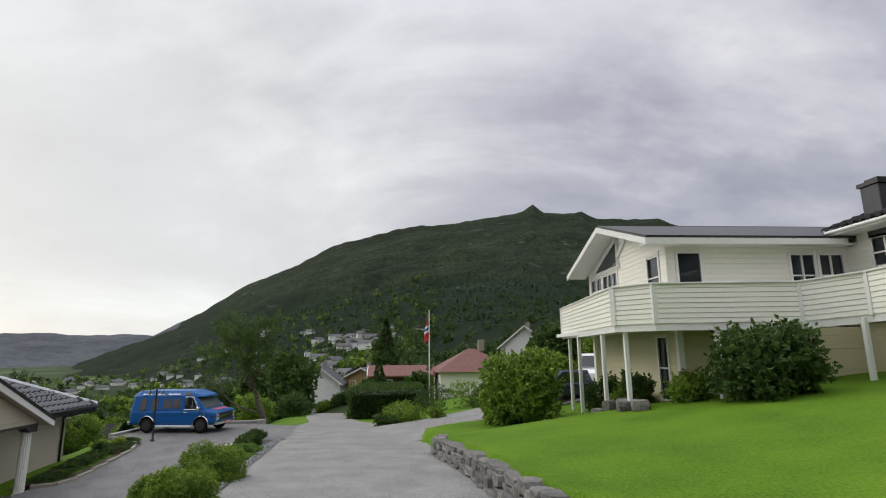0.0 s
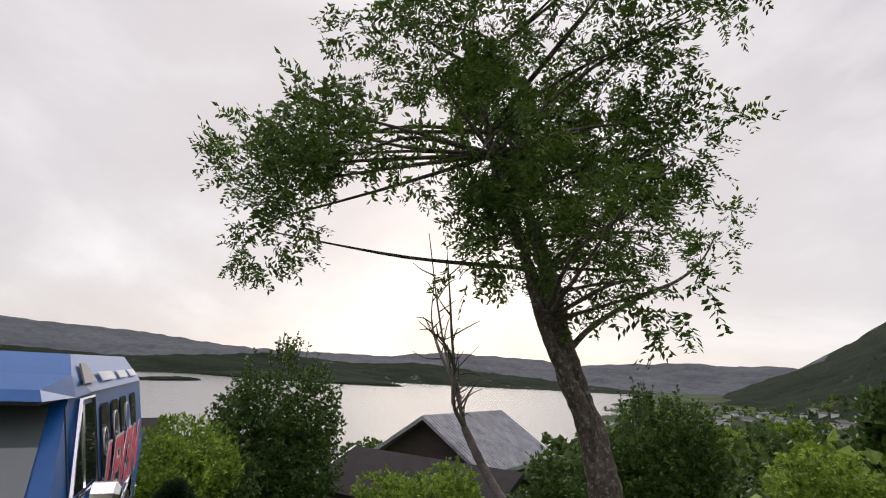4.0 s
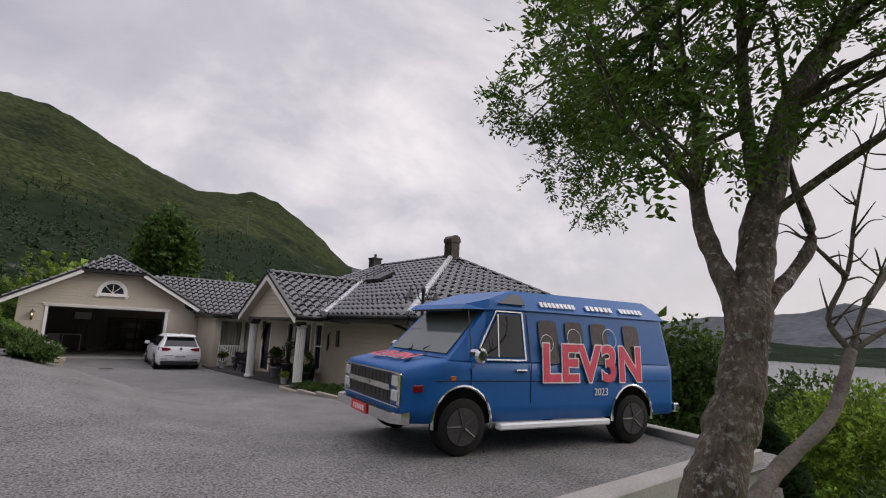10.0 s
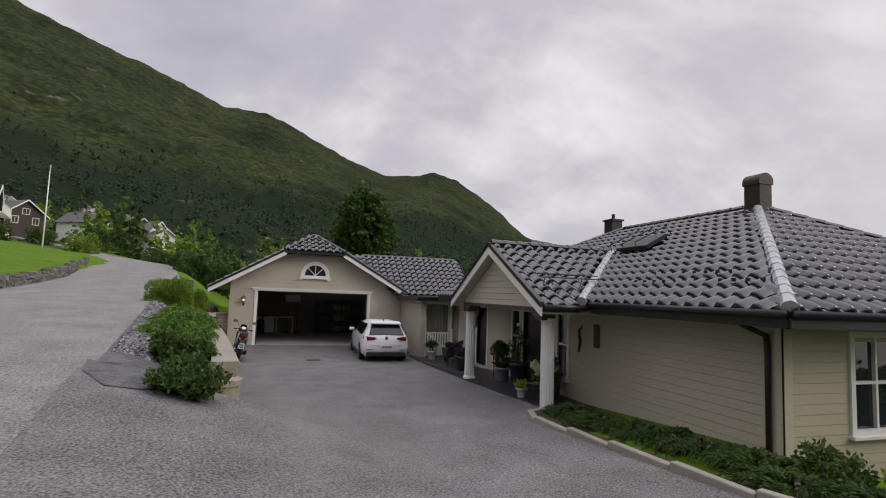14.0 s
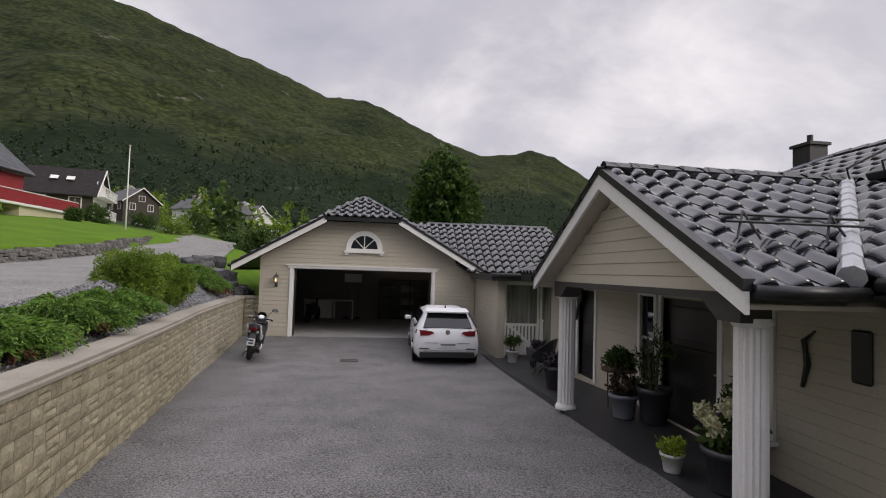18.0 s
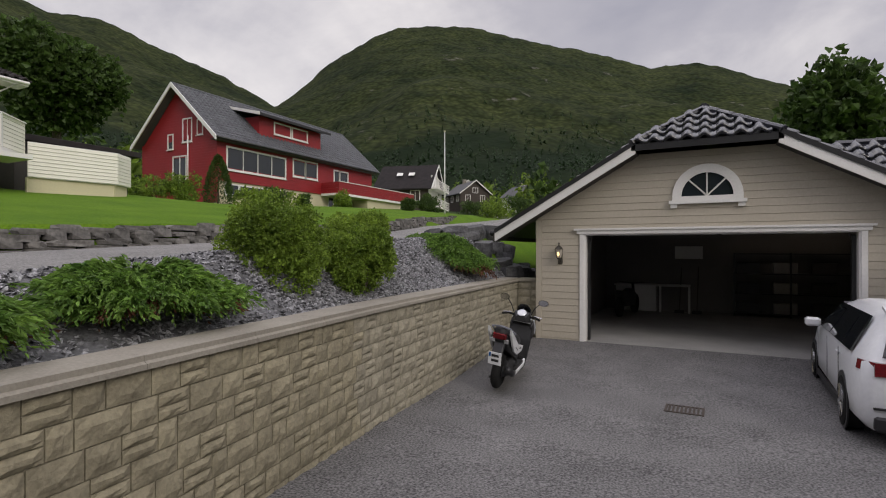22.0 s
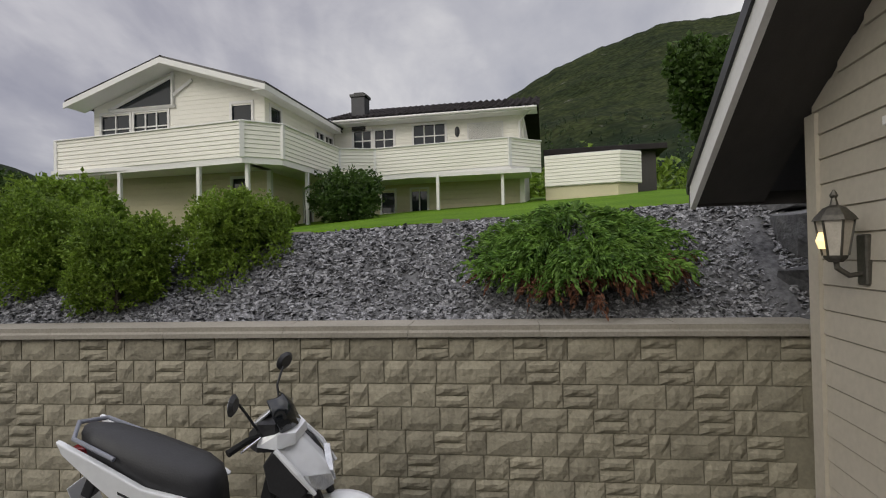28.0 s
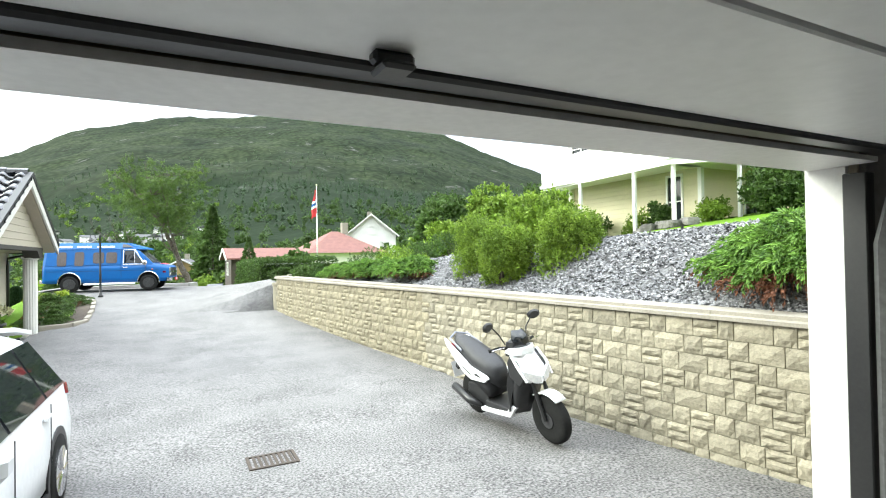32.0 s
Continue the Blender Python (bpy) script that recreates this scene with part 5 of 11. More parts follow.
gp = wall(HOUSE, "porch_gable", F_W(PX + 0.22, PY + 2.4), 0.0, 4.8, 2.26, 2.30, [], BEIGE, 0.148, top=lambda u: PZ - 0.2 - abs(u - 2.4) * 0.516, thick=0.12, gable=[(0.0, 2.3), (4.8, 2.3), (2.4, PZ - 0.22)])
bm = bmesh.new(); prism(bm, [(PY - 2.35, 2.02), (PY - 2.05, 2.02), (PY - 1.8, 2.2), (PY + 1.8, 2.2), (PY + 2.05, 2.02), (PY + 2.35, 2.02), (PY + 2.35, 2.28), (PY - 2.35, 2.28)], "x", PX + 0.2, PX + 0.5); part("porch_beam", bm, DARKWOOD, HOUSE, "dark arched porch beam")
for y in (-14.25, -9.75):
    bm = bmesh.new()
    n = 32
    prof = [(0.13, 0.17), (0.13, 2.0)]
    rings = [[bm.verts.new(((r + (0.012 if k % 2 else -0.006)) * math.cos(k * math.tau / n), (r + (0.012 if k % 2 else -0.006)) * math.sin(k * math.tau / n), z)) for k in range(n)] for r, z in prof]
    for k in range(n):
        bm.faces.new((rings[0][k], rings[0][(k + 1) % n], rings[1][(k + 1) % n], rings[1][k]))
    c = part("column", bm, WHITE, HOUSE, "white fluted porch column"); c.location = (PX + 0.42, y, 0)
    bm = bmesh.new(); lathe(bm, [(0.18, 0.10), (0.18, 0.14), (0.15, 0.19)], 20); part("base", bm, WHITE, c)
    bm = bmesh.new(); lathe(bm, [(0.15, 1.98), (0.18, 2.02), (0.18, 2.06)], 20); part("capital", bm, WHITE, c)
bm = bmesh.new(); prism(bm, [(-14.6, -0.3), (-2.96, -0.4), (-2.96, -0.07), (-5.4, -0.05), (-8.9, 0.118), (-14.6, 0.12)], "x", 3.72, 5.6)
solo("porch_floor", bm, SLATE, "dark wet slate porch floor", "floor", kind="structure")

# ---- retaining wall of cast stone ----
RW = thing("retaining_wall", "beige cast-stone retaining wall with a concrete capping", "wall")
RWT = 1.30
rnd = random.Random(5)


def wall_path(s0=0.0, s1=None, step=0.5):
    ys_ = steps((-15.6, 0.3, step))
    return [(wall_x(y), y) for y in ys_]


pp = wall_path()
bm = bmesh.new()
for (x0, y0), (x1, y1) in zip(pp, pp[1:]):
    d = Vector((x1 - x0, y1 - y0, 0)).normalized()
    n = Vector((d.y, -d.x, 0))
    A, B = Vector((x0, y0, 0)), Vector((x1, y1, 0))
    q = [A + n * 0.004, B + n * 0.004, B - n * 0.34, A - n * 0.34]
    lo = [bm.verts.new((p.x, p.y, lerp_table(p.y, DRIVE_Z) - 0.25)) for p in q]
    hi = [bm.verts.new((p.x, p.y, RWT - 0.02)) for p in q]
    bm.faces.new(hi)
    for i in range(4):
        bm.faces.new((lo[i], lo[(i + 1) % 4], hi[(i + 1) % 4], hi[i]))
bmesh.ops.recalc_face_normals(bm, faces=bm.faces)
part("wall_core", bm, JOINT, RW)


def stone_mesh(w, h, seed, material, rough_=0.017):
    r = random.Random(seed)
    bm = bmesh.new()
    nu, nv = 4, 3
    front, back = [], []
    for j in range(nv + 1):
        for i in range(nu + 1):
            edge = i in (0, nu) or j in (0, nv)
            y = -0.016 if edge else -0.024 - rough_ * r.random()
            front.append(bm.verts.new((-w / 2 + w * i / nu + (0 if edge else r.uniform(-.01, .01)), y, h * j / nv)))
    for j in range(nv):
        for i in range(nu):
            k = j * (nu + 1) + i
            bm.faces.new((front[k], front[k + 1], front[k + nu + 2], front[k + nu + 1]))
    rim = [front[i] for i in range(nu + 1)] + [front[(j + 1) * (nu + 1) - 1] for j in range(1, nv + 1)] + [front[nv * (nu + 1) + i] for i in range(nu - 1, -1, -1)] + [front[j * (nu + 1)] for j in range(nv - 1, 0, -1)]
    bk = [bm.verts.new((v.co.x, 0.04, v.co.z)) for v in rim]
    for i in range(len(rim)):
        bm.faces.new((rim[i], bk[i], bk[(i + 1) % len(rim)], rim[(i + 1) % len(rim)]))
    return mesh_from(bm, "stone", material)


SIZES = (0.15, 0.19, 0.22, 0.25, 0.30, 0.34)
BANK = {(w, h): [stone_mesh(w - 0.009, h - 0.009, 31 * i + int(w * 100) + int(h * 1000), STONE) for i in range(3)] for w in SIZES for h in (0.09, 0.18)}
arc = [0.0]
for a_, b_ in zip(pp, pp[1:]):
    arc.append(arc[-1] + math.hypot(b_[0] - a_[0], b_[1] - a_[1]))


def on_wall(s):
    for i in range(len(pp) - 1):
        if s <= arc[i + 1] or i == len(pp) - 2:
            k = (s - arc[i]) / (arc[i + 1] - arc[i])
            x, y = pp[i][0] + (pp[i + 1][0] - pp[i][0]) * k, pp[i][1] + (pp[i + 1][1] - pp[i][1]) * k
            return x, y, math.degrees(math.atan2(pp[i + 1][1] - pp[i][1], pp[i + 1][0] - pp[i][0]))


made = []
for row in range(8):
    z1 = RWT - 0.02 - 0.18 * row
    z0 = z1 - 0.18
    s = -0.37 * (row % 4) - 0.05
    k_ = row % 3
    while s < arc[-1]:
        w, split = ((0.25, 1), (0.15, 0), (0.34, 0), (0.19, 0), (0.25, 1), (0.19, 0), (0.30, 0), (0.22, 0))[k_ % 8]
        k_ += 1 if rnd.random() < 0.85 else 2
        x, y, rz = on_wall(min(max(s + w / 2, 0.01), arc[-1] - 0.01))
        if s >= 0 and s + w < arc[-1] and z1 > lerp_table(y, DRIVE_Z) + 0.03:
            if split:
                for k in (0, 1):
                    made.append((w, 0.09, x, y, z0 + 0.09 * k, rz))
            else:
                made.append((w, 0.18, x, y, z0, rz))
        s += w
made.sort(key=lambda q: -q[3])
joined_v, joined_f = [], []
for i, (w, h, x, y, z, rz) in enumerate(made):
    me = rnd.choice(BANK[(w, h)])
    m = pose(x, y, z, 0, 0, rz)
    if i < 300:
        ob = new("stone", me)
        ob.parent = RW
        ob.matrix_local = m
    else:
        k = len(joined_v)
        joined_v += [tuple(m @ v.co) for v in me.vertices]
        joined_f += [tuple(k + j for j in p.vertices) for p in me.polygons]
me = bpy.data.meshes.new("stones")
me.from_pydata(joined_v, [], joined_f)
me.materials.append(mat("cast_stone_far", (0.335, 0.30, 0.205), (0.20, 0.176, 0.12), 0.9, scale=7, fine=34, bump=0.9, dist=0.02, island=0.13))
ob = tagged(new("stones", me), kind="stuff"); ob.parent = RW
for i in range(0, len(pp) - 1, 2):
    (x0, y0), (x1, y1) = pp[i], pp[min(i + 2, len(pp) - 1)]
    L_ = math.hypot(x1 - x0, y1 - y0)
    bm = bmesh.new()
    prism(bm, [(-0.065, 0.0), (-0.065, 0.035), (-0.04, 0.05), (-0.04, 0.085), (0.34, 0.085), (0.34, 0.0)], "x", 0.002, L_ - 0.002)
    c = part("capping", bm, CAP, RW)
    c.matrix_local = pose(x0, y0, RWT - 0.02, 0, 0, math.degrees(math.atan2(y1 - y0, x1 - x0)))
# end post and return by the garage
bm = bmesh.new(); lathe(bm, [(0.30, 0.2), (0.30, 1.05), (0.33, 1.06), (0.33, 1.14)], 16, pose(-2.42, -15.75, 0)); part("end_post", bm, STONE, RW)
part("return_core", BM((-4.05, -3.47, 0.24, 0.5, -0.1, RWT - 0.02)), JOINT, RW)
part("return_capping", BM((-4.0, -3.48, 0.17, 0.52, RWT - 0.02, RWT + 0.065), bev=0.01), CAP, RW)
for row in range(7):
    for x in (-3.86, -3.60):
        ob = new("stone", rnd.choice(BANK[(0.30 if x < -3.7 else 0.22, 0.18)])); ob.parent = RW
        ob.location = (x, 0.235, RWT - 0.2 - 0.18 * row)

# ---- gravel bed over the wall ----
verts, faces, rowsn = [], [], 14
yg = steps((-15.9, 0.9, 0.4))
for y in yg:
    a_, b_ = road_mid(y) + ROAD_HALF - 0.05, wall_x(y) - 0.24
    for k in range(rowsn):
        x = a_ + (b_ - a_) * k / (rowsn - 1)
        verts.append((x, y, ground_z(min(x, wall_x(y) - 0.2), y) + 0.03 + 0.02 * noise.noise(Vector((x * 3, y * 3, 0)))))
faces = [(j * rowsn + i, j * rowsn + i + 1, (j + 1) * rowsn + i + 1, (j + 1) * rowsn + i) for j in range(len(yg) - 1) for i in range(rowsn - 1)]
me = bpy.data.meshes.new("gravel_bed"); me.from_pydata(verts, [], faces); me.materials.append(GRAVEL)
tagged(new("gravel_bed", me), "bank of grey crushed slate above the retaining wall", "gravel", kind="structure")
CHIP = mat("slate_chip", (0.31, 0.31, 0.32), (0.075, 0.075, 0.08), 0.7, scale=14, fine=70, bump=0.2, island=0.7)
rg = np.random.default_rng(4)
SHAPE = np.array([(-1.3, -0.6, -0.2), (1.2, -0.7, -0.1), (1.0, 0.7, -0.2), (-0.9, 0.8, -0.25), (-0.8, -0.4, 0.3), (0.9, -0.3, 0.38), (0.6, 0.5, 0.3), (-0.6, 0.5, 0.22)])
vs, fs = [], []
for i in range(27000):
    y = rg.uniform(-15.2, 0.6) if i % 2 else rg.uniform(-7.5, 0.6)
    a_, b_ = road_mid(y) + ROAD_HALF + 0.02, wall_x(y) - 0.36
    x = rg.uniform(a_, b_)
    z = ground_z(min(x, wall_x(y) - 0.2), y) + 0.034
    r = rg.uniform(0.012, 0.030)
    R = Euler((rg.normal(0, 0.55), rg.normal(0, 0.55), rg.uniform(0, math.tau))).to_matrix()
    k = len(vs)
    P_ = SHAPE * (r * rg.uniform(0.7, 1.3, 3)) @ np.array(R).T + np.array([x, y, z])
    vs += P_.tolist()
    fs += [(k + 4, k + 5, k + 6, k + 7), (k, k + 1, k + 5, k + 4), (k + 1, k + 2, k + 6, k + 5), (k + 2, k + 3, k + 7, k + 6), (k + 3, k, k + 4, k + 7)]
me = bpy.data.meshes.new("slate_chips"); me.from_pydata(vs, [], fs); me.materials.append(CHIP)
tagged(new("slate_chips", me), "loose angular grey slate chips", "gravel", kind="stuff")


# ---- dry-stone edge of the lawn, boulders ----
def boulder_mesh(w, d, h, seed, material, name="stone"):
    r = random.Random(seed)
    bm = bmesh.new()
    bmesh.ops.create_cube(bm, size=1.0)
    bmesh.ops.subdivide_edges(bm, edges=bm.edges[:], cuts=1, use_grid_fill=True)
    for v in bm.verts:
        c = v.co.copy()
        k = 1 - 0.16 * (abs(c.x) > 0.4) * (abs(c.y) > 0.4) - 0.10 * (abs(c.z) > 0.4) * (abs(c.x) > 0.4)
        v.co = Vector((c.x * w * k + r.uniform(-.05, .05) * w, c.y * d * k + r.uniform(-.05, .05) * d, (c.z + 0.5) * h + r.uniform(-.05, .05) * h))
    return mesh_from(bm, name, material)


LW = thing("lawn_wall", "low dry-stone wall holding the lawn beside the road", "wall")
bank = [boulder_mesh(w, 0.34, h, 7 * i, FIELDSTONE) for i, (w, h) in enumerate(((0.5, 0.2), (0.7, 0.17), (0.9, 0.16), (0.4, 0.24), (0.6, 0.13), (0.34, 0.16)))]
for layer in range(4):
    y = -11.6 + 0.2 * layer
    while y < 16:
        me = rnd.choice(bank)
        L_ = me.vertices and max(v.co.x for v in me.vertices) * 2
        y += L_ / 2
        a_ = math.degrees(math.atan2(1, (road_mid(y + 0.3) - road_mid(y - 0.3)) / 0.6))
        ob = new("stone", me); ob.parent = LW
        ob.matrix_local = pose(road_mid(y) - lawn_off(y) - 0.22 - 0.045 * layer - 0.5 * (1 - ease(y, -11.8, -9.8)) ** 2 + rnd.uniform(-.03, .03), y, lerp_table(y, ROAD_Z) - 0.05 + 0.115 * layer, rnd.uniform(-4, 4), 0, a_ + rnd.uniform(-4, 4)) @ Matrix.Diagonal((0.98, 1.0, 0.72, 1))
        y += L_ / 2 + 0.01
CORNER = [(-9.45, -11.7), (-9.3, -13.2), (-9.5, -14.6), (-10.2, -15.9), (-11.3, -16.9), (-13.0, -18.0), (-14.6, -19.1)]
for (x0, y0), (x1, y1) in zip(CORNER, CORNER[1:]):
    L_ = math.hypot(x1 - x0, y1 - y0)
    for i in range(round(L_ / 0.36)):
        k = (i + 0.5) / round(L_ / 0.36)
        x, y = x0 + (x1 - x0) * k, y0 + (y1 - y0) * k
        foot = SIDE_Z(x) if y < -13 else lerp_table(y, ROAD_Z)
        for layer in range(2 if x > -10.6 else 1):
            ob = new("stone", rnd.choice(bank)); ob.parent = LW
            ob.matrix_local = pose(x - 0.05 * layer, y + rnd.uniform(-.04, .04), foot - 0.06 + 0.15 * layer, rnd.uniform(-5, 5), 0, math.degrees(math.atan2(y1 - y0, x1 - x0)) + rnd.uniform(-7, 7)) @ Matrix.Diagonal((0.75, 0.9, rnd.uniform(0.85, 1.25), 1))
DARKROCK = mat("dark_rock", (0.13, 0.13, 0.132), (0.045, 0.045, 0.048), 0.9, scale=4, fine=22, bump=0.9, dist=0.04, per_object=0.3)
g = random.Random(14)
for i in range(17):
    row = i // 6
    x, y, w, h = -4.35 - 0.42 * (i % 6) + g.uniform(-.1, .1), 0.75 + 0.75 * row + g.uniform(-.15, .15), g.uniform(0.5, 0.95), g.uniform(0.22, 0.42)
    ob = new("boulder", boulder_mesh(w, w * 0.75, h, 100 + i, DARKROCK, "boulder"))
    ob.matrix_world = pose(x, y, max(1.22, ground_z(x, y) - 0.12), g.uniform(-12, 12), g.uniform(-12, 12), g.uniform(0, 180))
    tagged(ob, "dark angular boulder in the bank beside the garage", "boulder", "bank boulders")

# ---- kerb of the planting bed, low concrete wall by the van ----
KERB = [(3.7, -14.65), (3.05, -14.9), (2.82, -15.6), (2.92, -17.6), (3.12, -19.8), (3.5, -20.9), (4.2, -21.8), (5.3, -22.3)]
kb = thing("kerb", "pale concrete kerb round the planting bed", "kerb")
for (x0, y0), (x1, y1) in zip(KERB, KERB[1:]):
    z0, z1 = lerp_table(y0, DRIVE_Z), lerp_table(y1, DRIVE_Z)
    n = max(1, round(math.hypot(x1 - x0, y1 - y0) / 0.9))
    for i in range(n):
        k0, k1 = i / n, (i + 1) / n
        a_, b_ = Vector((x0 + (x1 - x0) * k0, y0 + (y1 - y0) * k0, z0 + (z1 - z0) * k0)), Vector((x0 + (x1 - x0) * k1, y0 + (y1 - y0) * k1, z0 + (z1 - z0) * k1))
        L_ = (b_ - a_).length
        c = part("kerb_stone", BM((0.003, L_ - 0.003, -0.06, 0.06, -0.15, 0.13), bev=0.012), CAP, kb)
        c.matrix_local = pose(a_.x, a_.y, a_.z, 0, 0, math.degrees(math.atan2(b_.y - a_.y, b_.x - a_.x)))
bed = bmesh.new()
pts = [(x + 0.05, y, lerp_table(y, DRIVE_Z) + 0.05) for x, y in KERB] + [(5.55, -22.2, 0.3), (5.55, -18.2, 0.05), (5.6, -14.65, 0.1)]
vv = [bed.verts.new(p) for p in pts]
bed.faces.new(vv)
bmesh.ops.triangulate(bed, faces=bed.faces[:])
SOIL = mat("dark_soil", (0.06, 0.045, 0.03), (0.03, 0.022, 0.016), 0.95, scale=4, fine=40, bump=0.8, dist=0.03)
solo("planting_bed", bed, SOIL, "dark soil bed below the house wall", "soil", kind="structure")
lw = thing("parking_wall", "low concrete edge wall over rough stonework beside the van", "wall")
LWP = [(-0.25, -27.6), (0.1, -26.95), (4.9, -26.6), (5.5, -22.6)]
for (x0, y0), (x1, y1) in zip(LWP, LWP[1:]):
    L_ = math.hypot(x1 - x0, y1 - y0)
    c = part("edge_beam", BM((0.0, L_, -0.14, 0.14, 0.18, 0.80), bev=0.012), CONCRETE, lw)
    c.matrix_local = pose(x0, y0, 0, 0, 0, math.degrees(math.atan2(y1 - y0, x1 - x0)))
for row in range(5):
    x = 0.6 + 0.2 * (row % 2)
    while x < 5.1:
        w = rnd.uniform(0.4, 0.8)
        ob = new("stone", boulder_mesh(w, 0.4, 0.26, row * 31 + int(x * 10), FIELDSTONE)); ob.parent = lw
        ob.matrix_local = pose(x + w / 2, -26.92 + 0.065 * x, 0.0 - 0.24 * row, 0, 0, rnd.uniform(-5, 5))
        x += w + 0.02


# ---- vehicles ----
def panel(bm, pts, t=0.012):
    """A thin sheet through four or more points, thickened to both sides."""
    P = [Vector(p) for p in pts]
    n = (P[1] - P[0]).cross(P[2] - P[0]).normalized()
    A = [bm.verts.new(p + n * t) for p in P]
    B = [bm.verts.new(p - n * t) for p in P]
    bm.faces.new(A); bm.faces.new(B[::-1])
    for i in range(len(P)):
        bm.faces.new((A[i], B[i], B[(i + 1) % len(P)], A[(i + 1) % len(P)]))
    bmesh.ops.recalc_face_normals(bm, faces=bm.faces)


def loft(bm, rings, caps=True):
    R = [[bm.verts.new(p) for p in r] for r in rings]
    n = len(R[0])
    for a, b in zip(R, R[1:]):
        for k in range(n):
            bm.faces.new((a[k], a[(k + 1) % n], b[(k + 1) % n], b[k]))
    if caps:
        bm.faces.new(R[0][::-1]); bm.faces.new(R[-1])
    bmesh.ops.recalc_face_normals(bm, faces=bm.faces)


def wheel(car, x, y, z, r, w, rim_mat, side, spokes=5, rim_r=0.62, name="wheel"):
    """Axle along y; side is +1 or -1 for the outer face."""
    bm = bmesh.new()
    lathe(bm, [(r * 0.60, -w / 2), (r * 0.93, -w / 2), (r, -w * 0.36), (r, w * 0.36), (r * 0.93, w / 2), (r * 0.60, w / 2)], 28, pose(0, 0, 0, 90))
    ty = smooth(part(name, bm, RUBBER, car)); ty.location = (x, y, z)
    bm = bmesh.new(); lathe(bm, [(r * 0.62, -w * 0.3), (r * 0.62, w * 0.3)], 24, pose(0, 0, 0, 90)); part("hub_dark", bm, BLACKPLASTIC, ty)
    rim = bmesh.new()
    o = side * w * 0.515
    lathe(rim, [(r * 0.06, -0.015), (r * 0.14, 0.0), (r * 0.06, 0.015)], 12, pose(0, o, 0, 90))
    for k in range(spokes):
        a = k * math.tau / spokes
        tube(rim, [(r * 0.1 * math.cos(a), o, r * 0.1 * math.sin(a)), (r * rim_r * math.cos(a), o, r * rim_r * math.sin(a))], [r * 0.075, r * 0.06], 4)
    lathe(rim, [(r * 0.585, -0.012), (r * 0.63, -0.012), (r * 0.63, 0.012), (r * 0.585, 0.012)], 24, pose(0, o, 0, 90))
    part("rim", rim, rim_mat, ty)
    return ty


def disc(bm, x, y, z, r, t=0.01, a0=0.0, a1=math.tau, n=24):
    A = [bm.verts.new((x + r * math.cos(a0 + (a1 - a0) * i / n), y - t, z + r * math.sin(a0 + (a1 - a0) * i / n))) for i in range(n)]
    B = [bm.verts.new((v.co.x, y + t, v.co.z)) for v in A]
    bm.faces.new(A); bm.faces.new(B[::-1])
    for i in range(n):
        bm.faces.new((A[i], B[i], B[(i + 1) % n], A[(i + 1) % n]))


def lettering(name, body, size, material, parent, m, spacing=1.0, bold=0.0):
    cu = bpy.data.curves.new(name, "FONT")
    cu.body, cu.size, cu.align_x, cu.align_y, cu.extrude, cu.space_character = body, size, "CENTER", "CENTER", 0.003, spacing
    cu.offset = bold
    ob = bpy.data.objects.new(name, cu)
    me = bpy.data.meshes.new_from_object(ob)
    bpy.data.objects.remove(ob); bpy.data.curves.remove(cu)
    me.materials.clear(); me.materials.append(material)
    o = new(name, me); o.parent = parent; o.matrix_local = m
    return o


# the blue van: x forward, y to its left, front axle at x = 0
VAN = thing("van", "blue American conversion van with pink lettering and chrome bumpers", "van", at=pose(1.27, -24.0, 0.70, 0, 0, 171.5))
GR = 0.0
def vy(z):
    return 0.97 - max(0, z - 1.15) * 0.19


def vsec(x, zs, inset=0.0, front=0.0):
    half = [(vy(z) - inset, z) for z in zs]
    return [(x, y, z) for y, z in half] + [(x, -y, z) for y, z in half[::-1]]


bm = bmesh.new()
zl = (0.40, 0.55, 0.80, 0.98, 1.06)
loft(bm, [[(0.90, (0.86 if z < 0.9 else 0.82) * s, z) for s, z in [(1, 0.5), (1, 0.6), (1, 0.85), (1, 0.98), (0.9, 1.02), (-0.9, 1.02), (-1, 0.98), (-1, 0.85), (-1, 0.6), (-1, 0.5)]],
          [(0.84, 0.96 * s, z) for s, z in [(1, 0.42), (1, 0.6), (1, 0.9), (0.985, 1.02), (0.9, 1.06), (-0.9, 1.06), (-0.985, 1.02), (-1, 0.9), (-1, 0.6), (-1, 0.42)]],
          [(0.25, 0.975 * s, z) for s, z in [(1, 0.40), (1, 0.6), (1, 0.98), (0.985, 1.13), (0.9, 1.18), (-0.9, 1.18), (-0.985, 1.13), (-1, 0.98), (-1, 0.6), (-1, 0.40)]],
          [(-4.1, 0.975 * s, z) for s, z in [(1, 0.40), (1, 0.6), (1, 0.98), (0.985, 1.13), (0.95, 1.20), (-0.95, 1.20), (-0.985, 1.13), (-1, 0.98), (-1, 0.6), (-1, 0.40)]],
          [(-4.22, 0.93 * s, z) for s, z in [(1, 0.45), (1, 0.6), (1, 0.98), (0.985, 1.13), (0.95, 1.20), (-0.95, 1.20), (-0.985, 1.13), (-1, 0.98), (-1, 0.6), (-1, 0.45)]]])
body = smooth(part("body", bm, VANBLUE, VAN))
bm = bmesh.new()
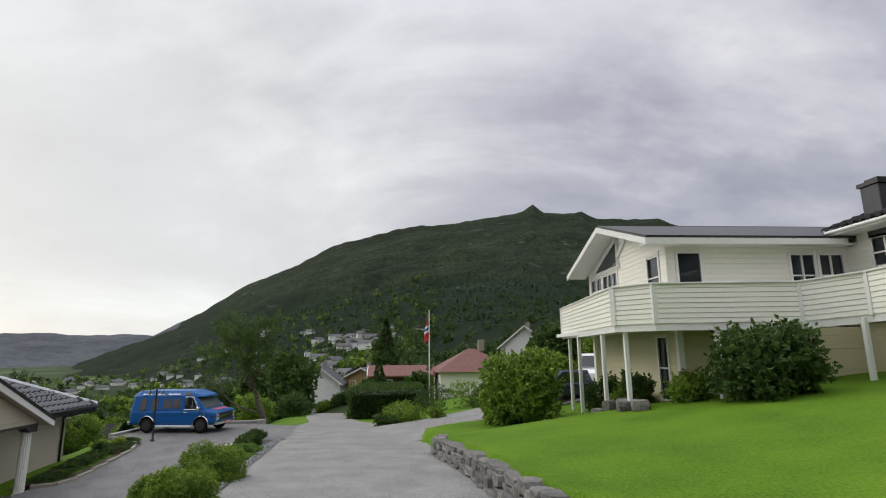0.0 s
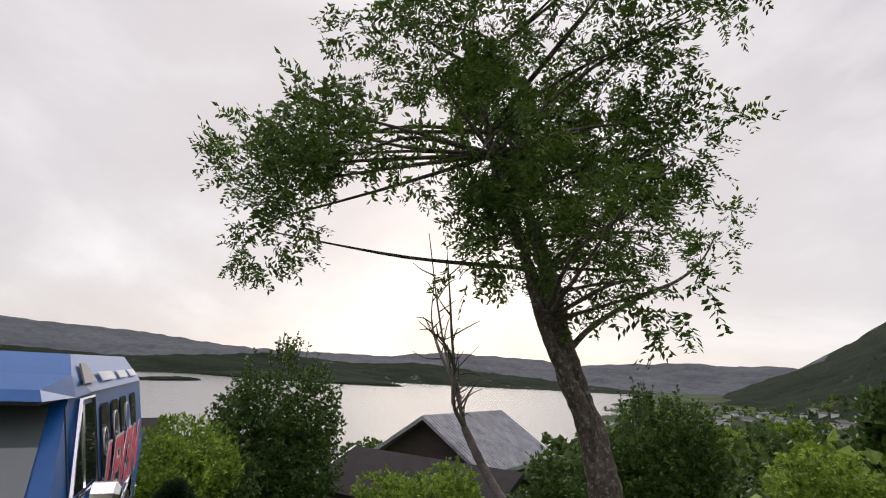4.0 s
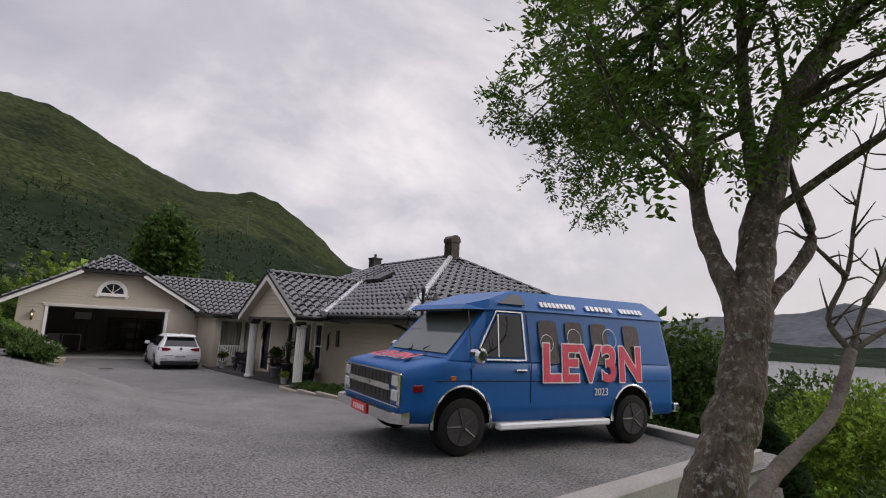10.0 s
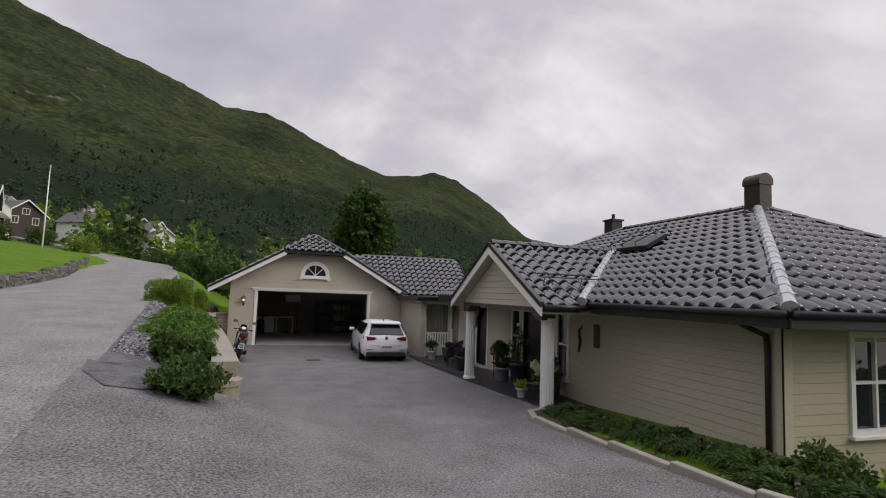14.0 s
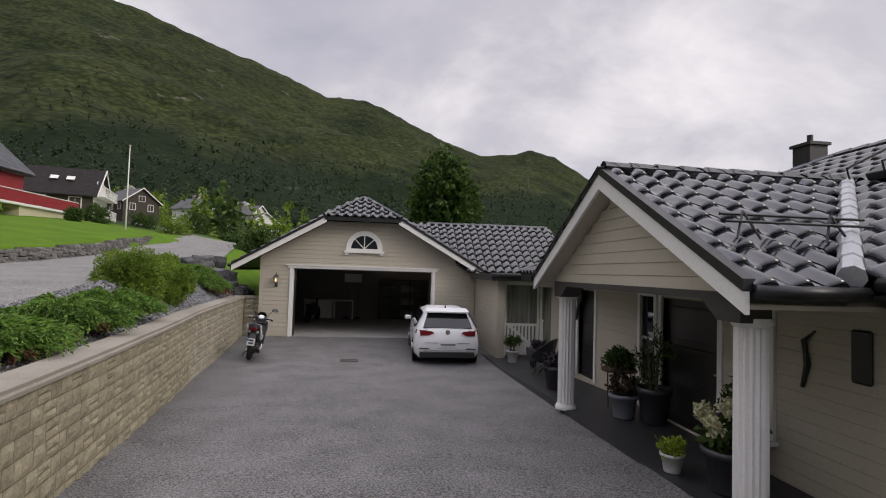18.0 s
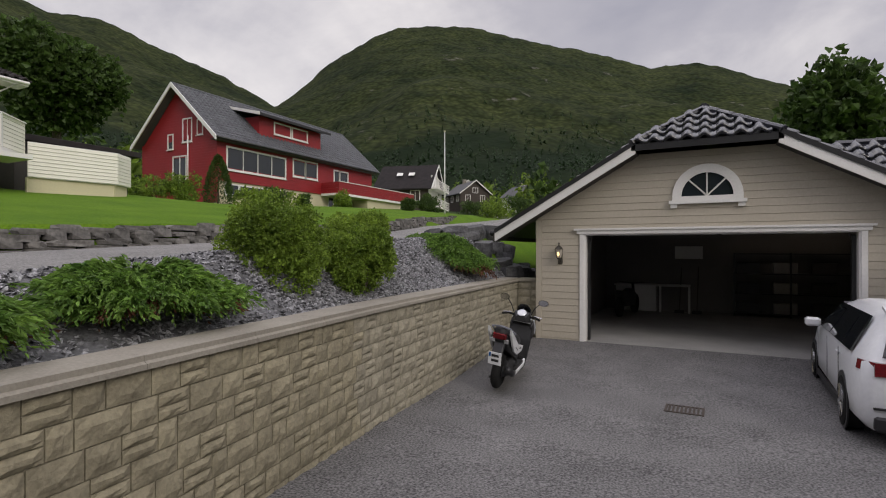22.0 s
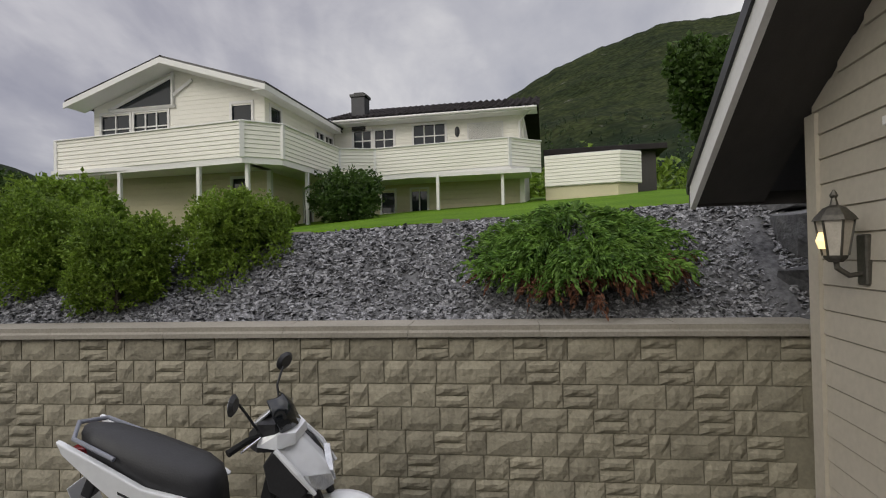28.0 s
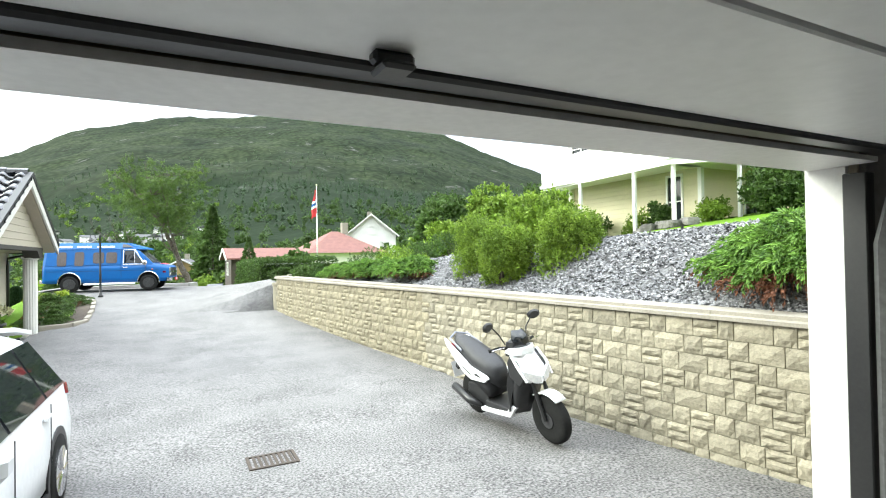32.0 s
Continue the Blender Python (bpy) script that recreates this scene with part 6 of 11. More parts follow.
loft(bm, [[(0.22, 0.93, 1.16), (0.22, -0.93, 1.16), (-0.45, -0.80, 1.84), (-0.45, 0.80, 1.84)],
          [(-0.30, 0.962, 1.16), (-0.30, -0.962, 1.16), (-0.62, -0.835, 1.86), (-0.62, 0.835, 1.86)],
          [(-4.10, 0.962, 1.16), (-4.10, -0.962, 1.16), (-4.04, -0.835, 1.86), (-4.04, 0.835, 1.86)],
          [(-4.22, 0.90, 1.16), (-4.22, -0.90, 1.16), (-4.16, -0.78, 1.84), (-4.16, 0.78, 1.84)]])
part("cabin", bm, VANBLUE, VAN)
bm = bmesh.new()
loft(bm, [[(-0.08, 0.74, 1.83), (-0.08, -0.74, 1.83), (-0.16, -0.70, 1.90), (-0.16, 0.70, 1.90)],
          [(-0.46, 0.84, 1.84), (-0.46, -0.84, 1.84), (-0.52, -0.78, 1.99), (-0.52, 0.78, 1.99)],
          [(-0.9, 0.86, 1.86), (-0.9, -0.86, 1.86), (-1.0, -0.66, 2.14), (-1.0, 0.66, 2.14)],
          [(-3.9, 0.86, 1.86), (-3.9, -0.86, 1.86), (-3.85, -0.66, 2.14), (-3.85, 0.66, 2.14)],
          [(-4.2, 0.82, 1.86), (-4.2, -0.82, 1.86), (-4.1, -0.68, 2.04), (-4.1, 0.68, 2.04)]])
part("high_roof", bm, VANBLUE, VAN, "blue raised fibreglass roof")
bm = bmesh.new(); panel(bm, [(-0.10, 0.72, 1.815), (-0.10, -0.72, 1.815), (-0.46, -0.80, 1.845), (-0.46, 0.80, 1.845)], 0.01); part("sun_visor", bm, BLACKPLASTIC, VAN, "dark sun visor")
def lean(x, y, z):
    return (x, y, z)
# paler than car_glass: sky reflection and the pale dash, put into the tint
bm = bmesh.new(); panel(bm, [(0.165, 0.80, 1.235), (0.165, -0.80, 1.235), (-0.405, -0.72, 1.80), (-0.405, 0.72, 1.80)], 0.008); part("windscreen", bm, glassy("van_screen", (0.10, 0.115, 0.115), 0.05), VAN)
bm = bmesh.new(); panel(bm, [(-4.215, 0.7, 1.3), (-4.215, -0.7, 1.3), (-4.165, -0.64, 1.75), (-4.165, 0.64, 1.75)], 0.008); part("rear_window", bm, SCREEN, VAN)
CURT = mat("curtained_glass", (0.09, 0.07, 0.068), (0.035, 0.03, 0.03), 0.06, scale=14, fine=60, bump=0.02, stretch=(3, 3, 0.2))


def side_quad(sgn, x0, x1, z0, z1, off=0.012, slant=0.0):
    def yy_(z):
        return sgn * (0.962 - (z - 1.16) * 0.181 + off)
    return [(x0, yy_(z0), z0), (x1, yy_(z0), z0), (x1 + slant, yy_(z1), z1), (x0 + slant, yy_(z1), z1)]


for sgn in (-1, 1):
    bm = bmesh.new(); panel(bm, [side_quad(sgn, -0.22, -1.0, 1.22, 1.78)[i] if i != 3 else side_quad(sgn, -0.62, -1.0, 1.22, 1.78)[3] for i in range(4)], 0.006)
    sw = part("side_window", bm, SCREEN, VAN)
    q = side_quad(sgn, -0.17, -1.04, 1.18, 1.82, 0.008); q3 = side_quad(sgn, -0.58, -1.04, 1.18, 1.82, 0.008)[3]
    bm = bmesh.new()
    tube(bm, [q[0], q3], [0.016, 0.016], 6); tube(bm, [q3, q[2]], [0.016, 0.016], 6); tube(bm, [q[2], q[1]], [0.014, 0.014], 6); tube(bm, [q[1], q[0]], [0.014, 0.014], 6)
    part("chrome_trim", bm, CHROME, sw)
    bm = bmesh.new(); a_, b_ = side_quad(sgn, -0.56, -0.62, 1.22, 1.78, 0.016)[0], side_quad(sgn, -0.60, -0.66, 1.22, 1.78, 0.016)[3]; tube(bm, [a_, b_], [0.014, 0.014], 5); part("quarter_bar", bm, CHROME, sw)
    xs_ = (-1.32, -1.84, -2.36, -3.08) if sgn > 0 else (-1.30, -1.82, -2.62, -3.30)
    for i, x in enumerate(xs_):
        wz = (1.14, 1.74) if (sgn > 0 or i > 1) else (1.24, 1.72)
        ww_ = 0.36 if sgn > 0 or i > 1 else 0.44
        q = side_quad(sgn, x, x - ww_, *wz, 0.011)
        c = [Vector(p) for p in q]
        ctr = sum(c, Vector()) / 4
        ring = []
        for k in range(4):
            p, nx, pv = c[k], c[(k + 1) % 4], c[k - 1]
            ring += [tuple(p.lerp(pv, 0.20)), tuple(p.lerp(ctr, 0.08)), tuple(p.lerp(nx, 0.20))]
        bm = bmesh.new(); panel(bm, ring, 0.006); part("van_window", bm, CURT, VAN, "tinted window with curtains")
    # door outline, handles, stripes and flares
    for x in (-0.12, -1.13):
        bm = bmesh.new(); tube(bm, [(x, sgn * 0.977, 0.62), (x, sgn * 0.978, 1.14), side_quad(sgn, x, x, 1.2, 1.8, 0.004)[3]], [0.006] * 3, 4); part("door_seam", bm, BLACKTRIM, VAN)
    part("side_moulding", BM((-4.05, 0.42, sgn * 0.978 - 0.004, sgn * 0.978 + 0.004, 0.905, 0.915)), BLACKTRIM, VAN)
    part("door_handle", BM((-1.05, -0.86, sgn * 0.985 - 0.018, sgn * 0.985 + 0.018, 1.03, 1.06), bev=0.008), CHROME, VAN, "chrome door handle")
    part("running_board", BM((-2.62, -0.55, sgn * 1.0 - 0.06, sgn * 1.0 + 0.06, 0.30, 0.385), bev=0.02), PAINTWHITE, VAN, "white running board")
    bm = bmesh.new(); lathe(bm, [(0.06, -0.09), (0.10, -0.06), (0.10, 0.06), (0.06, 0.09)], 14, pose(-0.10, sgn * 1.14, 1.24, 90, 0, 0) @ pose(0, 0, 0, 0, 0, 0)); mr_ = part("mirror", bm, CHROME, VAN, "round-edged chrome door mirror")
    bm = bmesh.new(); tube(bm, [(-0.10, sgn * 0.97, 1.06), (-0.10, sgn * 1.08, 1.12), (-0.10, sgn * 1.13, 1.2)], [0.016] * 3, 6); part("bracket", bm, CHROME, mr_)
    for ax in (0.0, -3.18):
        # flat black half disc paints the dark of the wheel well onto the side
        bm = bmesh.new(); disc(bm, ax, sgn * 0.974, 0.40, 0.43, 0.008, radians(-10), radians(190)); part("wheel_arch", bm, mat("arch_shade_black", (0.006, 0.006, 0.006), (0.004, 0.004, 0.004), 1.0, scale=8, fine=50, spec=0.0), VAN)
        bm = bmesh.new(); tube(bm, [(ax + 0.45 * math.cos(radians(a)), sgn * 0.982, 0.40 + 0.45 * math.sin(radians(a))) for a in range(-8, 189, 14)], [0.022] * 15, 6); part("arch_trim", bm, CHROME, VAN, "chrome wheel arch trim")
        wheel(VAN, ax, sgn * 0.88, 0.36, 0.36, 0.22, mat("dark_steel", (0.05, 0.05, 0.052), (0.025, 0.025, 0.026), 0.5, 0.2, scale=8, fine=50), sgn, 5)
    # front lights
    for z in (0.66, 0.83):
        part("headlight", BM((0.885, 0.915, sgn * 0.80 - 0.085, sgn * 0.80 + 0.085, z, z + 0.13), bev=0.01), LIGHTLENS, VAN, "square headlight")
    part("headlight_bezel", BM((0.86, 0.90, sgn * 0.80 - 0.115, sgn * 0.80 + 0.115, 0.61, 0.99), bev=0.01), CHROME, VAN)
    part("marker_light", BM((0.60, 0.74, sgn * 0.975 - 0.012, sgn * 0.975 + 0.012, 0.78, 0.86), bev=0.006), REDLENS, VAN)
    part("marker_light", BM((0.12, 0.20, sgn * 0.98 - 0.012, sgn * 0.98 + 0.012, 0.92, 0.97), bev=0.006), ORANGELENS, VAN)
    part("tail_light", BM((-4.24, -4.20, sgn * 0.86 - 0.06, sgn * 0.86 + 0.06, 0.7, 1.15), bev=0.008), REDLENS, VAN)
    bm = bmesh.new(); tube(bm, [(0.24, sgn * 0.40, 1.19), (0.16, sgn * 0.16, 1.26), (0.02, sgn * 0.05 + 0.30 * sgn, 1.37)], [0.008] * 3, 5); part("wiper", bm, BLACKPLASTIC, VAN)
    # roof windows and the name boards, which stay unlettered
    bm = bmesh.new(); panel(bm, [(-0.62, sgn * 0.845, 1.93), (-1.10, sgn * 0.845, 1.93), (-1.10, sgn * 0.745, 2.07), (-0.92, sgn * 0.745, 2.07)], 0.006); part("roof_window", bm, SCREEN, VAN)
    for x, L_ in ((-1.75, 0.72), (-2.62, 0.60), (-3.35, 0.55)):
        n = 9 if L_ > 0.7 else 6
        for k in range(n):
            u = x + (k / n - 0.5) * L_
            bm = bmesh.new(); panel(bm, [(u, sgn * 0.842, 1.93), (u + L_ / n * 0.7, sgn * 0.842, 1.93), (u + L_ / n * 0.7, sgn * 0.79, 2.0), (u, sgn * 0.79, 2.0)], 0.004); part("paint_bar", bm, PAINTWHITE, VAN)
# grille, bumpers, plate
part("grille", BM((0.88, 0.906, -0.68, 0.68, 0.62, 0.97)), BLACKPLASTIC, VAN, "black grille with a chrome bar")
part("grille_bar", BM((0.90, 0.925, -0.68, 0.68, 0.77, 0.84), (0.90, 0.92, -0.92, 0.92, 0.985, 1.005), (0.90, 0.92, -0.92, 0.92, 0.595, 0.61)), CHROME, VAN)
for i in range(11):
    part("grille_fin", BM((0.895, 0.912, -0.62 + i * 0.124 - 0.004, -0.62 + i * 0.124 + 0.004, 0.63, 0.96)), BLACKPLASTIC, VAN)
bm = bmesh.new(); panel(bm, [(0.932, -0.10, 0.795), (0.932, -0.04, 0.825), (0.932, 0.10, 0.82), (0.932, 0.04, 0.785)], 0.004); part("badge", bm, CHROME, VAN)
bm = bmesh.new(); loft(bm, [[(0.90 + d, y, 0.40), (1.02 + d, y, 0.42), (1.02 + d, y, 0.54), (0.90 + d, y, 0.56)] for y, d in ((-1.0, -0.12), (-0.9, -0.02), (0, 0.0), (0.9, -0.02), (1.0, -0.12))]); part("front_bumper", bm, CHROME, VAN, "chrome front bumper")
part("rear_bumper", BM((-4.34, -4.22, -0.98, 0.98, 0.42, 0.56), bev=0.02), CHROME, VAN, "chrome rear bumper")
part("number_plate", BM((1.02, 1.035, -0.26, 0.26, 0.42, 0.54)), mat("red_plate", (0.62, 0.02, 0.03), (0.55, 0.02, 0.025), 0.4, scale=5, fine=30, bump=0), VAN, "red number plate")
for k in range(6):
    part("plate_bar", BM((1.035, 1.039, -0.18 + k * 0.065, -0.18 + k * 0.065 + 0.035, 0.445, 0.515)), PAINTWHITE, VAN)
for i in range(16):
    part("cowl_slot", BM((0.24, 0.27, -0.75 + i * 0.1, -0.68 + i * 0.1, 1.178, 1.186)), BLACKPLASTIC, VAN)
OUTL = PAINTWHITE
for off, m_, bd in ((0.010, OUTL, 0.040), (0.013, PINK, 0.022)):
    lettering("lettering", "LEV3N", 0.70, m_, VAN, pose(-2.36, 0.985 + off - 0.006, 1.13, 87, 0, 180), 1.06, bd)
lettering("lettering", "2023", 0.15, OUTL, VAN, pose(-2.5, 0.987, 0.75, 90, 0, 180))
lettering("lettering", "LEV3N", 0.38, OUTL, VAN, pose(0.54, 0, 1.166, 0, 0, 90) @ pose(0, 0, 0, 11.3, 0, 0), 1.0, 0.02)
lettering("lettering", "LEV3N", 0.38, PINK, VAN, pose(0.54, 0, 1.172, 0, 0, 90) @ pose(0, 0, 0, 11.3, 0, 0), 1.0, 0.008)
# chalk figures drawn over the side windows become plain outlines
for cx, cz, r in ((-1.45, 1.42, 0.12), (-2.0, 1.5, 0.14), (-2.75, 1.52, 0.15)):
    bm = bmesh.new(); tube(bm, [(cx + r * math.cos(t), 0.985 - (cz + r * math.sin(t) - 1.16) * 0.181, cz + r * math.sin(t)) for t in [k * math.tau / 14 for k in range(15)]], [0.0055] * 15, 4, False)
    tube(bm, [(cx, 0.985 - (cz - r - 1.16) * 0.181, cz - r), (cx + 0.05, 0.985, cz - r - 0.2)], [0.008] * 2, 4)
    part("chalk_line", bm, PAINTWHITE, VAN)


# the white hatchback: x forward, y left, rear bumper near x = 0
# a short wheelbase: the body is drawn together along its length, the wheels stay round
SHORT, LOW, MIDX = 0.87, 0.92, -1.6
VAN.matrix_world = VAN.matrix_world @ Matrix.Translation((MIDX, 0, 0)) @ Matrix.Diagonal((SHORT, 1, LOW, 1)) @ Matrix.Translation((-MIDX, 0, 0))
for ob in VAN.children:
    if ob.name.split(".")[0] == "wheel":
        ob.scale.x = LOW / SHORT


def hatchback():
    car = thing("hatchback_car", "white hatchback car parked with its tail to the street", "car", at=pose(2.40, -4.62, lerp_table(-4.3, DRIVE_Z) + 0.022, 0, 0, 88.5))
    def ring(x, w, zb, zs, zr, wr, ws=None):
        ws = ws or w
        half = [(w * 0.86, zb), (w * 0.98, zb + 0.12), (w, zb + 0.34), (ws, zs), (wr + 0.03, zr - 0.06), (wr * 0.8, zr)]
        return [(x, y, z) for y, z in half] + [(x, -y, z) for y, z in half[::-1]]
    bm = bmesh.new()
    loft(bm, [ring(0.02, 0.76, 0.30, 0.86, 0.93, 0.60, 0.72), ring(0.10, 0.85, 0.20, 0.90, 0.99, 0.66, 0.80), ring(0.30, 0.885, 0.18, 0.93, 1.22, 0.60, 0.83), ring(0.55, 0.895, 0.18, 0.94, 1.43, 0.55, 0.86), ring(0.95, 0.895, 0.18, 0.94, 1.475, 0.56, 0.87),
              ring(1.9, 0.895, 0.18, 0.94, 1.485, 0.57, 0.87), ring(2.55, 0.895, 0.18, 0.93, 1.42, 0.56, 0.87), ring(3.25, 0.89, 0.18, 0.92, 1.02, 0.66, 0.86), ring(3.75, 0.87, 0.19, 0.84, 0.93, 0.64, 0.82), ring(4.12, 0.80, 0.22, 0.72, 0.80, 0.55, 0.74), ring(4.25, 0.66, 0.30, 0.60, 0.66, 0.45, 0.60)])
    body = smooth(part("body", bm, PAINTWHITE, car))
    bm = bmesh.new(); panel(bm, [(0.085, 0.66, 0.99), (0.085, -0.66, 0.99), (0.40, -0.53, 1.36), (0.40, 0.53, 1.36)], 0.02); part("rear_window", bm, SCREEN, car)
    bm = bmesh.new(); panel(bm, [(0.22, 0.58, 1.40), (0.22, -0.58, 1.40), (0.62, -0.56, 1.475), (0.62, 0.56, 1.475)], 0.018); part("spoiler", bm, PAINTWHITE, car)
    bm = bmesh.new(); panel(bm, [(2.62, 0.62, 1.36), (2.62, -0.62, 1.36), (3.25, -0.72, 1.0), (3.25, 0.72, 1.0)], 0.02); part("windscreen", bm, SCREEN, car)
    for sgn in (-1, 1):
        def sy(z):
            return sgn * (0.875 - (z - 0.94) * 0.56 + 0.008)
        for x0, x1, xa, xb in ((0.52, 1.10, 0.66, 1.08), (1.15, 2.02, 1.13, 1.95), (2.07, 2.98, 2.0, 2.50)):
            bm = bmesh.new(); panel(bm, [(x0, sy(0.97), 0.97), (x1, sy(0.97), 0.97), (xb, sy(1.37), 1.37), (xa, sy(1.37), 1.37)], 0.008); part("side_window", bm, SCREEN, car)
        part("door_handle", BM((1.12, 1.28, sgn * 0.895 - 0.015, sgn * 0.895 + 0.015, 0.83, 0.86), bev=0.006), PAINTWHITE, car)
        part("sill", BM((0.95, 3.1, sgn * 0.885 - 0.012, sgn * 0.885 + 0.012, 0.18, 0.27)), BLACKPLASTIC, car)
        for x in (1.12, 2.05, 2.98):
            part("door_seam", BM((x - 0.004, x + 0.004, sgn * 0.899 - 0.003, sgn * 0.899 + 0.003, 0.28, 0.93)), BLACKTRIM, car)
        m = part("mirror", BM((2.78, 2.93, sgn * 0.98 - 0.10, sgn * 0.98 + 0.10, 0.96, 1.09), bev=0.03), PAINTWHITE, car)
        bm = bmesh.new(); loft(bm, [[(0.02, sgn * 0.72, 0.80), (0.02, sgn * 0.72, 0.93), (0.04, sgn * 0.5, 0.92), (0.03, sgn * 0.5, 0.82)], [(0.26, sgn * 0.862, 0.83), (0.26, sgn * 0.845, 0.93), (0.34, sgn * 0.83, 0.93), (0.34, sgn * 0.83, 0.83)]]); part("tail_light", bm, REDLENS, car, "red tail light")
        bm = bmesh.new(); prism(bm, [(sgn * 0.36, 0.86), (sgn * 0.50, 0.80), (sgn * 0.74, 0.79), (sgn * 0.74, 0.92), (sgn * 0.44, 0.91)], "x", 0.0, 0.04); part("tail_light_inner", bm, REDLENS, car)
        part("reflector", BM((-0.01, 0.04, sgn * 0.62 - 0.13, sgn * 0.62 + 0.13, 0.44, 0.462)), BLACKPLASTIC, car)
        for ax in (0.86, 3.49):
            # black disc on the flank stands in for the shaded wheel well
            bm = bmesh.new(); disc(bm, ax, sgn * 0.889, 0.32, 0.355, 0.008); part("wheel_arch", bm, BLACKPLASTIC, car)
            wheel(car, ax, sgn * 0.80, 0.315, 0.315, 0.205, CHROME, sgn, 10)
    part("lower_bumper", BM((-0.005, 0.10, -0.74, 0.74, 0.20, 0.37), bev=0.03), BLACKPLASTIC, car, "black lower bumper")
    part("chrome_strip", BM((-0.012, 0.0, -0.64, 0.64, 0.395, 0.41)), CHROME, car)
    part("tailgate_seam", BM((0.0, 0.012, -0.6, 0.6, 0.595, 0.603)), BLACKTRIM, car)
    part("number_plate", BM((-0.022, -0.005, -0.26, 0.26, 0.50, 0.61)), PAINTWHITE, car, "white number plate")
    for k in range(7):
        part("plate_bar", BM((-0.026, -0.022, -0.20 + k * 0.058, -0.20 + k * 0.058 + 0.036, 0.525, 0.585)), BLACKPLASTIC, car)
    bm = bmesh.new(); lathe(bm, [(0.06, -0.01), (0.065, 0.0), (0.05, 0.01)], 20, pose(0.02, 0, 0.88, 0, 90)); part("badge", bm, CHROME, car)
    bm = bmesh.new(); loft(bm, [[(0.78, 0.02, 1.48), (0.78, -0.02, 1.48), (0.95, -0.02, 1.48), (0.95, 0.02, 1.48)], [(0.78, 0.006, 1.55), (0.78, -0.006, 1.55), (0.84, -0.006, 1.55), (0.84, 0.006, 1.55)]]); part("aerial_fin", bm, BLACKPLASTIC, car)
    return car


hatchback()

# ---- plants ----
from mathutils.bvhtree import BVHTree


def mesh_np(name, vs, fs, material):
    me = bpy.data.meshes.new(name)
    me.from_pydata(vs, [], fs)
    me.materials.append(material)
    return me


def unit(a):
    return a / np.maximum(np.linalg.norm(a, axis=1, keepdims=True), 1e-6)


def leaf_quads(pos, along, side, ln, wd):
    """Pointed leaves: one diamond each, folded a little."""
    a = along * ln[:, None]
    b = side * wd[:, None]
    nrm = np.cross(along, side) * (wd * 0.5)[:, None]
    v = np.stack([pos, pos + a * 0.45 + b + nrm, pos + a, pos + a * 0.45 - b + nrm], 1).reshape(-1, 3)
    n = len(pos)
    f = (np.arange(n) * 4)[:, None] + np.arange(4)
    return v.tolist(), f.tolist()


def cloud(lumps, n, size, seed, shell=0.5, upward=0.35, slim=0.32):
    """Leaves in short sprays over lumpy ellipsoids (x, y, z, rx, ry, rz), thickest near the skin."""
    g = np.random.default_rng(seed)
    L = np.array(lumps, float)
    w = (L[:, 3] * L[:, 5]); w /= w.sum()
    per = 7
    m = max(1, n // per)
    k = g.choice(len(L), m, p=w)
    d = unit(g.normal(size=(m, 3)))
    rad = shell + (1 - shell) * g.random(m) ** 0.5 + 0.10 * (g.random(m) < 0.12)
    tip = L[k, :3] + d * L[k, 3:] * rad[:, None]
    axis = unit(d * 0.9 + g.normal(size=(m, 3)) * 0.45 + np.array([0, 0, upward]))
    pos, along = [], []
    for q in range(per):
        back = (q / per) * size * 1.9
        pos.append(tip - axis * back + g.normal(size=(m, 3)) * size * 0.22)
        along.append(unit(axis * 0.75 + g.normal(size=(m, 3)) * 0.62))
    pos, along = np.concatenate(pos), np.concatenate(along)
    side = unit(np.cross(along, g.normal(size=(len(pos), 3))))
    ln = size * g.uniform(0.6, 1.35, len(pos))
    return leaf_quads(pos, along, side, ln, ln * slim)


def shoots(t, x, y, rx, ry, z0, count, length, size, material, seed):
    """Long leafy shoots that stand out of the top of a bush."""
    g = random.Random(seed)
    P, A = [], []
    for i in range(count):
        a, k = g.uniform(0, 6.28), g.uniform(0.1, 0.85)
        p = Vector((x + rx * k * math.cos(a), y + ry * k * math.sin(a), z0 * (1.0 - 0.30 * k * k)))
        dv = Vector((math.cos(a) * 0.35 * k + g.uniform(-.15, .15), math.sin(a) * 0.35 * k + g.uniform(-.15, .15), 1.0)).normalized() * length * g.uniform(0.5, 1.1)
        bm = bmesh.new(); tube(bm, [p - dv * 0.4, p + dv * 0.4, p + dv], [0.012, 0.008, 0.003], 5); part("shoot", bm, BARK, t)
        for q in range(16):
            c = q / 16 * 1.3 - 0.3
            P.append(p + dv * c)
            A.append(Vector((g.uniform(-1, 1), g.uniform(-1, 1), g.uniform(0.1, 0.9))).normalized())
    P, A = np.array([tuple(v) for v in P]), np.array([tuple(v) for v in A])
    gn = np.random.default_rng(seed)
    ln = size * gn.uniform(0.6, 1.3, len(P))
    v, f = leaf_quads(P, A, unit(np.cross(A, gn.normal(size=A.shape))), ln, ln * 0.36)
    c = new("shoot_leaves", mesh_np("shoot_leaves", v, f, material)); c.parent = t


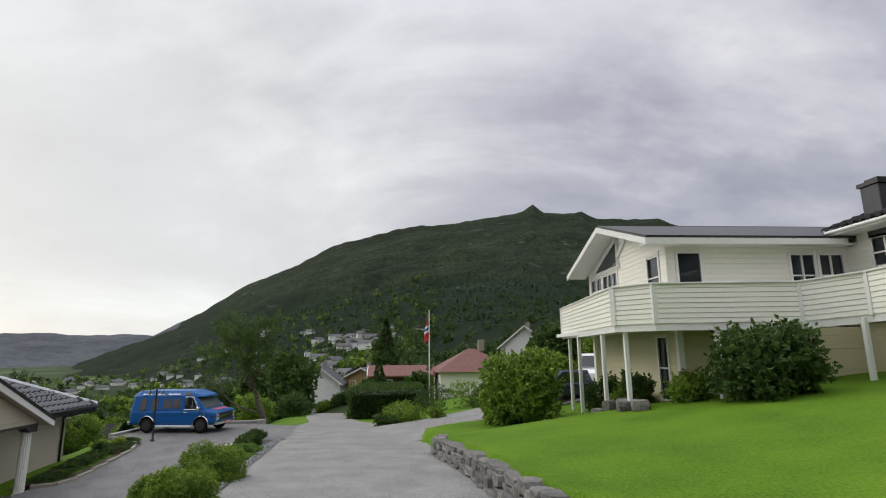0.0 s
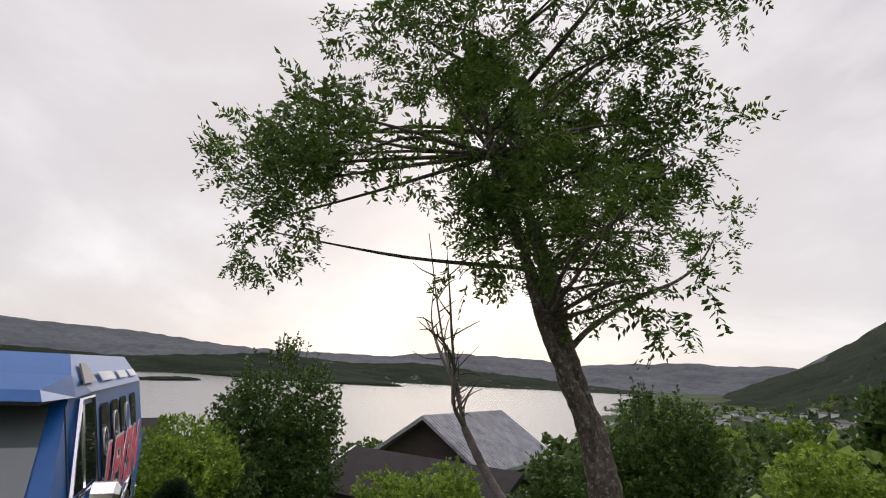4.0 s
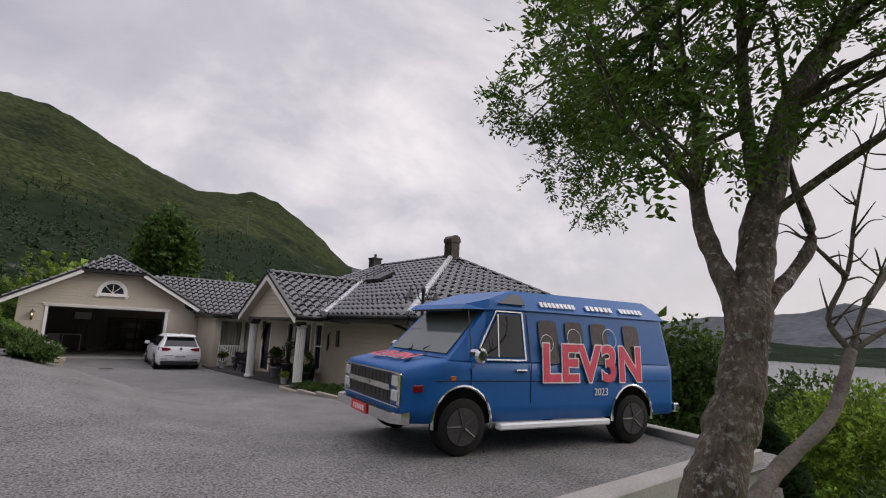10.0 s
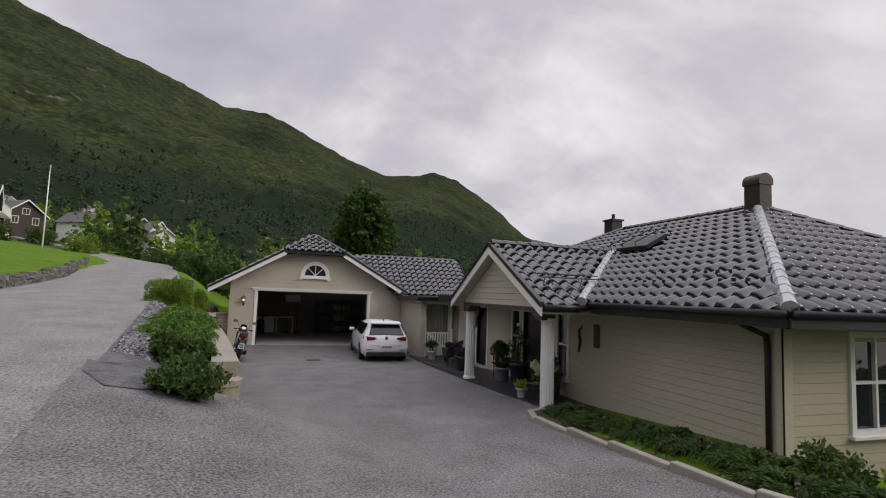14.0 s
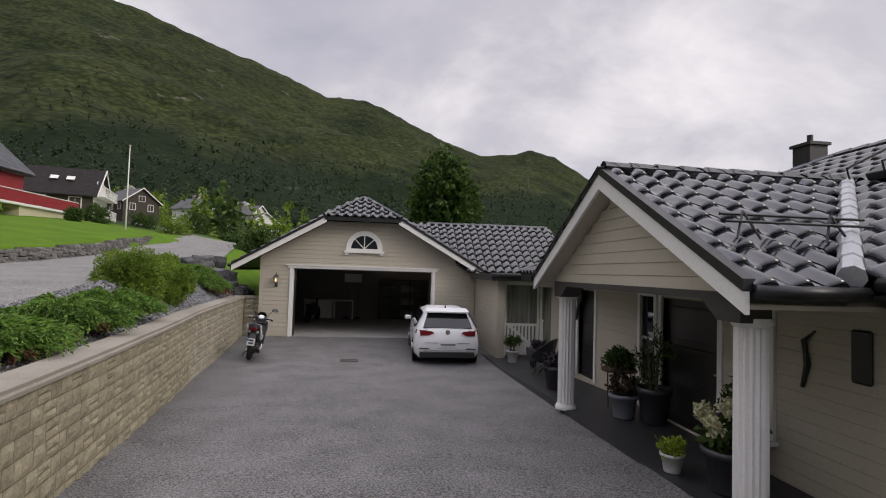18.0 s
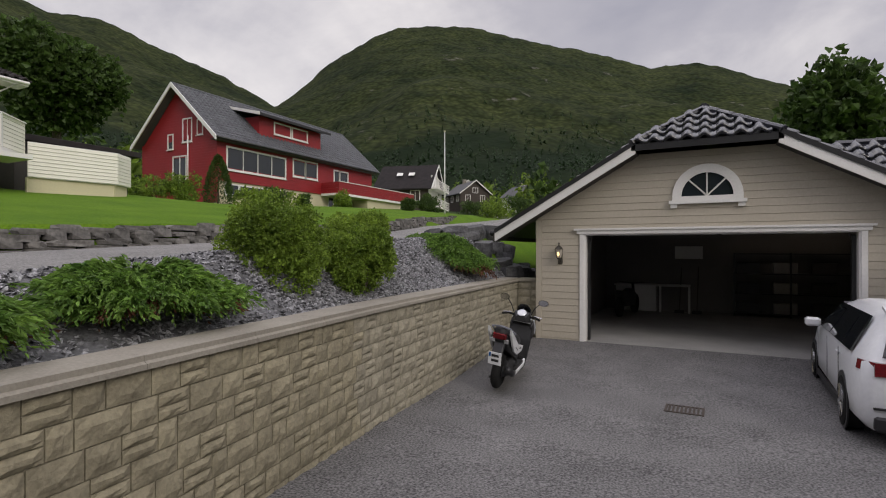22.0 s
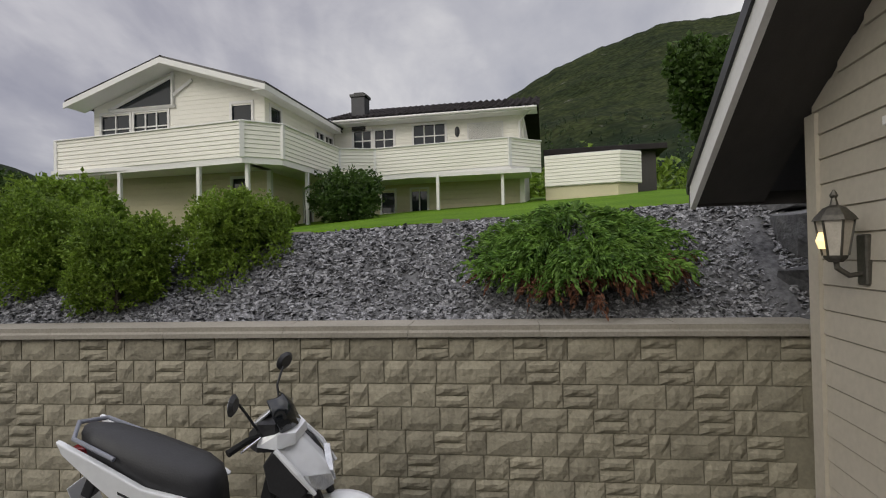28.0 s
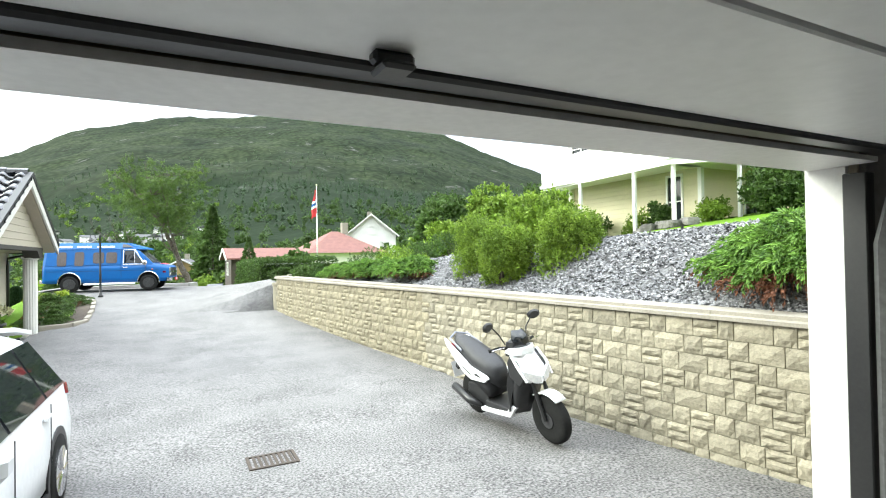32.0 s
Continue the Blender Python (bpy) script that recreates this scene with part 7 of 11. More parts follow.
def lumps_in(x, y, z, rx, ry, h, count, seed, spread=0.55):
    r = random.Random(seed)
    out = [(x, y, z + h * 0.5, rx * 0.72, ry * 0.72, h * 0.46)]
    for i in range(count):
        a = i * 2.4 + r.uniform(-.4, .4)
        lv = r.uniform(0.18, 0.86)
        s = spread * math.sin(math.pi * (0.2 + 0.7 * lv)) ** 0.5
        k = r.uniform(0.34, 0.52)
        out.append((x + rx * s * math.cos(a), y + ry * s * math.sin(a), z + h * lv, rx * k, ry * k, h * k * 0.62))
    return out


def shrub(name, label, category, x, y, z, rx, ry, h, n, size, material, seed, count=9, group="", stems=4, upward=0.35, slim=0.32):
    t = thing(name, label, category, group, at=pose(x, y, z))
    v, f = cloud(lumps_in(0, 0, 0, rx, ry, h, count, seed), n, size, seed, upward=upward, slim=slim)
    c = new("foliage", mesh_np("foliage", v, f, material)); c.parent = t
    r = random.Random(seed)
    for i in range(stems):
        a = r.uniform(0, 6.28)
        bm = bmesh.new()
        tube(bm, [(0.05 * math.cos(a), 0.05 * math.sin(a), -0.12), (0.25 * rx * math.cos(a), 0.25 * ry * math.sin(a), h * 0.4), (0.5 * rx * math.cos(a), 0.5 * ry * math.sin(a), h * 0.75)], [0.03, 0.02, 0.008], 5)
        part("stem", bm, BARK, t)
    return t


def conifer_bush(name, label, x, y, z, r, h, n, material, seed, group=""):
    """A clipped or naturally conical evergreen."""
    t = thing(name, label, "shrub", group, at=pose(x, y, z))
    g = np.random.default_rng(seed)
    hh = g.random(n) ** 0.8
    rr = r * (1 - hh ** 1.6) ** 0.7 * g.uniform(0.72, 1.05, n)
    a = g.uniform(0, math.tau, n)
    pos = np.stack([rr * np.cos(a), rr * np.sin(a), hh * h], 1)
    along = unit(np.stack([np.cos(a), np.sin(a), np.full(n, 0.9)], 1) + g.normal(size=(n, 3)) * 0.4)
    side = unit(np.cross(along, g.normal(size=(n, 3))))
    ln = 0.11 * g.uniform(0.6, 1.3, n) * (0.5 + r)
    v, f = leaf_quads(pos, along, side, ln, ln * 0.28)
    c = new("foliage", mesh_np("foliage", v, f, material)); c.parent = t
    bm = bmesh.new(); tube(bm, [(0, 0, -0.1), (0, 0, h * 0.5), (0, 0, h * 0.85)], [0.06, 0.04, 0.012], 6); part("trunk", bm, BARK, t)
    return t


def juniper(label, x, y, z, rx, ry, h, seed, dry=0.0, n_br=70, face=0.0, tilt=0.0, green=None):
    """A spreading juniper: arching branches feathered with drooping twigs, dry brown ones below where dry is above zero."""
    t = thing("juniper", label, "shrub", "spreading junipers", at=pose(x, y, z, 0, tilt, 0))
    g = np.random.default_rng(seed)
    sets = {0: ([], [], []), 1: ([], [], [])}
    for i in range(n_br):
        a = g.uniform(0, math.tau)
        reach = 1.12 * g.beta(2.2, 1.6) + 0.08
        hgt = h * g.uniform(0.25, 1.05) * (1.2 - 0.62 * reach)
        low = math.cos(a - face) > 0.1
        brown = dry and g.random() < dry * (1.3 if low else 0.1)
        if brown:
            hgt *= 0.35
        tw, per = 13, 14
        s = np.repeat(np.linspace(0.35, 1.0, tw), per)
        sg = np.repeat(np.where(np.arange(tw) % 2, 1.0, -1.0) * g.uniform(0.6, 1.3, tw), per)
        k = np.tile(np.linspace(0.03, 1.0, per), tw)
        n = tw * per
        ca, sa = math.cos(a), math.sin(a)
        bend = g.uniform(-0.25, 0.25)
        bz = hgt * np.sin(np.minimum(1, s * 1.12) * 2.05) / math.sin(2.05) * 0.9
        ln_t = (0.14 + 0.16 * (1.15 - s)) * np.repeat(g.uniform(0.6, 1.4, tw), per)
        ou, la = 0.86, 0.46 * sg
        px = rx * reach * s * ca - rx * bend * s * s * sa + ln_t * k * (ou * ca - la * sa)
        py = ry * reach * s * sa + ry * bend * s * s * ca + ln_t * k * (ou * sa + la * ca)
        pz = bz + ln_t * (0.42 * k - 0.75 * k * k)
        p = np.stack([px, py, pz], 1) + g.normal(size=(n, 3)) * 0.007
        d = unit(np.stack([ou * ca - la * sa, ou * sa + la * ca, 0.42 - 1.3 * k], 1) + g.normal(size=(n, 3)) * 0.25)
        for arr, val in zip(sets[1 if brown else 0], (p, d, g.uniform(0.04, 0.085, n) * (1.1 - 0.4 * k))):
            arr.append(val)
    for key, nm, mt, lab in ((0, "green_sprays", green or NEEDLE, ""), (1, "dry_sprays", NEEDLE_DRY, "dry reddish-brown sprays")):
        p, a_, l_ = sets[key]
        if p:
            p, a_, l_ = np.concatenate(p), np.concatenate(a_), np.concatenate(l_)
            v, f = leaf_quads(p, a_, unit(np.cross(a_, g.normal(size=a_.shape))), l_, l_ * 0.2)
            c = new(nm, mesh_np(nm, v, f, mt)); c.parent = t
            if lab:
                c["label"] = lab
    bm = bmesh.new(); tube(bm, [(0, 0, -0.1), (0.03, 0, h * 0.3), (rx * 0.3, 0.1, h * 0.5)], [0.05, 0.04, 0.015], 6); part("stem", bm, BARK, t)
    return t


# rounded shrubs and junipers on the gravel bank
RS = "dense rounded green shrub growing in slate gravel"
shrub("rounded_shrub", RS, "shrub", -4.65, -6.85, 1.36, 0.72, 0.72, 1.2, 46000, 0.036, LEAF, 1, 22, "bank shrubs")
shrub("rounded_shrub", RS, "shrub", -4.24, -5.7, 1.36, 0.56, 0.56, 0.92, 32000, 0.036, LEAF, 2, 18, "bank shrubs")
shrub("rounded_shrub", RS, "shrub", -4.9, -4.85, 1.45, 0.6, 0.6, 1.1, 36000, 0.036, LEAF, 3, 20, "bank shrubs")
juniper("spreading green juniper with dry brown sprays beneath", -5.0, -1.4, ground_z(-5.0, -1.4) - 0.02, 0.86, 0.88, 0.42, 11, 0.3, 210, 0.4, tilt=22)
for i, (x, y, rx, ry, h, dry) in enumerate(((-4.0, -9.0, 0.66, 0.75, 0.40, 0.12), (-3.8, -10.7, 0.72, 0.8, 0.42, 0.15), (-3.6, -12.4, 0.66, 0.72, 0.38, 0.1))):
    juniper("green spreading juniper over the retaining wall with some dry brown sprays", x, y, ground_z(min(x, wall_x(y) - 0.2), y) + 0.02, rx, ry, h, 20 + i, dry, 170, 0.0)
shrub("corner_shrub", "dark green bushy shrub at the end of the stone wall", "shrub", -3.05, -14.7, 0.95, 0.58, 0.75, 0.8, 11000, 0.07, LEAF_DARK, 7, 10)
shrub("clipped_shrub", "small dark clipped shrub at the drive entrance", "shrub", -2.62, -17.15, ground_z(-2.62, -17.15) + 0.05, 0.5, 0.42, 0.42, 4200, 0.06, LEAF_DARK, 9, 8)
g = random.Random(5)
for i in range(9):
    y = -15.3 - i * 0.75
    juniper("low green ground-cover juniper in the planting bed", 3.45 + 0.5 * g.random() + 0.03 * i, y, lerp_table(y, DRIVE_Z) + 0.06, 0.48, 0.55, 0.16, 60 + i, 0.25, 24, green=LEAF_DARK)
for i, (x, y) in enumerate(((4.3, -19.7), (4.3, -21.0), (4.8, -20.4))):
    shrub("bed_shrub", "low reddish-green shrub in the planting bed", "shrub", x, y, 0.45, 0.45, 0.45, 0.45, 1500, 0.07, LEAF_BRIGHT if i else LEAF_DARK, 80 + i, 7, "bed shrubs")

isl = bmesh.new()
ring_ = [(-4.1, -15.7), (-2.3, -15.9), (-2.35, -16.25), (-2.65, -16.7), (-3.1, -17.25), (-3.5, -17.2), (-3.95, -16.4)]
cen = isl.verts.new((-3.0, -16.4, ground_z(-3.0, -16.4) + 0.08))
rv = [isl.verts.new((x, y, ground_z(x, y) + 0.035)) for x, y in ring_]
for a, b in zip(rv, rv[1:] + rv[:1]):
    isl.faces.new((cen, a, b))
solo("planting_island", isl, GRAVEL, "gravel tip of the bank at the drive entrance", "gravel", kind="structure")
tk = thing("tip_kerb", "pale curved concrete kerb at the tip of the bank", "kerb")
KT = [(-2.12, -15.5), (-2.2, -15.85), (-2.4, -16.15), (-2.7, -16.32), (-3.05, -16.38)]
for (x0, y0), (x1, y1) in zip(KT, KT[1:]):
    L_ = math.hypot(x1 - x0, y1 - y0)
    part("kerb_stone", BM((0.0, L_ + 0.02, -0.09, 0.09, -0.3, 0.16), bev=0.015), CAP, tk).matrix_local = pose(x0, y0, 0.5 * (ground_z(x0, y0) + ground_z(x1, y1)), 0, 0, math.degrees(math.atan2(y1 - y0, x1 - x0)))

# ---- the rowan tree ----
TREE = thing("rowan_tree", "leaning rowan tree with lichen-grey bark and feathery leaves", "tree")


def limb(name, pts, r0, r1, parent, material=BARK, sides=9):
    bm = bmesh.new()
    P = [Vector(p) for p in pts]
    fine, rad = [], []
    n = (len(P) - 1) * (14 if r0 > 0.06 else 6)
    for i in range(n + 1):
        s = i / n * (len(P) - 1)
        j = min(int(s), len(P) - 2)
        q = [P[max(j - 1, 0)], P[j], P[j + 1], P[min(j + 2, len(P) - 1)]]
        u = s - j
        p = 0.5 * ((2 * q[1]) + (q[2] - q[0]) * u + (2 * q[0] - 5 * q[1] + 4 * q[2] - q[3]) * u * u + (3 * q[1] - q[0] - 3 * q[2] + q[3]) * u ** 3)
        k = i / n
        rr = r0 + (r1 - r0) * k
        fine.append(p + Vector((noise.noise(p * 3.0), noise.noise(p * 3.0 + Vector((5, 0, 0))), 0)) * rr * 0.25)
        rad.append(rr * (1 + 0.14 * noise.noise(p * 6.0) + 0.12 * noise.noise(p * 19.0)))
    tube(bm, fine, rad, sides)
    return smooth(part(name, bm, material, parent))


limb("trunk", [(-0.26, -28.42, -0.15), (-0.08, -28.37, 0.55), (0.15, -28.35, 1.12), (0.38, -28.4, 1.62), (0.53, -28.43, 2.1), (0.68, -28.42, 2.48), (0.89, -28.42, 2.96), (1.19, -28.49, 3.7), (1.53, -28.61, 4.22), (2.07, -28.84, 4.89), (2.56, -29.17, 5.58), (3.05, -29.62, 6.1), (3.45, -30.0, 6.5)], 0.18, 0.012, TREE, sides=18)
limb("limb", [(0.47, -28.42, 1.92), (0.56, -28.37, 2.32), (0.62, -28.22, 2.66), (0.75, -28.06, 3.11), (0.93, -27.97, 3.84), (0.94, -27.65, 4.56), (0.91, -27.44, 5.4)], 0.085, 0.014, TREE, sides=12)
limb("limb", [(0.86, -28.42, 2.9), (1.13, -28.24, 3.65), (1.41, -28.12, 4.38), (1.62, -28.06, 5.16), (1.83, -28.01, 6.03), (1.9, -28.0, 6.7)], 0.062, 0.012, TREE)
limb("limb", [(0.58, -28.45, 2.2), (0.74, -28.5, 2.40), (0.98, -28.54, 2.57), (1.14, -28.59, 2.8), (1.19, -28.5, 3.14), (1.25, -28.41, 3.5)], 0.055, 0.018, TREE)
CROWN = [(1.12, -27.39, 4.84, 0.75), (0.69, -26.79, 4.54, 0.35), (0.89, -27.41, 3.9, 0.45), (0.72, -27.44, 3.75, 0.24), (0.79, -28.12, 3.43, 0.28), (1.46, -27.84, 5.4, 0.6), (2.29, -28.63, 5.7, 0.66), (2.24, -28.91, 4.85, 0.42), (2.94, -29.35, 5.08, 0.38),
         (3.47, -29.91, 5.38, 0.40), (3.53, -29.82, 6.2, 0.5), (2.54, -29.15, 4.55, 0.22), (1.7, -28.51, 3.85, 0.16), (2.03, -28.79, 4.2, 0.2), (1.41, -27.28, 6.2, 0.7), (2.14, -28.09, 6.5, 0.7), (2.9, -28.9, 6.5, 0.65), (3.9, -30.2, 6.5, 0.4), (1.49, -26.7, 5.7, 0.5), (2.9, -28.0, 5.8, 0.6)]
g = random.Random(12)
ENDS = [Vector(p) for p in ((0.75, -28.06, 3.11), (0.93, -27.97, 3.84), (0.94, -27.65, 4.56), (1.19, -28.49, 3.7), (1.53, -28.61, 4.22), (2.07, -28.84, 4.89), (2.56, -29.17, 5.58), (3.09, -29.56, 6.3), (1.13, -28.24, 3.65), (1.41, -28.12, 4.38), (1.62, -28.06, 5.16), (1.83, -28.01, 6.03), (1.25, -28.41, 3.4))]
limb("limb", [(0.86, -28.45, 2.9), (0.90, -28.8, 3.15), (0.86, -29.4, 3.48), (0.80, -29.95, 3.72), (0.76, -30.35, 4.0), (0.72, -30.6, 4.36)], 0.032, 0.006, TREE)
CROWN += [(1.72, -26.1, 4.2, 0.34), (2.25, -26.05, 3.75, 0.26), (2.75, -26.1, 4.75, 0.42), (0.95, -26.2, 4.35, 0.3), (1.9, -26.5, 4.7, 0.4), (-0.25, -28.75, 5.8, 0.45), (0.35, -28.35, 6.2, 0.45), (0.3, -28.66, 4.0, 0.3), (-0.15, -28.8, 4.7, 0.36), (-0.5, -28.65, 6.7, 0.4), (2.6, -30.2, 4.75, 0.35), (2.2, -29.8, 5.2, 0.5), (0.78, -30.2, 3.95, 0.15), (0.75, -30.45, 4.2, 0.16), (0.70, -30.62, 4.42, 0.18)]
CAM_SIDE = Vector((-2.8, -31.0, 2.0))
CROWN = [(*(CAM_SIDE.lerp(Vector(b[:3]), 1.0 if i > 19 else 0.74 if i % 2 else 0.96)), b[3] * (0.8 if i % 2 and i < 20 else 1.0)) for i, b in enumerate(CROWN)]
for (x, y, z, r) in CROWN[:-3]:
    c = Vector((x, y, z))
    for k in range(2):
        e_ = min(ENDS, key=lambda q: (q - c).length + g.uniform(0, 0.5))
        mid = e_.lerp(c, 0.5) + Vector((g.uniform(-.15, .15), g.uniform(-.15, .15), g.uniform(-.05, .18)))
        limb("twig", [e_, mid, c + Vector((g.uniform(-r, r), g.uniform(-r, r), g.uniform(-r, r))) * 0.6], 0.026, 0.006, TREE, sides=5)
gg = np.random.default_rng(3)
NS = 4700
Lc = np.array(CROWN)
k = gg.choice(len(Lc), NS, p=Lc[:, 3] ** 2 / (Lc[:, 3] ** 2).sum())
d = unit(gg.normal(size=(NS, 3)))
per = 9                                            # fans of leaves stand together at the twig ends, with gaps between
kq = np.repeat(k[::per], per)[:NS]
dq = np.repeat(d[::per], per, 0)[:NS]
rq = np.repeat(gg.random((NS, 1))[::per], per, 0)[:NS]
k = kq
pos = Lc[k, :3] + dq * Lc[k, 3:4] * (0.25 + 0.95 * rq ** 0.55) + d * 0.10
d = unit(dq + 0.8 * d)
ax = unit(d * 0.9 + gg.normal(size=(NS, 3)) * 0.85 + np.array([0, 0, -0.12]))
sd = unit(np.cross(ax, unit(gg.normal(size=(NS, 3)) * 0.5 + np.array([0, 0, 1.0]))))
size = gg.uniform(0.15, 0.26, NS)
PP, AA, SS, LL = [], [], [], []
for j in range(6):
    for sg in (-1, 1):
        PP.append(pos + ax * (size * (0.15 + 0.15 * j))[:, None] - np.array([0, 0, 1]) * (size * 0.035 * j * j * 0.3)[:, None])
        AA.append(unit(sd * sg + ax * 0.5 + gg.normal(size=(NS, 3)) * 0.28)); SS.append(unit(ax + gg.normal(size=(NS, 3)) * 0.35)); LL.append(size * (0.36 - 0.02 * j))
PP.append(pos + ax * (size * 0.95)[:, None]); AA.append(ax); SS.append(sd); LL.append(size * 0.3)
LL = np.concatenate(LL)
v, f = leaf_quads(np.concatenate(PP), np.concatenate(AA), unit(np.concatenate(SS)), LL, LL * 0.23)
c = new("crown", mesh_np("crown", v, f, leaf("rowan_leaf", (0.12, 0.19, 0.03), (0.045, 0.085, 0.018), 0.5, 1.1, 6, 0.4))); c.parent = TREE

DEAD = thing("dead_stem", "bare dead grey stem with crooked twigs beside the rowan", "tree")
limb("stem", [(0.02, -28.5, 0.55), (0.18, -28.39, 1.01), (0.58, -28.34, 1.14), (1.19, -28.32, 1.34), (1.88, -28.42, 1.66), (2.38, -28.42, 2.1)], 0.066, 0.04, DEAD, DEADWOOD)
BR = ([(2.38, -28.42, 2.1), (2.4, -28.28, 2.35), (2.59, -28.38, 2.76), (2.75, -28.42, 3.26), (2.91, -28.47, 3.72), (3.06, -28.5, 4.05)], [(2.38, -28.42, 2.1), (2.66, -28.47, 2.5), (3.11, -28.57, 2.97), (3.35, -28.56, 3.6), (3.55, -28.5, 4.53)],
      [(2.66, -28.47, 2.5), (3.25, -28.59, 2.92), (3.76, -28.78, 3.19), (4.12, -28.93, 3.49), (4.35, -29.08, 3.9)], [(2.38, -28.42, 2.1), (2.77, -28.61, 2.32), (3.19, -28.85, 2.53), (3.64, -29.13, 2.8)], [(2.55, -28.38, 2.7), (2.47, -28.21, 2.94), (2.49, -28.07, 3.08)])
for b in BR:
    limb("branch", b, 0.027, 0.005, DEAD, DEADWOOD, 6)
    for i in range(1, len(b)):
        for q in range(3):
            p = Vector(b[i]).lerp(Vector(b[i - 1]), g.random())
            dv = Vector((g.uniform(-.25, .3), g.uniform(-.3, .3), g.uniform(-.05, .34)))
            limb("twig", [p, p + dv * 0.55 + Vector((0, 0, g.uniform(-.05, .06))), p + dv], 0.011, 0.003, DEAD, DEADWOOD, 5)

# ---- the garden below the parking wall ----
conifer_bush("conical_shrub", "dark columnar evergreen beside the stone wall", 6.6, -26.15, ground_z(6.6, -26.15) - 0.1, 0.52, 0.95 - ground_z(6.6, -26.15), 9000, mat_dark_needle, 31)
shrub("yellow_shrub", "bright yellow-green leafy shrub", "shrub", 4.7, -29.3, ground_z(4.7, -29.3), 0.85, 0.9, 0.22 - ground_z(4.7, -29.3), 6000, 0.10, LEAF_BRIGHT, 32, 10, slim=0.4)
shrub("yellow_shrub", "bright yellow-green leafy shrub", "shrub", 4.6, -27.9, ground_z(4.6, -27.9), 0.7, 0.7, 0.06 - ground_z(4.6, -27.9), 5000, 0.10, LEAF_BRIGHT, 132, 10, slim=0.4)
gt_ = shrub("garden_tree", "dense dark rounded small tree in the garden", "tree", 15.0, -29.75, ground_z(15.0, -29.75), 2.25, 2.3, 3.0 - ground_z(15.0, -29.75), 30000, 0.13, LEAF_DARK, 33, 22)
shoots(gt_, 0, 0, 1.7, 1.8, 3.0 - ground_z(15.0, -29.75), 30, 0.8, 0.13, LEAF_DARK, 133)
shrub("garden_shrub", "broad leafy green shrub", "shrub", 8.2, -31.2, ground_z(8.2, -31.2), 1.8, 1.6, 2.3, 20000, 0.10, LEAF, 34, 16, "garden shrubs")
shrub("garden_shrub", "low rounded dark green shrub", "shrub", 6.4, -30.4, ground_z(6.4, -30.4), 1.1, 1.1, 1.7, 11000, 0.08, LEAF_DARK, 35, 12, "garden shrubs")
shrub("garden_shrub", "dark leafy shrub beside the lawn", "shrub", 11.2, -27.5, ground_z(11.2, -27.5), 1.5, 1.4, 0.45 - ground_z(11.2, -27.5), 11000, 0.10, LEAF_DARK, 46, 13, "garden shrubs")
shrub("garden_shrub", "fresh green leafy shrub beside the lawn", "shrub", 8.9, -28.6, ground_z(8.9, -28.6), 1.1, 1.1, -0.15 - ground_z(8.9, -28.6), 9000, 0.09, LEAF, 47, 12, "garden shrubs")
shrub("garden_shrub", "low dark shrub beside the lawn", "shrub", 7.6, -27.4, ground_z(7.6, -27.4), 0.9, 0.9, 0.1 - ground_z(7.6, -27.4), 8000, 0.08, LEAF_DARK, 45, 10, "garden shrubs")
us_ = shrub("garden_shrub", "loose green shrub with upright shoots", "shrub", 9.4, -26.4, ground_z(9.4, -26.4), 1.5, 1.4, 2.0, 12000, 0.09, LEAF, 36, 12, "garden shrubs", upward=0.9)
shoots(us_, 0, 0, 1.0, 0.9, 1.6, 16, 0.7, 0.08, LEAF, 136)
shrub("garden_shrub", "loose dark shrub beside the lawn", "shrub", 12.0, -24.4, ground_z(12.0, -24.4), 1.7, 1.6, 2.4, 11000, 0.10, LEAF_DARK, 37, 12, "garden shrubs")
bb_ = shrub("big_leafy_bush", "large bush of dark green leaves with long shoots", "shrub", 5.6, -35.6, ground_z(5.6, -35.6), 1.9, 1.7, 3.6, 34000, 0.10, LEAF_DARK, 38, 20, upward=0.9)
shoots(bb_, 0, 0, 1.5, 1.4, 3.5, 34, 0.75, 0.11, LEAF_DARK, 138)
shrub("garden_shrub", "broad leafy green shrub", "shrub", 9.0, -36.5, ground_z(9.0, -36.5), 2.0, 1.8, 2.6, 7000, 0.16, LEAF_DARK, 39, 12, "garden shrubs")
shrub("garden_shrub", "broad leafy green shrub", "shrub", 3.3, -38.5, ground_z(3.3, -38.5), 1.5, 1.8, 2.6, 7000, 0.14, LEAF, 40, 12, "garden shrubs")
shrub("garden_shrub", "dark green shrub by the roadside", "shrub", 1.6, -44.0, ground_z(1.6, -44.0), 1.6, 2.6, 2.0, 6000, 0.16, LEAF_DARK, 41, 12, "garden shrubs")
shrub("garden_shrub", "dark rounded shrub on the bank by the house", "shrub", 7.6, -20.9, ground_z(7.6, -20.9), 1.0, 1.0, 1.6, 4000, 0.12, LEAF_DARK, 42, 10, "garden shrubs")
shrub("garden_tree", "dark leafy tree behind the parked van", "tree", 10.8, -22.6, ground_z(10.8, -22.6), 1.3, 1.3, 3.4, 9000, 0.13, LEAF_DARK, 43, 14)
shrub("garden_shrub", "green shrub on the slope below the house", "shrub", 13.2, -21.6, ground_z(13.2, -21.6), 1.6, 1.6, 2.2, 6000, 0.2, LEAF, 44, 12, "garden shrubs")
g = random.Random(77)
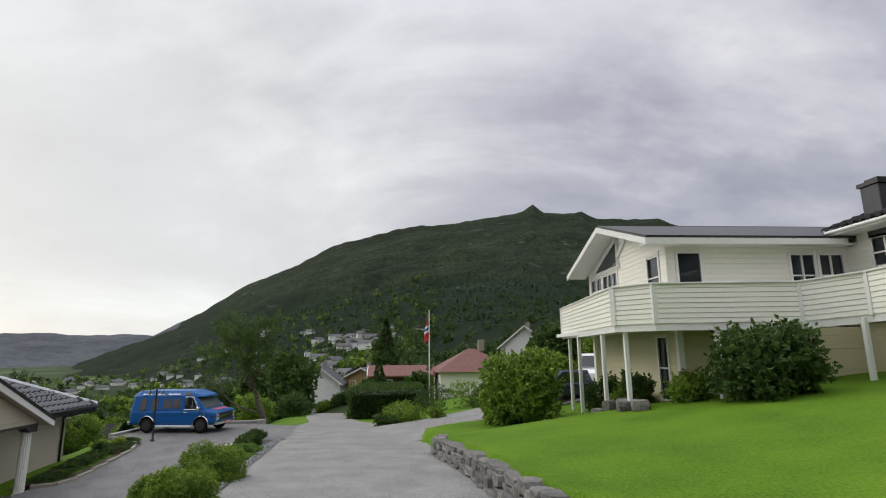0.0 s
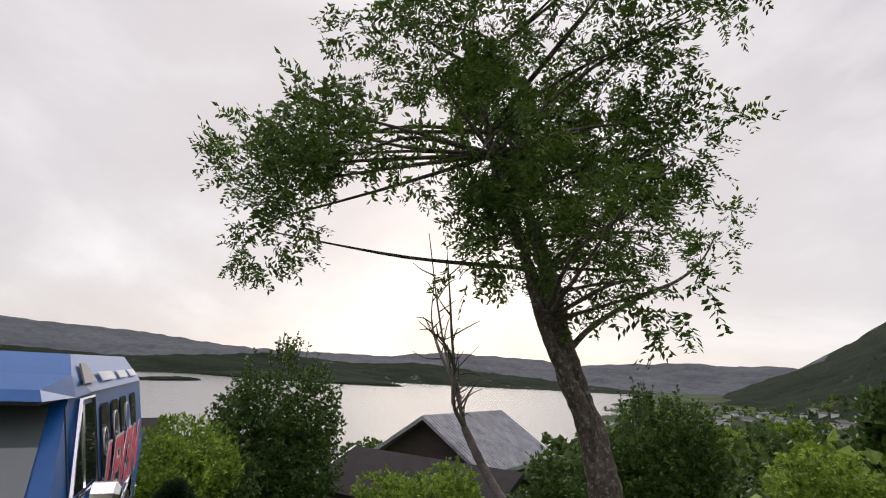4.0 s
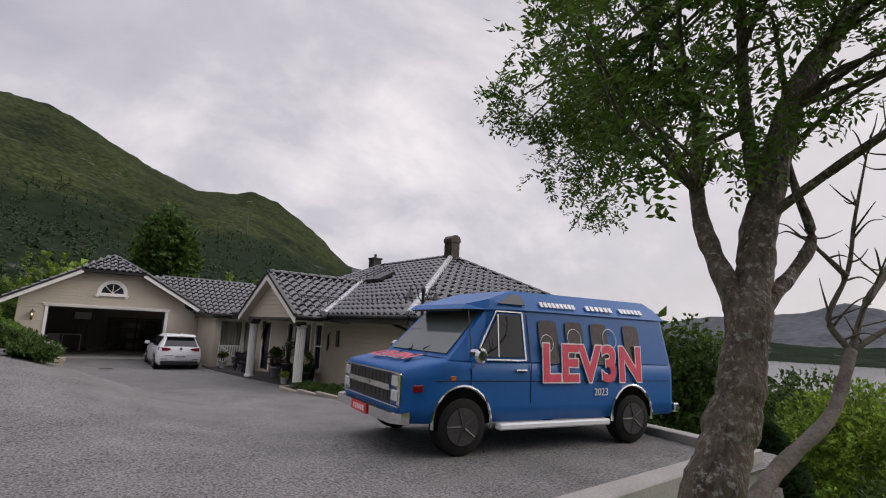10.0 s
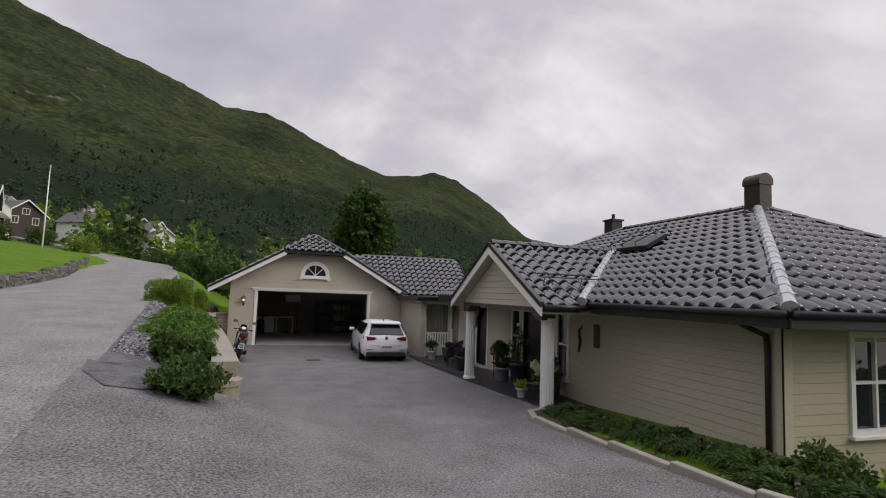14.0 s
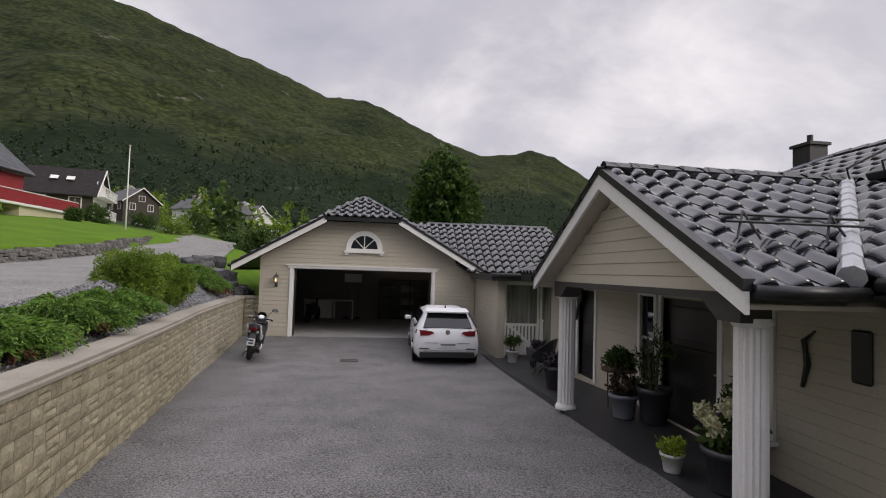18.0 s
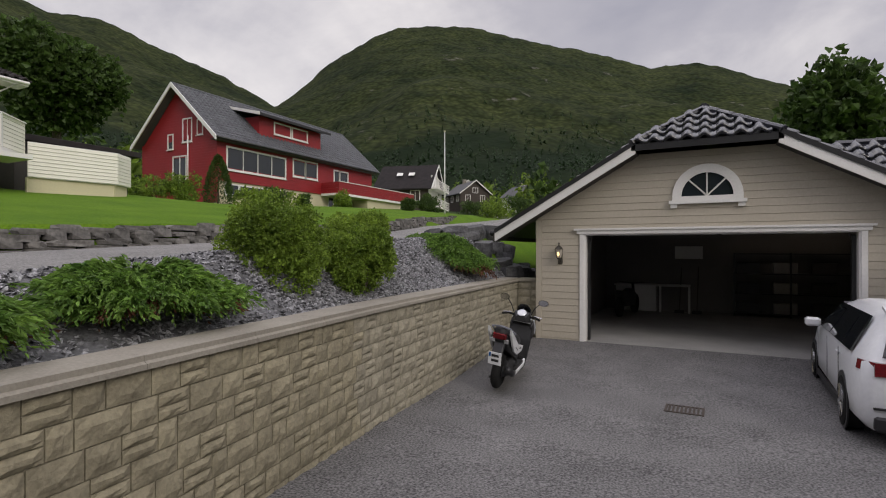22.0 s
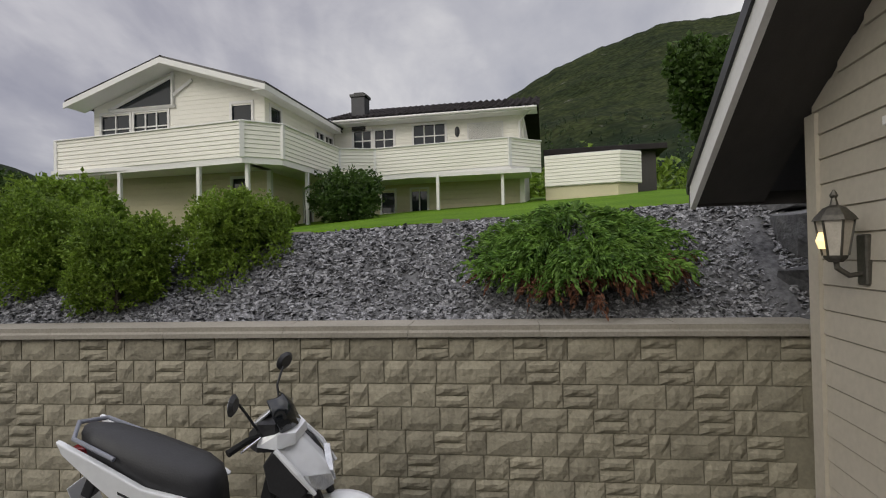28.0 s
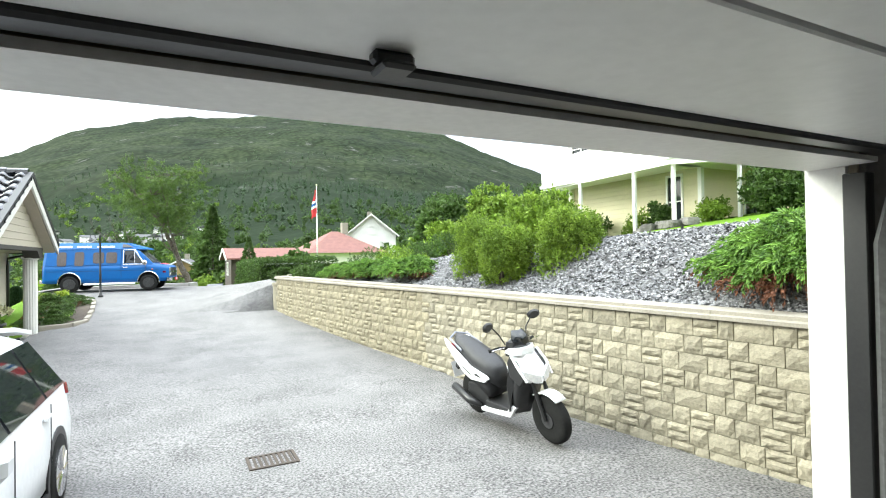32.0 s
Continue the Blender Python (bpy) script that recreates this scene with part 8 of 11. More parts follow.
for i in range(26):
    x, y = g.uniform(13, 60), g.uniform(-95, -18)
    if 14 < x < 30 and -42 < y < -14:
        continue
    shrub("slope_tree", "leafy green tree on the slope above the fjord", "tree", x, y, ground_z(x, y) - 0.3, g.uniform(1.6, 3), g.uniform(1.6, 3), g.uniform(3, 5), 1500, 0.42, g.choice((LEAF, LEAF_DARK, LEAF_DARK)), 200 + i, 9, "slope trees", 2)

# ---- garden lamp ----
LP = thing("garden_lamp", "black metal lamp post with two hanging bell lamps", "lamp", at=pose(3.12, -21.55, lerp_table(-21.5, DRIVE_Z) + 0.02, 0, 0, 0))
bm = bmesh.new(); lathe(bm, [(0.09, 0), (0.09, 0.05), (0.045, 0.1), (0.038, 0.8), (0.05, 0.82), (0.034, 0.86), (0.03, 2.2), (0.045, 2.24), (0.045, 2.3), (0.02, 2.34)], 12); smooth(part("post", bm, BLACKTRIM, LP))
for sg in (-1, 1):
    bm = bmesh.new(); tube(bm, [(0, 0, 2.0), (0.10 * sg, 0, 2.12), (0.16 * sg, 0, 2.3), (0.22 * sg, 0, 2.36), (0.29 * sg, 0, 2.33), (0.30 * sg, 0, 2.24)], [0.012] * 6, 6); arm = part("arm", bm, BLACKTRIM, LP)
    bm = bmesh.new(); lathe(bm, [(0.015, 0.14), (0.035, 0.12), (0.05, 0.06), (0.12, 0.0), (0.125, -0.015), (0.11, -0.012)], 14, pose(0.30 * sg, 0, 2.1)); smooth(part("bell_shade", bm, BLACKTRIM, arm))
    bm = bmesh.new(); lathe(bm, [(0.03, 0.03), (0.05, -0.01), (0.045, -0.05), (0.015, -0.07)], 10, pose(0.30 * sg, 0, 2.1)); part("globe", bm, LIGHTLENS, arm, "frosted glass globe")

# ---- gate, pots and planters by the porch ----
GT = thing("picket_gate", "white wooden picket gate with a diagonal brace", "gate", at=pose(4.22, -3.42, -0.06))
for x in (0.0, 1.12):
    p = part("post", BM((x - 0.05, x + 0.05, -0.05, 0.05, 0, 1.08), bev=0.006), WHITE, GT); part("cap", BM((x - 0.065, x + 0.065, -0.065, 0.065, 1.08, 1.11), bev=0.008), WHITE, p)
for z in (0.14, 0.92):
    part("rail", BM((0.05, 1.07, -0.02, 0.015, z, z + 0.07)), WHITE, GT)
for i in range(9):
    part("picket", BM((0.10 + i * 0.106, 0.155 + i * 0.106, -0.042, -0.02, 0.08, 0.98), bev=0.004), WHITE, GT)
bm = bmesh.new(); prism(bm, [(0.06, 0.95), (0.13, 0.99), (1.06, 0.22), (1.0, 0.17)], "y", -0.06, -0.043); part("brace", bm, WHITE, GT)


def pot(name, label, x, y, z, r, h, material, soil=True, saucer=False):
    t = thing(name, label, "pot", "porch pots", at=pose(x, y, z))
    bm = bmesh.new(); lathe(bm, [(r * 0.72, 0), (r * 0.76, 0.02), (r * 0.95, h * 0.82), (r * 1.08, h * 0.83), (r * 1.1, h), (r * 0.97, h), (r * 0.92, h * 0.9)], 22); smooth(part("vessel", bm, material, t))
    bm = bmesh.new(); lathe(bm, [(r * 0.92, h * 0.86), (r * 0.9, h * 0.92)], 16); part("soil", bm, SOIL, t)
    return t


POTWHITE = mat("white_glaze", (0.62, 0.61, 0.58), (0.5, 0.49, 0.47), 0.35, scale=6, fine=50)
POTDARK = mat("dark_glaze", (0.045, 0.043, 0.05), (0.03, 0.028, 0.034), 0.4, scale=6, fine=50)
POTGREY = mat("grey_glaze", (0.22, 0.23, 0.27), (0.16, 0.17, 0.2), 0.45, scale=6, fine=50)
PORCH = 0.125
pot("flower_pot", "white ceramic pot with a rim beside the gate", 4.28, -4.25, -0.062, 0.17, 0.33, POTWHITE)
shrub("pot_plant", "low green plant in a white pot", "plant", 4.28, -4.25, 0.36, 0.28, 0.28, 0.28, 1100, 0.05, LEAF_DARK, 301, 7, stems=2)
pot("tall_planter", "tall dark square-shouldered planter", 4.12, -8.2, 0.085, 0.24, 0.46, POTDARK)
shrub("heather_plant", "dark purple bushy plant in a planter", "plant", 4.12, -8.2, PORCH + 0.36, 0.34, 0.34, 0.30, 1600, 0.05, mat("purple_leaf", (0.035, 0.022, 0.035), (0.02, 0.014, 0.02), 0.7, scale=3, fine=12, bump=0, island=0.3), 302, 8, stems=2)
WB = thing("barrow_planter", "dark metal wheelbarrow planted with dark heather", "planter", at=pose(4.6, -5.7, -0.03, 0, 0, 95))
bm = bmesh.new(); prism(bm, [(-0.32, 0.55), (0.32, 0.55), (0.2, 0.28), (-0.22, 0.28)], "y", -0.26, 0.26); part("tray", bm, POTDARK, WB)
for sg in (-1, 1):
    bm = bmesh.new(); tube(bm, [(0.45, 0.05 * sg, 0.16), (0.0, 0.2 * sg, 0.3), (-0.8, 0.27 * sg, 0.62)], [0.017] * 3, 6); part("handle", bm, BLACKTRIM, WB)
    bm = bmesh.new(); tube(bm, [(-0.2, 0.22 * sg, 0.3), (-0.28, 0.24 * sg, 0.0)], [0.015] * 2, 6); part("leg", bm, BLACKTRIM, WB)
bm = bmesh.new(); lathe(bm, [(0.13, -0.03), (0.16, -0.025), (0.16, 0.025), (0.13, 0.03)], 18, pose(0.45, 0, 0.16, 90)); part("wheel", bm, RUBBER, WB)
shrub("heather_plant", "dark heather filling the barrow planter", "plant", 4.6, -5.75, 0.45, 0.3, 0.36, 0.28, 1100, 0.05, MATS["purple_leaf"], 303, 7, stems=0)
pot("flower_pot", "grey-blue ceramic pot on the porch", 4.5, -10.4, PORCH, 0.22, 0.38, POTGREY)
shrub("pot_plant", "reddish-green leafy plant in a grey pot", "plant", 4.5, -10.4, PORCH + 0.34, 0.28, 0.28, 0.42, 1000, 0.06, mat("wine_leaf", (0.06, 0.03, 0.025), (0.03, 0.035, 0.015), 0.6, scale=4, fine=14, bump=0, island=0.4), 304, 7, stems=2)
ST = thing("plant_stand", "round rusty plant stand with a bowl of greenery", "stand", at=pose(4.6, -10.0, PORCH))
bm = bmesh.new(); lathe(bm, [(0.27, 0.66), (0.29, 0.68), (0.29, 0.71), (0.27, 0.72)], 22); part("top", bm, mat("rust", (0.14, 0.07, 0.045), (0.08, 0.045, 0.03), 0.85, scale=8, fine=50), ST)
for k in range(3):
    a = k * 2.094; bm = bmesh.new(); tube(bm, [(0.22 * math.cos(a), 0.22 * math.sin(a), 0.66), (0.2 * math.cos(a), 0.2 * math.sin(a), 0)], [0.014] * 2, 6); part("leg", bm, MATS["rust"], ST)
shrub("bowl_plant", "fine grey-green plant on the stand", "plant", 4.6, -10.0, PORCH + 0.7, 0.3, 0.3, 0.38, 1300, 0.06, LEAF_DARK, 305, 8, stems=2)
pot("large_tub", "large dark tub with a pale rim", 4.85, -10.7, PORCH, 0.25, 0.55, POTDARK)
shrub("tub_tree", "slender small olive-like tree in a dark tub", "plant", 4.85, -10.7, PORCH + 0.5, 0.34, 0.34, 1.05, 620, 0.07, LEAF_DARK, 306, 9, stems=4, slim=0.2)
pot("flower_pot", "white square-footed pot with a small plant", 3.98, -12.68, PORCH, 0.13, 0.22, POTWHITE)
shrub("pot_plant", "small fresh green plant in a white pot", "plant", 3.98, -12.68, PORCH + 0.18, 0.2, 0.2, 0.22, 600, 0.055, LEAF_BRIGHT, 307, 6, stems=1)
pot("large_tub", "dark glazed tub of hydrangea by the column", 4.3, -13.25, PORCH, 0.27, 0.46, POTDARK)
HYP = shrub("hydrangea", "hydrangea with broad dark leaves", "plant", 4.3, -13.25, PORCH + 0.4, 0.32, 0.32, 0.36, 520, 0.11, LEAF_DARK, 308, 8, stems=3, slim=0.4)
HYD = mat("hydrangea_bloom", (0.58, 0.56, 0.36), (0.45, 0.46, 0.26), 0.8, scale=20, fine=90, bump=0, island=0.2)
for i, (dx, dy, dz) in enumerate(((-0.2, 0.12, 0.80), (-0.05, -0.05, 0.88), (0.1, 0.15, 0.84), (-0.28, -0.12, 0.74), (-0.12, 0.28, 0.78), (0.05, -0.25, 0.8))):
    v, f = cloud([(dx, dy, dz - 0.4, 0.10, 0.10, 0.085)], 160, 0.045, 310 + i, shell=0.9, slim=0.45)
    fh = new("flower_head", mesh_np("flower_head", v, f, HYD)); fh.parent = HYP; fh["label"] = "pale green flower head"
pot("large_tub", "tall black tub beside the front door", 4.85, -12.6, PORCH, 0.22, 0.6, POTDARK)
shrub("pot_plant", "dark upright plant by the front door", "plant", 4.85, -12.6, PORCH + 0.55, 0.22, 0.22, 0.5, 380, 0.08, LEAF_DARK, 309, 7, stems=3)


BC = thing("bowl_chair", "round black wire bowl chair on thin legs", "chair", at=pose(4.72, -6.55, 0.01, 0, 0, 140))
ring_pts = [(0.30 + 0.40 * math.cos(a) * 0.72, 0.42 * math.sin(a), 0.62 - 0.40 * math.cos(a) * 0.62) for a in [k * math.tau / 24 for k in range(25)]]
bm = bmesh.new(); tube(bm, ring_pts, [0.016] * 25, 6, False); part("rim", bm, BLACKTRIM, BC)
for k in range(14):
    a = k * math.tau / 14
    e0 = Vector((0.30 + 0.40 * math.cos(a) * 0.72, 0.42 * math.sin(a), 0.62 - 0.40 * math.cos(a) * 0.62))
    c0 = Vector((0.20, 0, 0.36))
    bm = bmesh.new(); tube(bm, [e0, e0.lerp(c0, 0.5) + Vector((-0.04, 0, -0.09)), c0], [0.011] * 3, 5); part("wire", bm, BLACKTRIM, BC)
bm = bmesh.new()
rows_ = [[bm.verts.new(Vector((0.20, 0, 0.36)).lerp(Vector((0.30 + 0.40 * math.cos(a) * 0.72, 0.42 * math.sin(a), 0.62 - 0.40 * math.cos(a) * 0.62)), s) + Vector((-0.04, 0, -0.09)) * 4 * s * (1 - s)) for a in [k * math.tau / 20 for k in range(20)]] for s in (0.05, 0.35, 0.68, 0.98)]
for r0_, r1_ in zip(rows_, rows_[1:]):
    for k in range(20):
        bm.faces.new((r0_[k], r0_[(k + 1) % 20], r1_[(k + 1) % 20], r1_[k]))
part("seat", bm, POTDARK, BC)
for sx, sy_ in ((0.05, 0.25), (0.05, -0.25), (0.5, 0.22), (0.5, -0.22)):
    bm = bmesh.new(); tube(bm, [(0.20, sy_ * 0.3, 0.36), (sx, sy_, 0.0)], [0.012] * 2, 6); part("leg", bm, BLACKTRIM, BC)

# ---- the scooter ----
def scooter():
    x0, y0, x1, y1 = -2.79, -4.18, -2.90, -2.84
    L_ = math.hypot(x1 - x0, y1 - y0)
    t = thing("scooter", "white and black motor scooter on its side stand", "scooter", at=pose(x0, y0, lerp_table(-3.6, DRIVE_Z) + 0.06, 9, 0, math.degrees(math.atan2(y1 - y0, x1 - x0))))
    W, B = PAINTWHITE, BLACKPLASTIC
    def pl(name, pts, y0_, y1_, m, parent=None, label="", bev=0.012):
        bm = bmesh.new(); prism(bm, pts, "y", y0_, y1_)
        if bev:
            bmesh.ops.bevel(bm, geom=bm.edges[:], offset=bev, segments=2, affect="EDGES", profile=0.5)
        return part(name, bm, m, parent or t, label)
    for nm, x in (("rear_wheel", 0.0), ("front_wheel", L_)):
        bm = bmesh.new(); lathe(bm, [(0.185, -0.055), (0.235, -0.055), (0.262, -0.03), (0.265, 0.0), (0.262, 0.03), (0.235, 0.055), (0.185, 0.055)], 30, pose(x, 0, 0.265, 90)); w = smooth(part(nm, bm, RUBBER, t))
        bm = bmesh.new(); lathe(bm, [(0.165, -0.05), (0.19, -0.05), (0.19, 0.05), (0.165, 0.05)], 28, pose(x, 0, 0.265, 90)); part("rim", bm, BLACKTRIM, w)
        bm = bmesh.new(); lathe(bm, [(0.045, -0.06), (0.045, 0.06)], 12, pose(x, 0, 0.265, 90)); part("hub", bm, BLACKTRIM, w)
        for k in range(5):
            a = k * math.tau / 5
            bm = bmesh.new(); tube(bm, [(x + 0.03 * math.cos(a), 0, 0.265 + 0.03 * math.sin(a)), (x + 0.18 * math.cos(a + 0.15), 0, 0.265 + 0.18 * math.sin(a + 0.15))], [0.02, 0.014], 6); part("spoke", bm, BLACKTRIM, w)
        bm = bmesh.new(); lathe(bm, [(0.05, 0.061), (0.085, 0.061), (0.085, 0.065), (0.05, 0.065)], 20, pose(x, 0, 0.265, 90)); part("brake_disc", bm, MATS["dark_steel"], w, "dark steel brake disc")
    # under-body, floorboard, leg shield
    pl("engine", [(-0.05, 0.2), (0.30, 0.16), (0.42, 0.28), (0.40, 0.46), (0.02, 0.44)], -0.12, 0.10, B)
    pl("floorboard", [(0.38, 0.22), (0.90, 0.24), (0.92, 0.30), (0.40, 0.30)], -0.16, 0.16, B)
    pl("white_sill", [(0.30, 0.15), (0.86, 0.20), (0.98, 0.34), (0.92, 0.36), (0.80, 0.26), (0.30, 0.20)], -0.175, 0.175, W, label="white lower side trim")
    bm = bmesh.new()
    loft(bm, [[(x, w * c, z) for c, z in ((-1, z0), (-1, (z0 + z1) / 2), (-0.55, z1), (0.55, z1), (1, (z0 + z1) / 2), (1, z0))] for x, w, z0, z1 in ((-0.30, 0.09, 0.62, 0.70), (-0.1, 0.14, 0.48, 0.68), (0.15, 0.165, 0.42, 0.66), (0.38, 0.15, 0.32, 0.60), (0.44, 0.12, 0.30, 0.52))])
    smooth(part("rear_body", bm, B, t))
    for sg in (-1, 1):
        pl("side_panel", [(-0.36, 0.79), (-0.1, 0.70), (0.15, 0.605), (0.46, 0.575), (0.50, 0.545), (0.42, 0.49), (0.14, 0.435), (-0.02, 0.47), (-0.16, 0.57), (-0.33, 0.71)], sg * 0.15, sg * 0.19, W, label="white side fairing panel", bev=0.01)
        bm = bmesh.new(); prism(bm, [(0.22, 0.53), (0.40, 0.535), (0.28, 0.565)], "y", sg * 0.1885, sg * 0.193); part("side_vent", bm, B, t)
    pl("side_mark", [(0.0, 0.545), (0.16, 0.50), (0.16, 0.515), (0.0, 0.56)], -0.193, -0.1895, BLACKPLASTIC, bev=0)
    bm = bmesh.new()
    loft(bm, [[(x, w * c, z + dz) for c, dz in ((-0.9, -0.16), (-1, -0.04), (-0.85, 0.035), (-0.4, 0.065), (0.4, 0.065), (0.85, 0.035), (1, -0.04), (0.9, -0.16))] for x, w, z in ((-0.30, 0.07, 0.76), (-0.18, 0.13, 0.765), (0.05, 0.155, 0.74), (0.20, 0.165, 0.71), (0.40, 0.155, 0.67), (0.50, 0.12, 0.62), (0.54, 0.07, 0.58))])
    smooth(part("seat", bm, mat("seat_vinyl", (0.022, 0.022, 0.024), (0.03, 0.03, 0.032), 0.6, scale=15, fine=90, bump=0.3), t, "black vinyl seat"))
    bm = bmesh.new(); tube(bm, [(-0.02, -0.16, 0.74), (-0.28, -0.14, 0.80), (-0.36, 0, 0.82), (-0.28, 0.14, 0.80), (-0.02, 0.16, 0.74)], [0.014] * 5, 8); part("grab_rail", bm, POTGREY, t, "grey grab rail")
    pl("tail_light", [(-0.36, 0.70), (-0.26, 0.72), (-0.22, 0.64), (-0.32, 0.62)], -0.10, 0.10, REDLENS, label="red tail light")
    for sg in (-1, 1):
        pl("indicator", [(-0.31, 0.62), (-0.24, 0.64), (-0.22, 0.58), (-0.28, 0.57)], sg * 0.07, sg * 0.13, LIGHTLENS, bev=0.006)
    pl("rear_mudguard", [(-0.24, 0.62), (-0.16, 0.62), (-0.30, 0.36), (-0.36, 0.38)], -0.08, 0.08, B)
    p = part("number_plate", BM((-0.10, 0.10, -0.006, 0.0, -0.10, 0.10), bev=0.002), PAINTWHITE, t, "white plate with dark bars"); p.matrix_local = pose(-0.34, 0, 0.52, 14, 0, -90)
    for i in range(2):
        part("mark_bar", BM((-0.05, 0.06, -0.009, -0.007, 0.025 - i * 0.075, 0.065 - i * 0.075)), BLACKPLASTIC, p)
    part("mark_bar", BM((-0.092, -0.062, -0.009, -0.007, 0.02, 0.09)), VANBLUE, p)
    bm = bmesh.new(); loft(bm, [[(x, w * c, z) for c, z in ((-1, z0), (-1, z1), (1, z1), (1, z0))] for x, w, z0, z1 in ((0.88, 0.19, 0.28, 0.36), (0.92, 0.2, 0.36, 0.62), (0.98, 0.17, 0.56, 0.84), (1.04, 0.10, 0.76, 0.92))]); part("leg_shield", bm, B, t)
    bm = bmesh.new()
    loft(bm, [[(x - 0.06 + 0.09 * (1 - abs(c)), w * c, z) for c in (-1, -0.7, -0.35, 0, 0.35, 0.7, 1)] + [(x - 0.12, w * c, z) for c in (0.9, -0.9)] for x, w, z in ((1.25, 0.07, 0.635), (1.27, 0.15, 0.67), (1.23, 0.185, 0.76), (1.15, 0.175, 0.86), (1.06, 0.14, 0.97), (1.02, 0.11, 1.02))])
    smooth(part("front_fairing", bm, W, t, "white front fairing"))
    bm = bmesh.new()
    loft(bm, [[(x - 0.06 + 0.09 * (1 - abs(c)), w * c, z) for c in (-1, -0.7, -0.35, 0, 0.35, 0.7, 1)] + [(x - 0.16, w * c, z) for c in (0.9, -0.9)] for x, w, z in ((0.98, 0.14, 0.26), (1.06, 0.17, 0.40), (1.12, 0.185, 0.54), (1.17, 0.175, 0.66), (1.12, 0.185, 0.76))])
    smooth(part("lower_fairing", bm, B, t, "black lower front fairing"))
    bm = bmesh.new(); loft(bm, [[(x, w * c, z) for c, z in ((-1, z0), (-0.85, z1), (0.85, z1), (1, z0))] for x, w, z0, z1 in ((0.93, 0.175, 0.96, 1.0), (1.04, 0.165, 0.94, 1.02), (1.12, 0.09, 0.94, 1.0))]); part("cowl_trim", bm, W, t, "white cowl below the screen")
    for sg in (-1, 1):
        bm = bmesh.new(); loft(bm, [[(1.315 - 0.45 * abs(y), sg * y, z0), (1.30 - 0.45 * abs(y), sg * y, z1), (1.26 - 0.45 * abs(y), sg * y, z1), (1.27 - 0.45 * abs(y), sg * y, z0)] for y, z0, z1 in ((0.02, 0.66, 0.72), (0.10, 0.665, 0.76), (0.18, 0.73, 0.80))]); part("headlight", bm, LIGHTLENS, t, "clear glass headlight")
    for sg in (-1, 1):
        pl("shield_panel", [(1.02, 0.94), (1.12, 0.86), (1.21, 0.70), (1.13, 0.62), (0.98, 0.70), (0.96, 0.86)], sg * 0.15, sg * 0.192, B, label="black panel beside the white apron", bev=0.012)
        bm = bmesh.new(); tube(bm, [(1.04, sg * 0.185, 0.95), (1.16, sg * 0.195, 0.82), (1.25, sg * 0.18, 0.69)], [0.014, 0.018, 0.012], 6); part("apron_edge", bm, W, t, "white apron edge")
    bm = bmesh.new(); loft(bm, [[(L_ + 0.30 * math.cos(radians(a)), w, 0.265 + 0.30 * math.sin(radians(a))) for w in (-0.075, -0.05, 0.05, 0.075)] + [(L_ + 0.285 * math.cos(radians(a)), w, 0.265 + 0.285 * math.sin(radians(a))) for w in (0.07, -0.07)] for a in range(52, 136, 12)]); smooth(part("front_mudguard", bm, W, t, "white front mudguard"))
    for sg in (-1, 1):
        bm = bmesh.new(); tube(bm, [(L_, sg * 0.085, 0.265), (L_ - 0.14, sg * 0.07, 0.66)], [0.022, 0.026], 8); part("fork", bm, BLACKTRIM, t)
    # handlebar head, screen, dials, mirrors
    bm = bmesh.new(); loft(bm, [[(x, w * c, z) for c, z in ((-1, z0), (-0.8, z1), (0.8, z1), (1, z0))] for x, w, z0, z1 in ((0.84, 0.10, 0.92, 1.00), (0.92, 0.16, 0.92, 1.07), (1.02, 0.15, 0.92, 1.07), (1.08, 0.08, 0.92, 1.0))]); part("handlebar_cowl", bm, B, t)
    bm = bmesh.new(); lathe(bm, [(0.075, 0), (0.08, 0.01), (0.07, 0.016)], 18, pose(0.90, 0, 1.055, 0, -35, 0)); part("dial", bm, LIGHTLENS, t, "round instrument dial")
    bm = bmesh.new(); loft(bm, [[(x + 0.05 * (1 - c * c), w * c, z) for c in (-1, -0.5, 0, 0.5, 1)] + [(x - 0.012 + 0.05 * (1 - c * c), w * c, z) for c in (1, 0.5, 0, -0.5, -1)] for x, w, z in ((1.06, 0.12, 1.02), (1.02, 0.12, 1.12), (0.97, 0.07, 1.19))]); smooth(part("windscreen", bm, SCREEN, t, "dark tinted fly screen"))
    for sg in (-1, 1):
        bm = bmesh.new(); tube(bm, [(0.95, sg * 0.10, 1.0), (0.90, sg * 0.22, 1.02), (0.84, sg * 0.32, 1.0)], [0.02, 0.018, 0.02], 8); part("grip", bm, RUBBER, t)
        bm = bmesh.new(); tube(bm, [(0.97, sg * 0.2, 1.03), (0.93, sg * 0.34, 1.02)], [0.007, 0.007], 6); part("brake_lever", bm, CHROME, t)
        bm = bmesh.new(); tube(bm, [(0.93, sg * 0.15, 1.05), (0.90, sg * 0.20, 1.17), (0.91, sg * 0.28, 1.26)], [0.008] * 3, 6); st = part("mirror_stem", bm, BLACKTRIM, t)
        bm = bmesh.new(); lathe(bm, [(0.045, -0.02), (0.07, -0.004), (0.07, 0.0)], 18, pose(0, 0, 0, 0, 90, 0) @ Matrix.Diagonal((0.75, 1.2, 1, 1))); mh = part("mirror", bm, B, st); mh.matrix_local = pose(0.90, sg * 0.33, 1.28, 0, 180, -12 * sg)
        bm = bmesh.new(); lathe(bm, [(0.063, 0.001), (0.063, 0.003)], 18, pose(0, 0, 0, 0, 90, 0) @ Matrix.Diagonal((0.75, 1.2, 1, 1))); part("mirror_glass", bm, CHROME, mh, "silvered mirror glass")
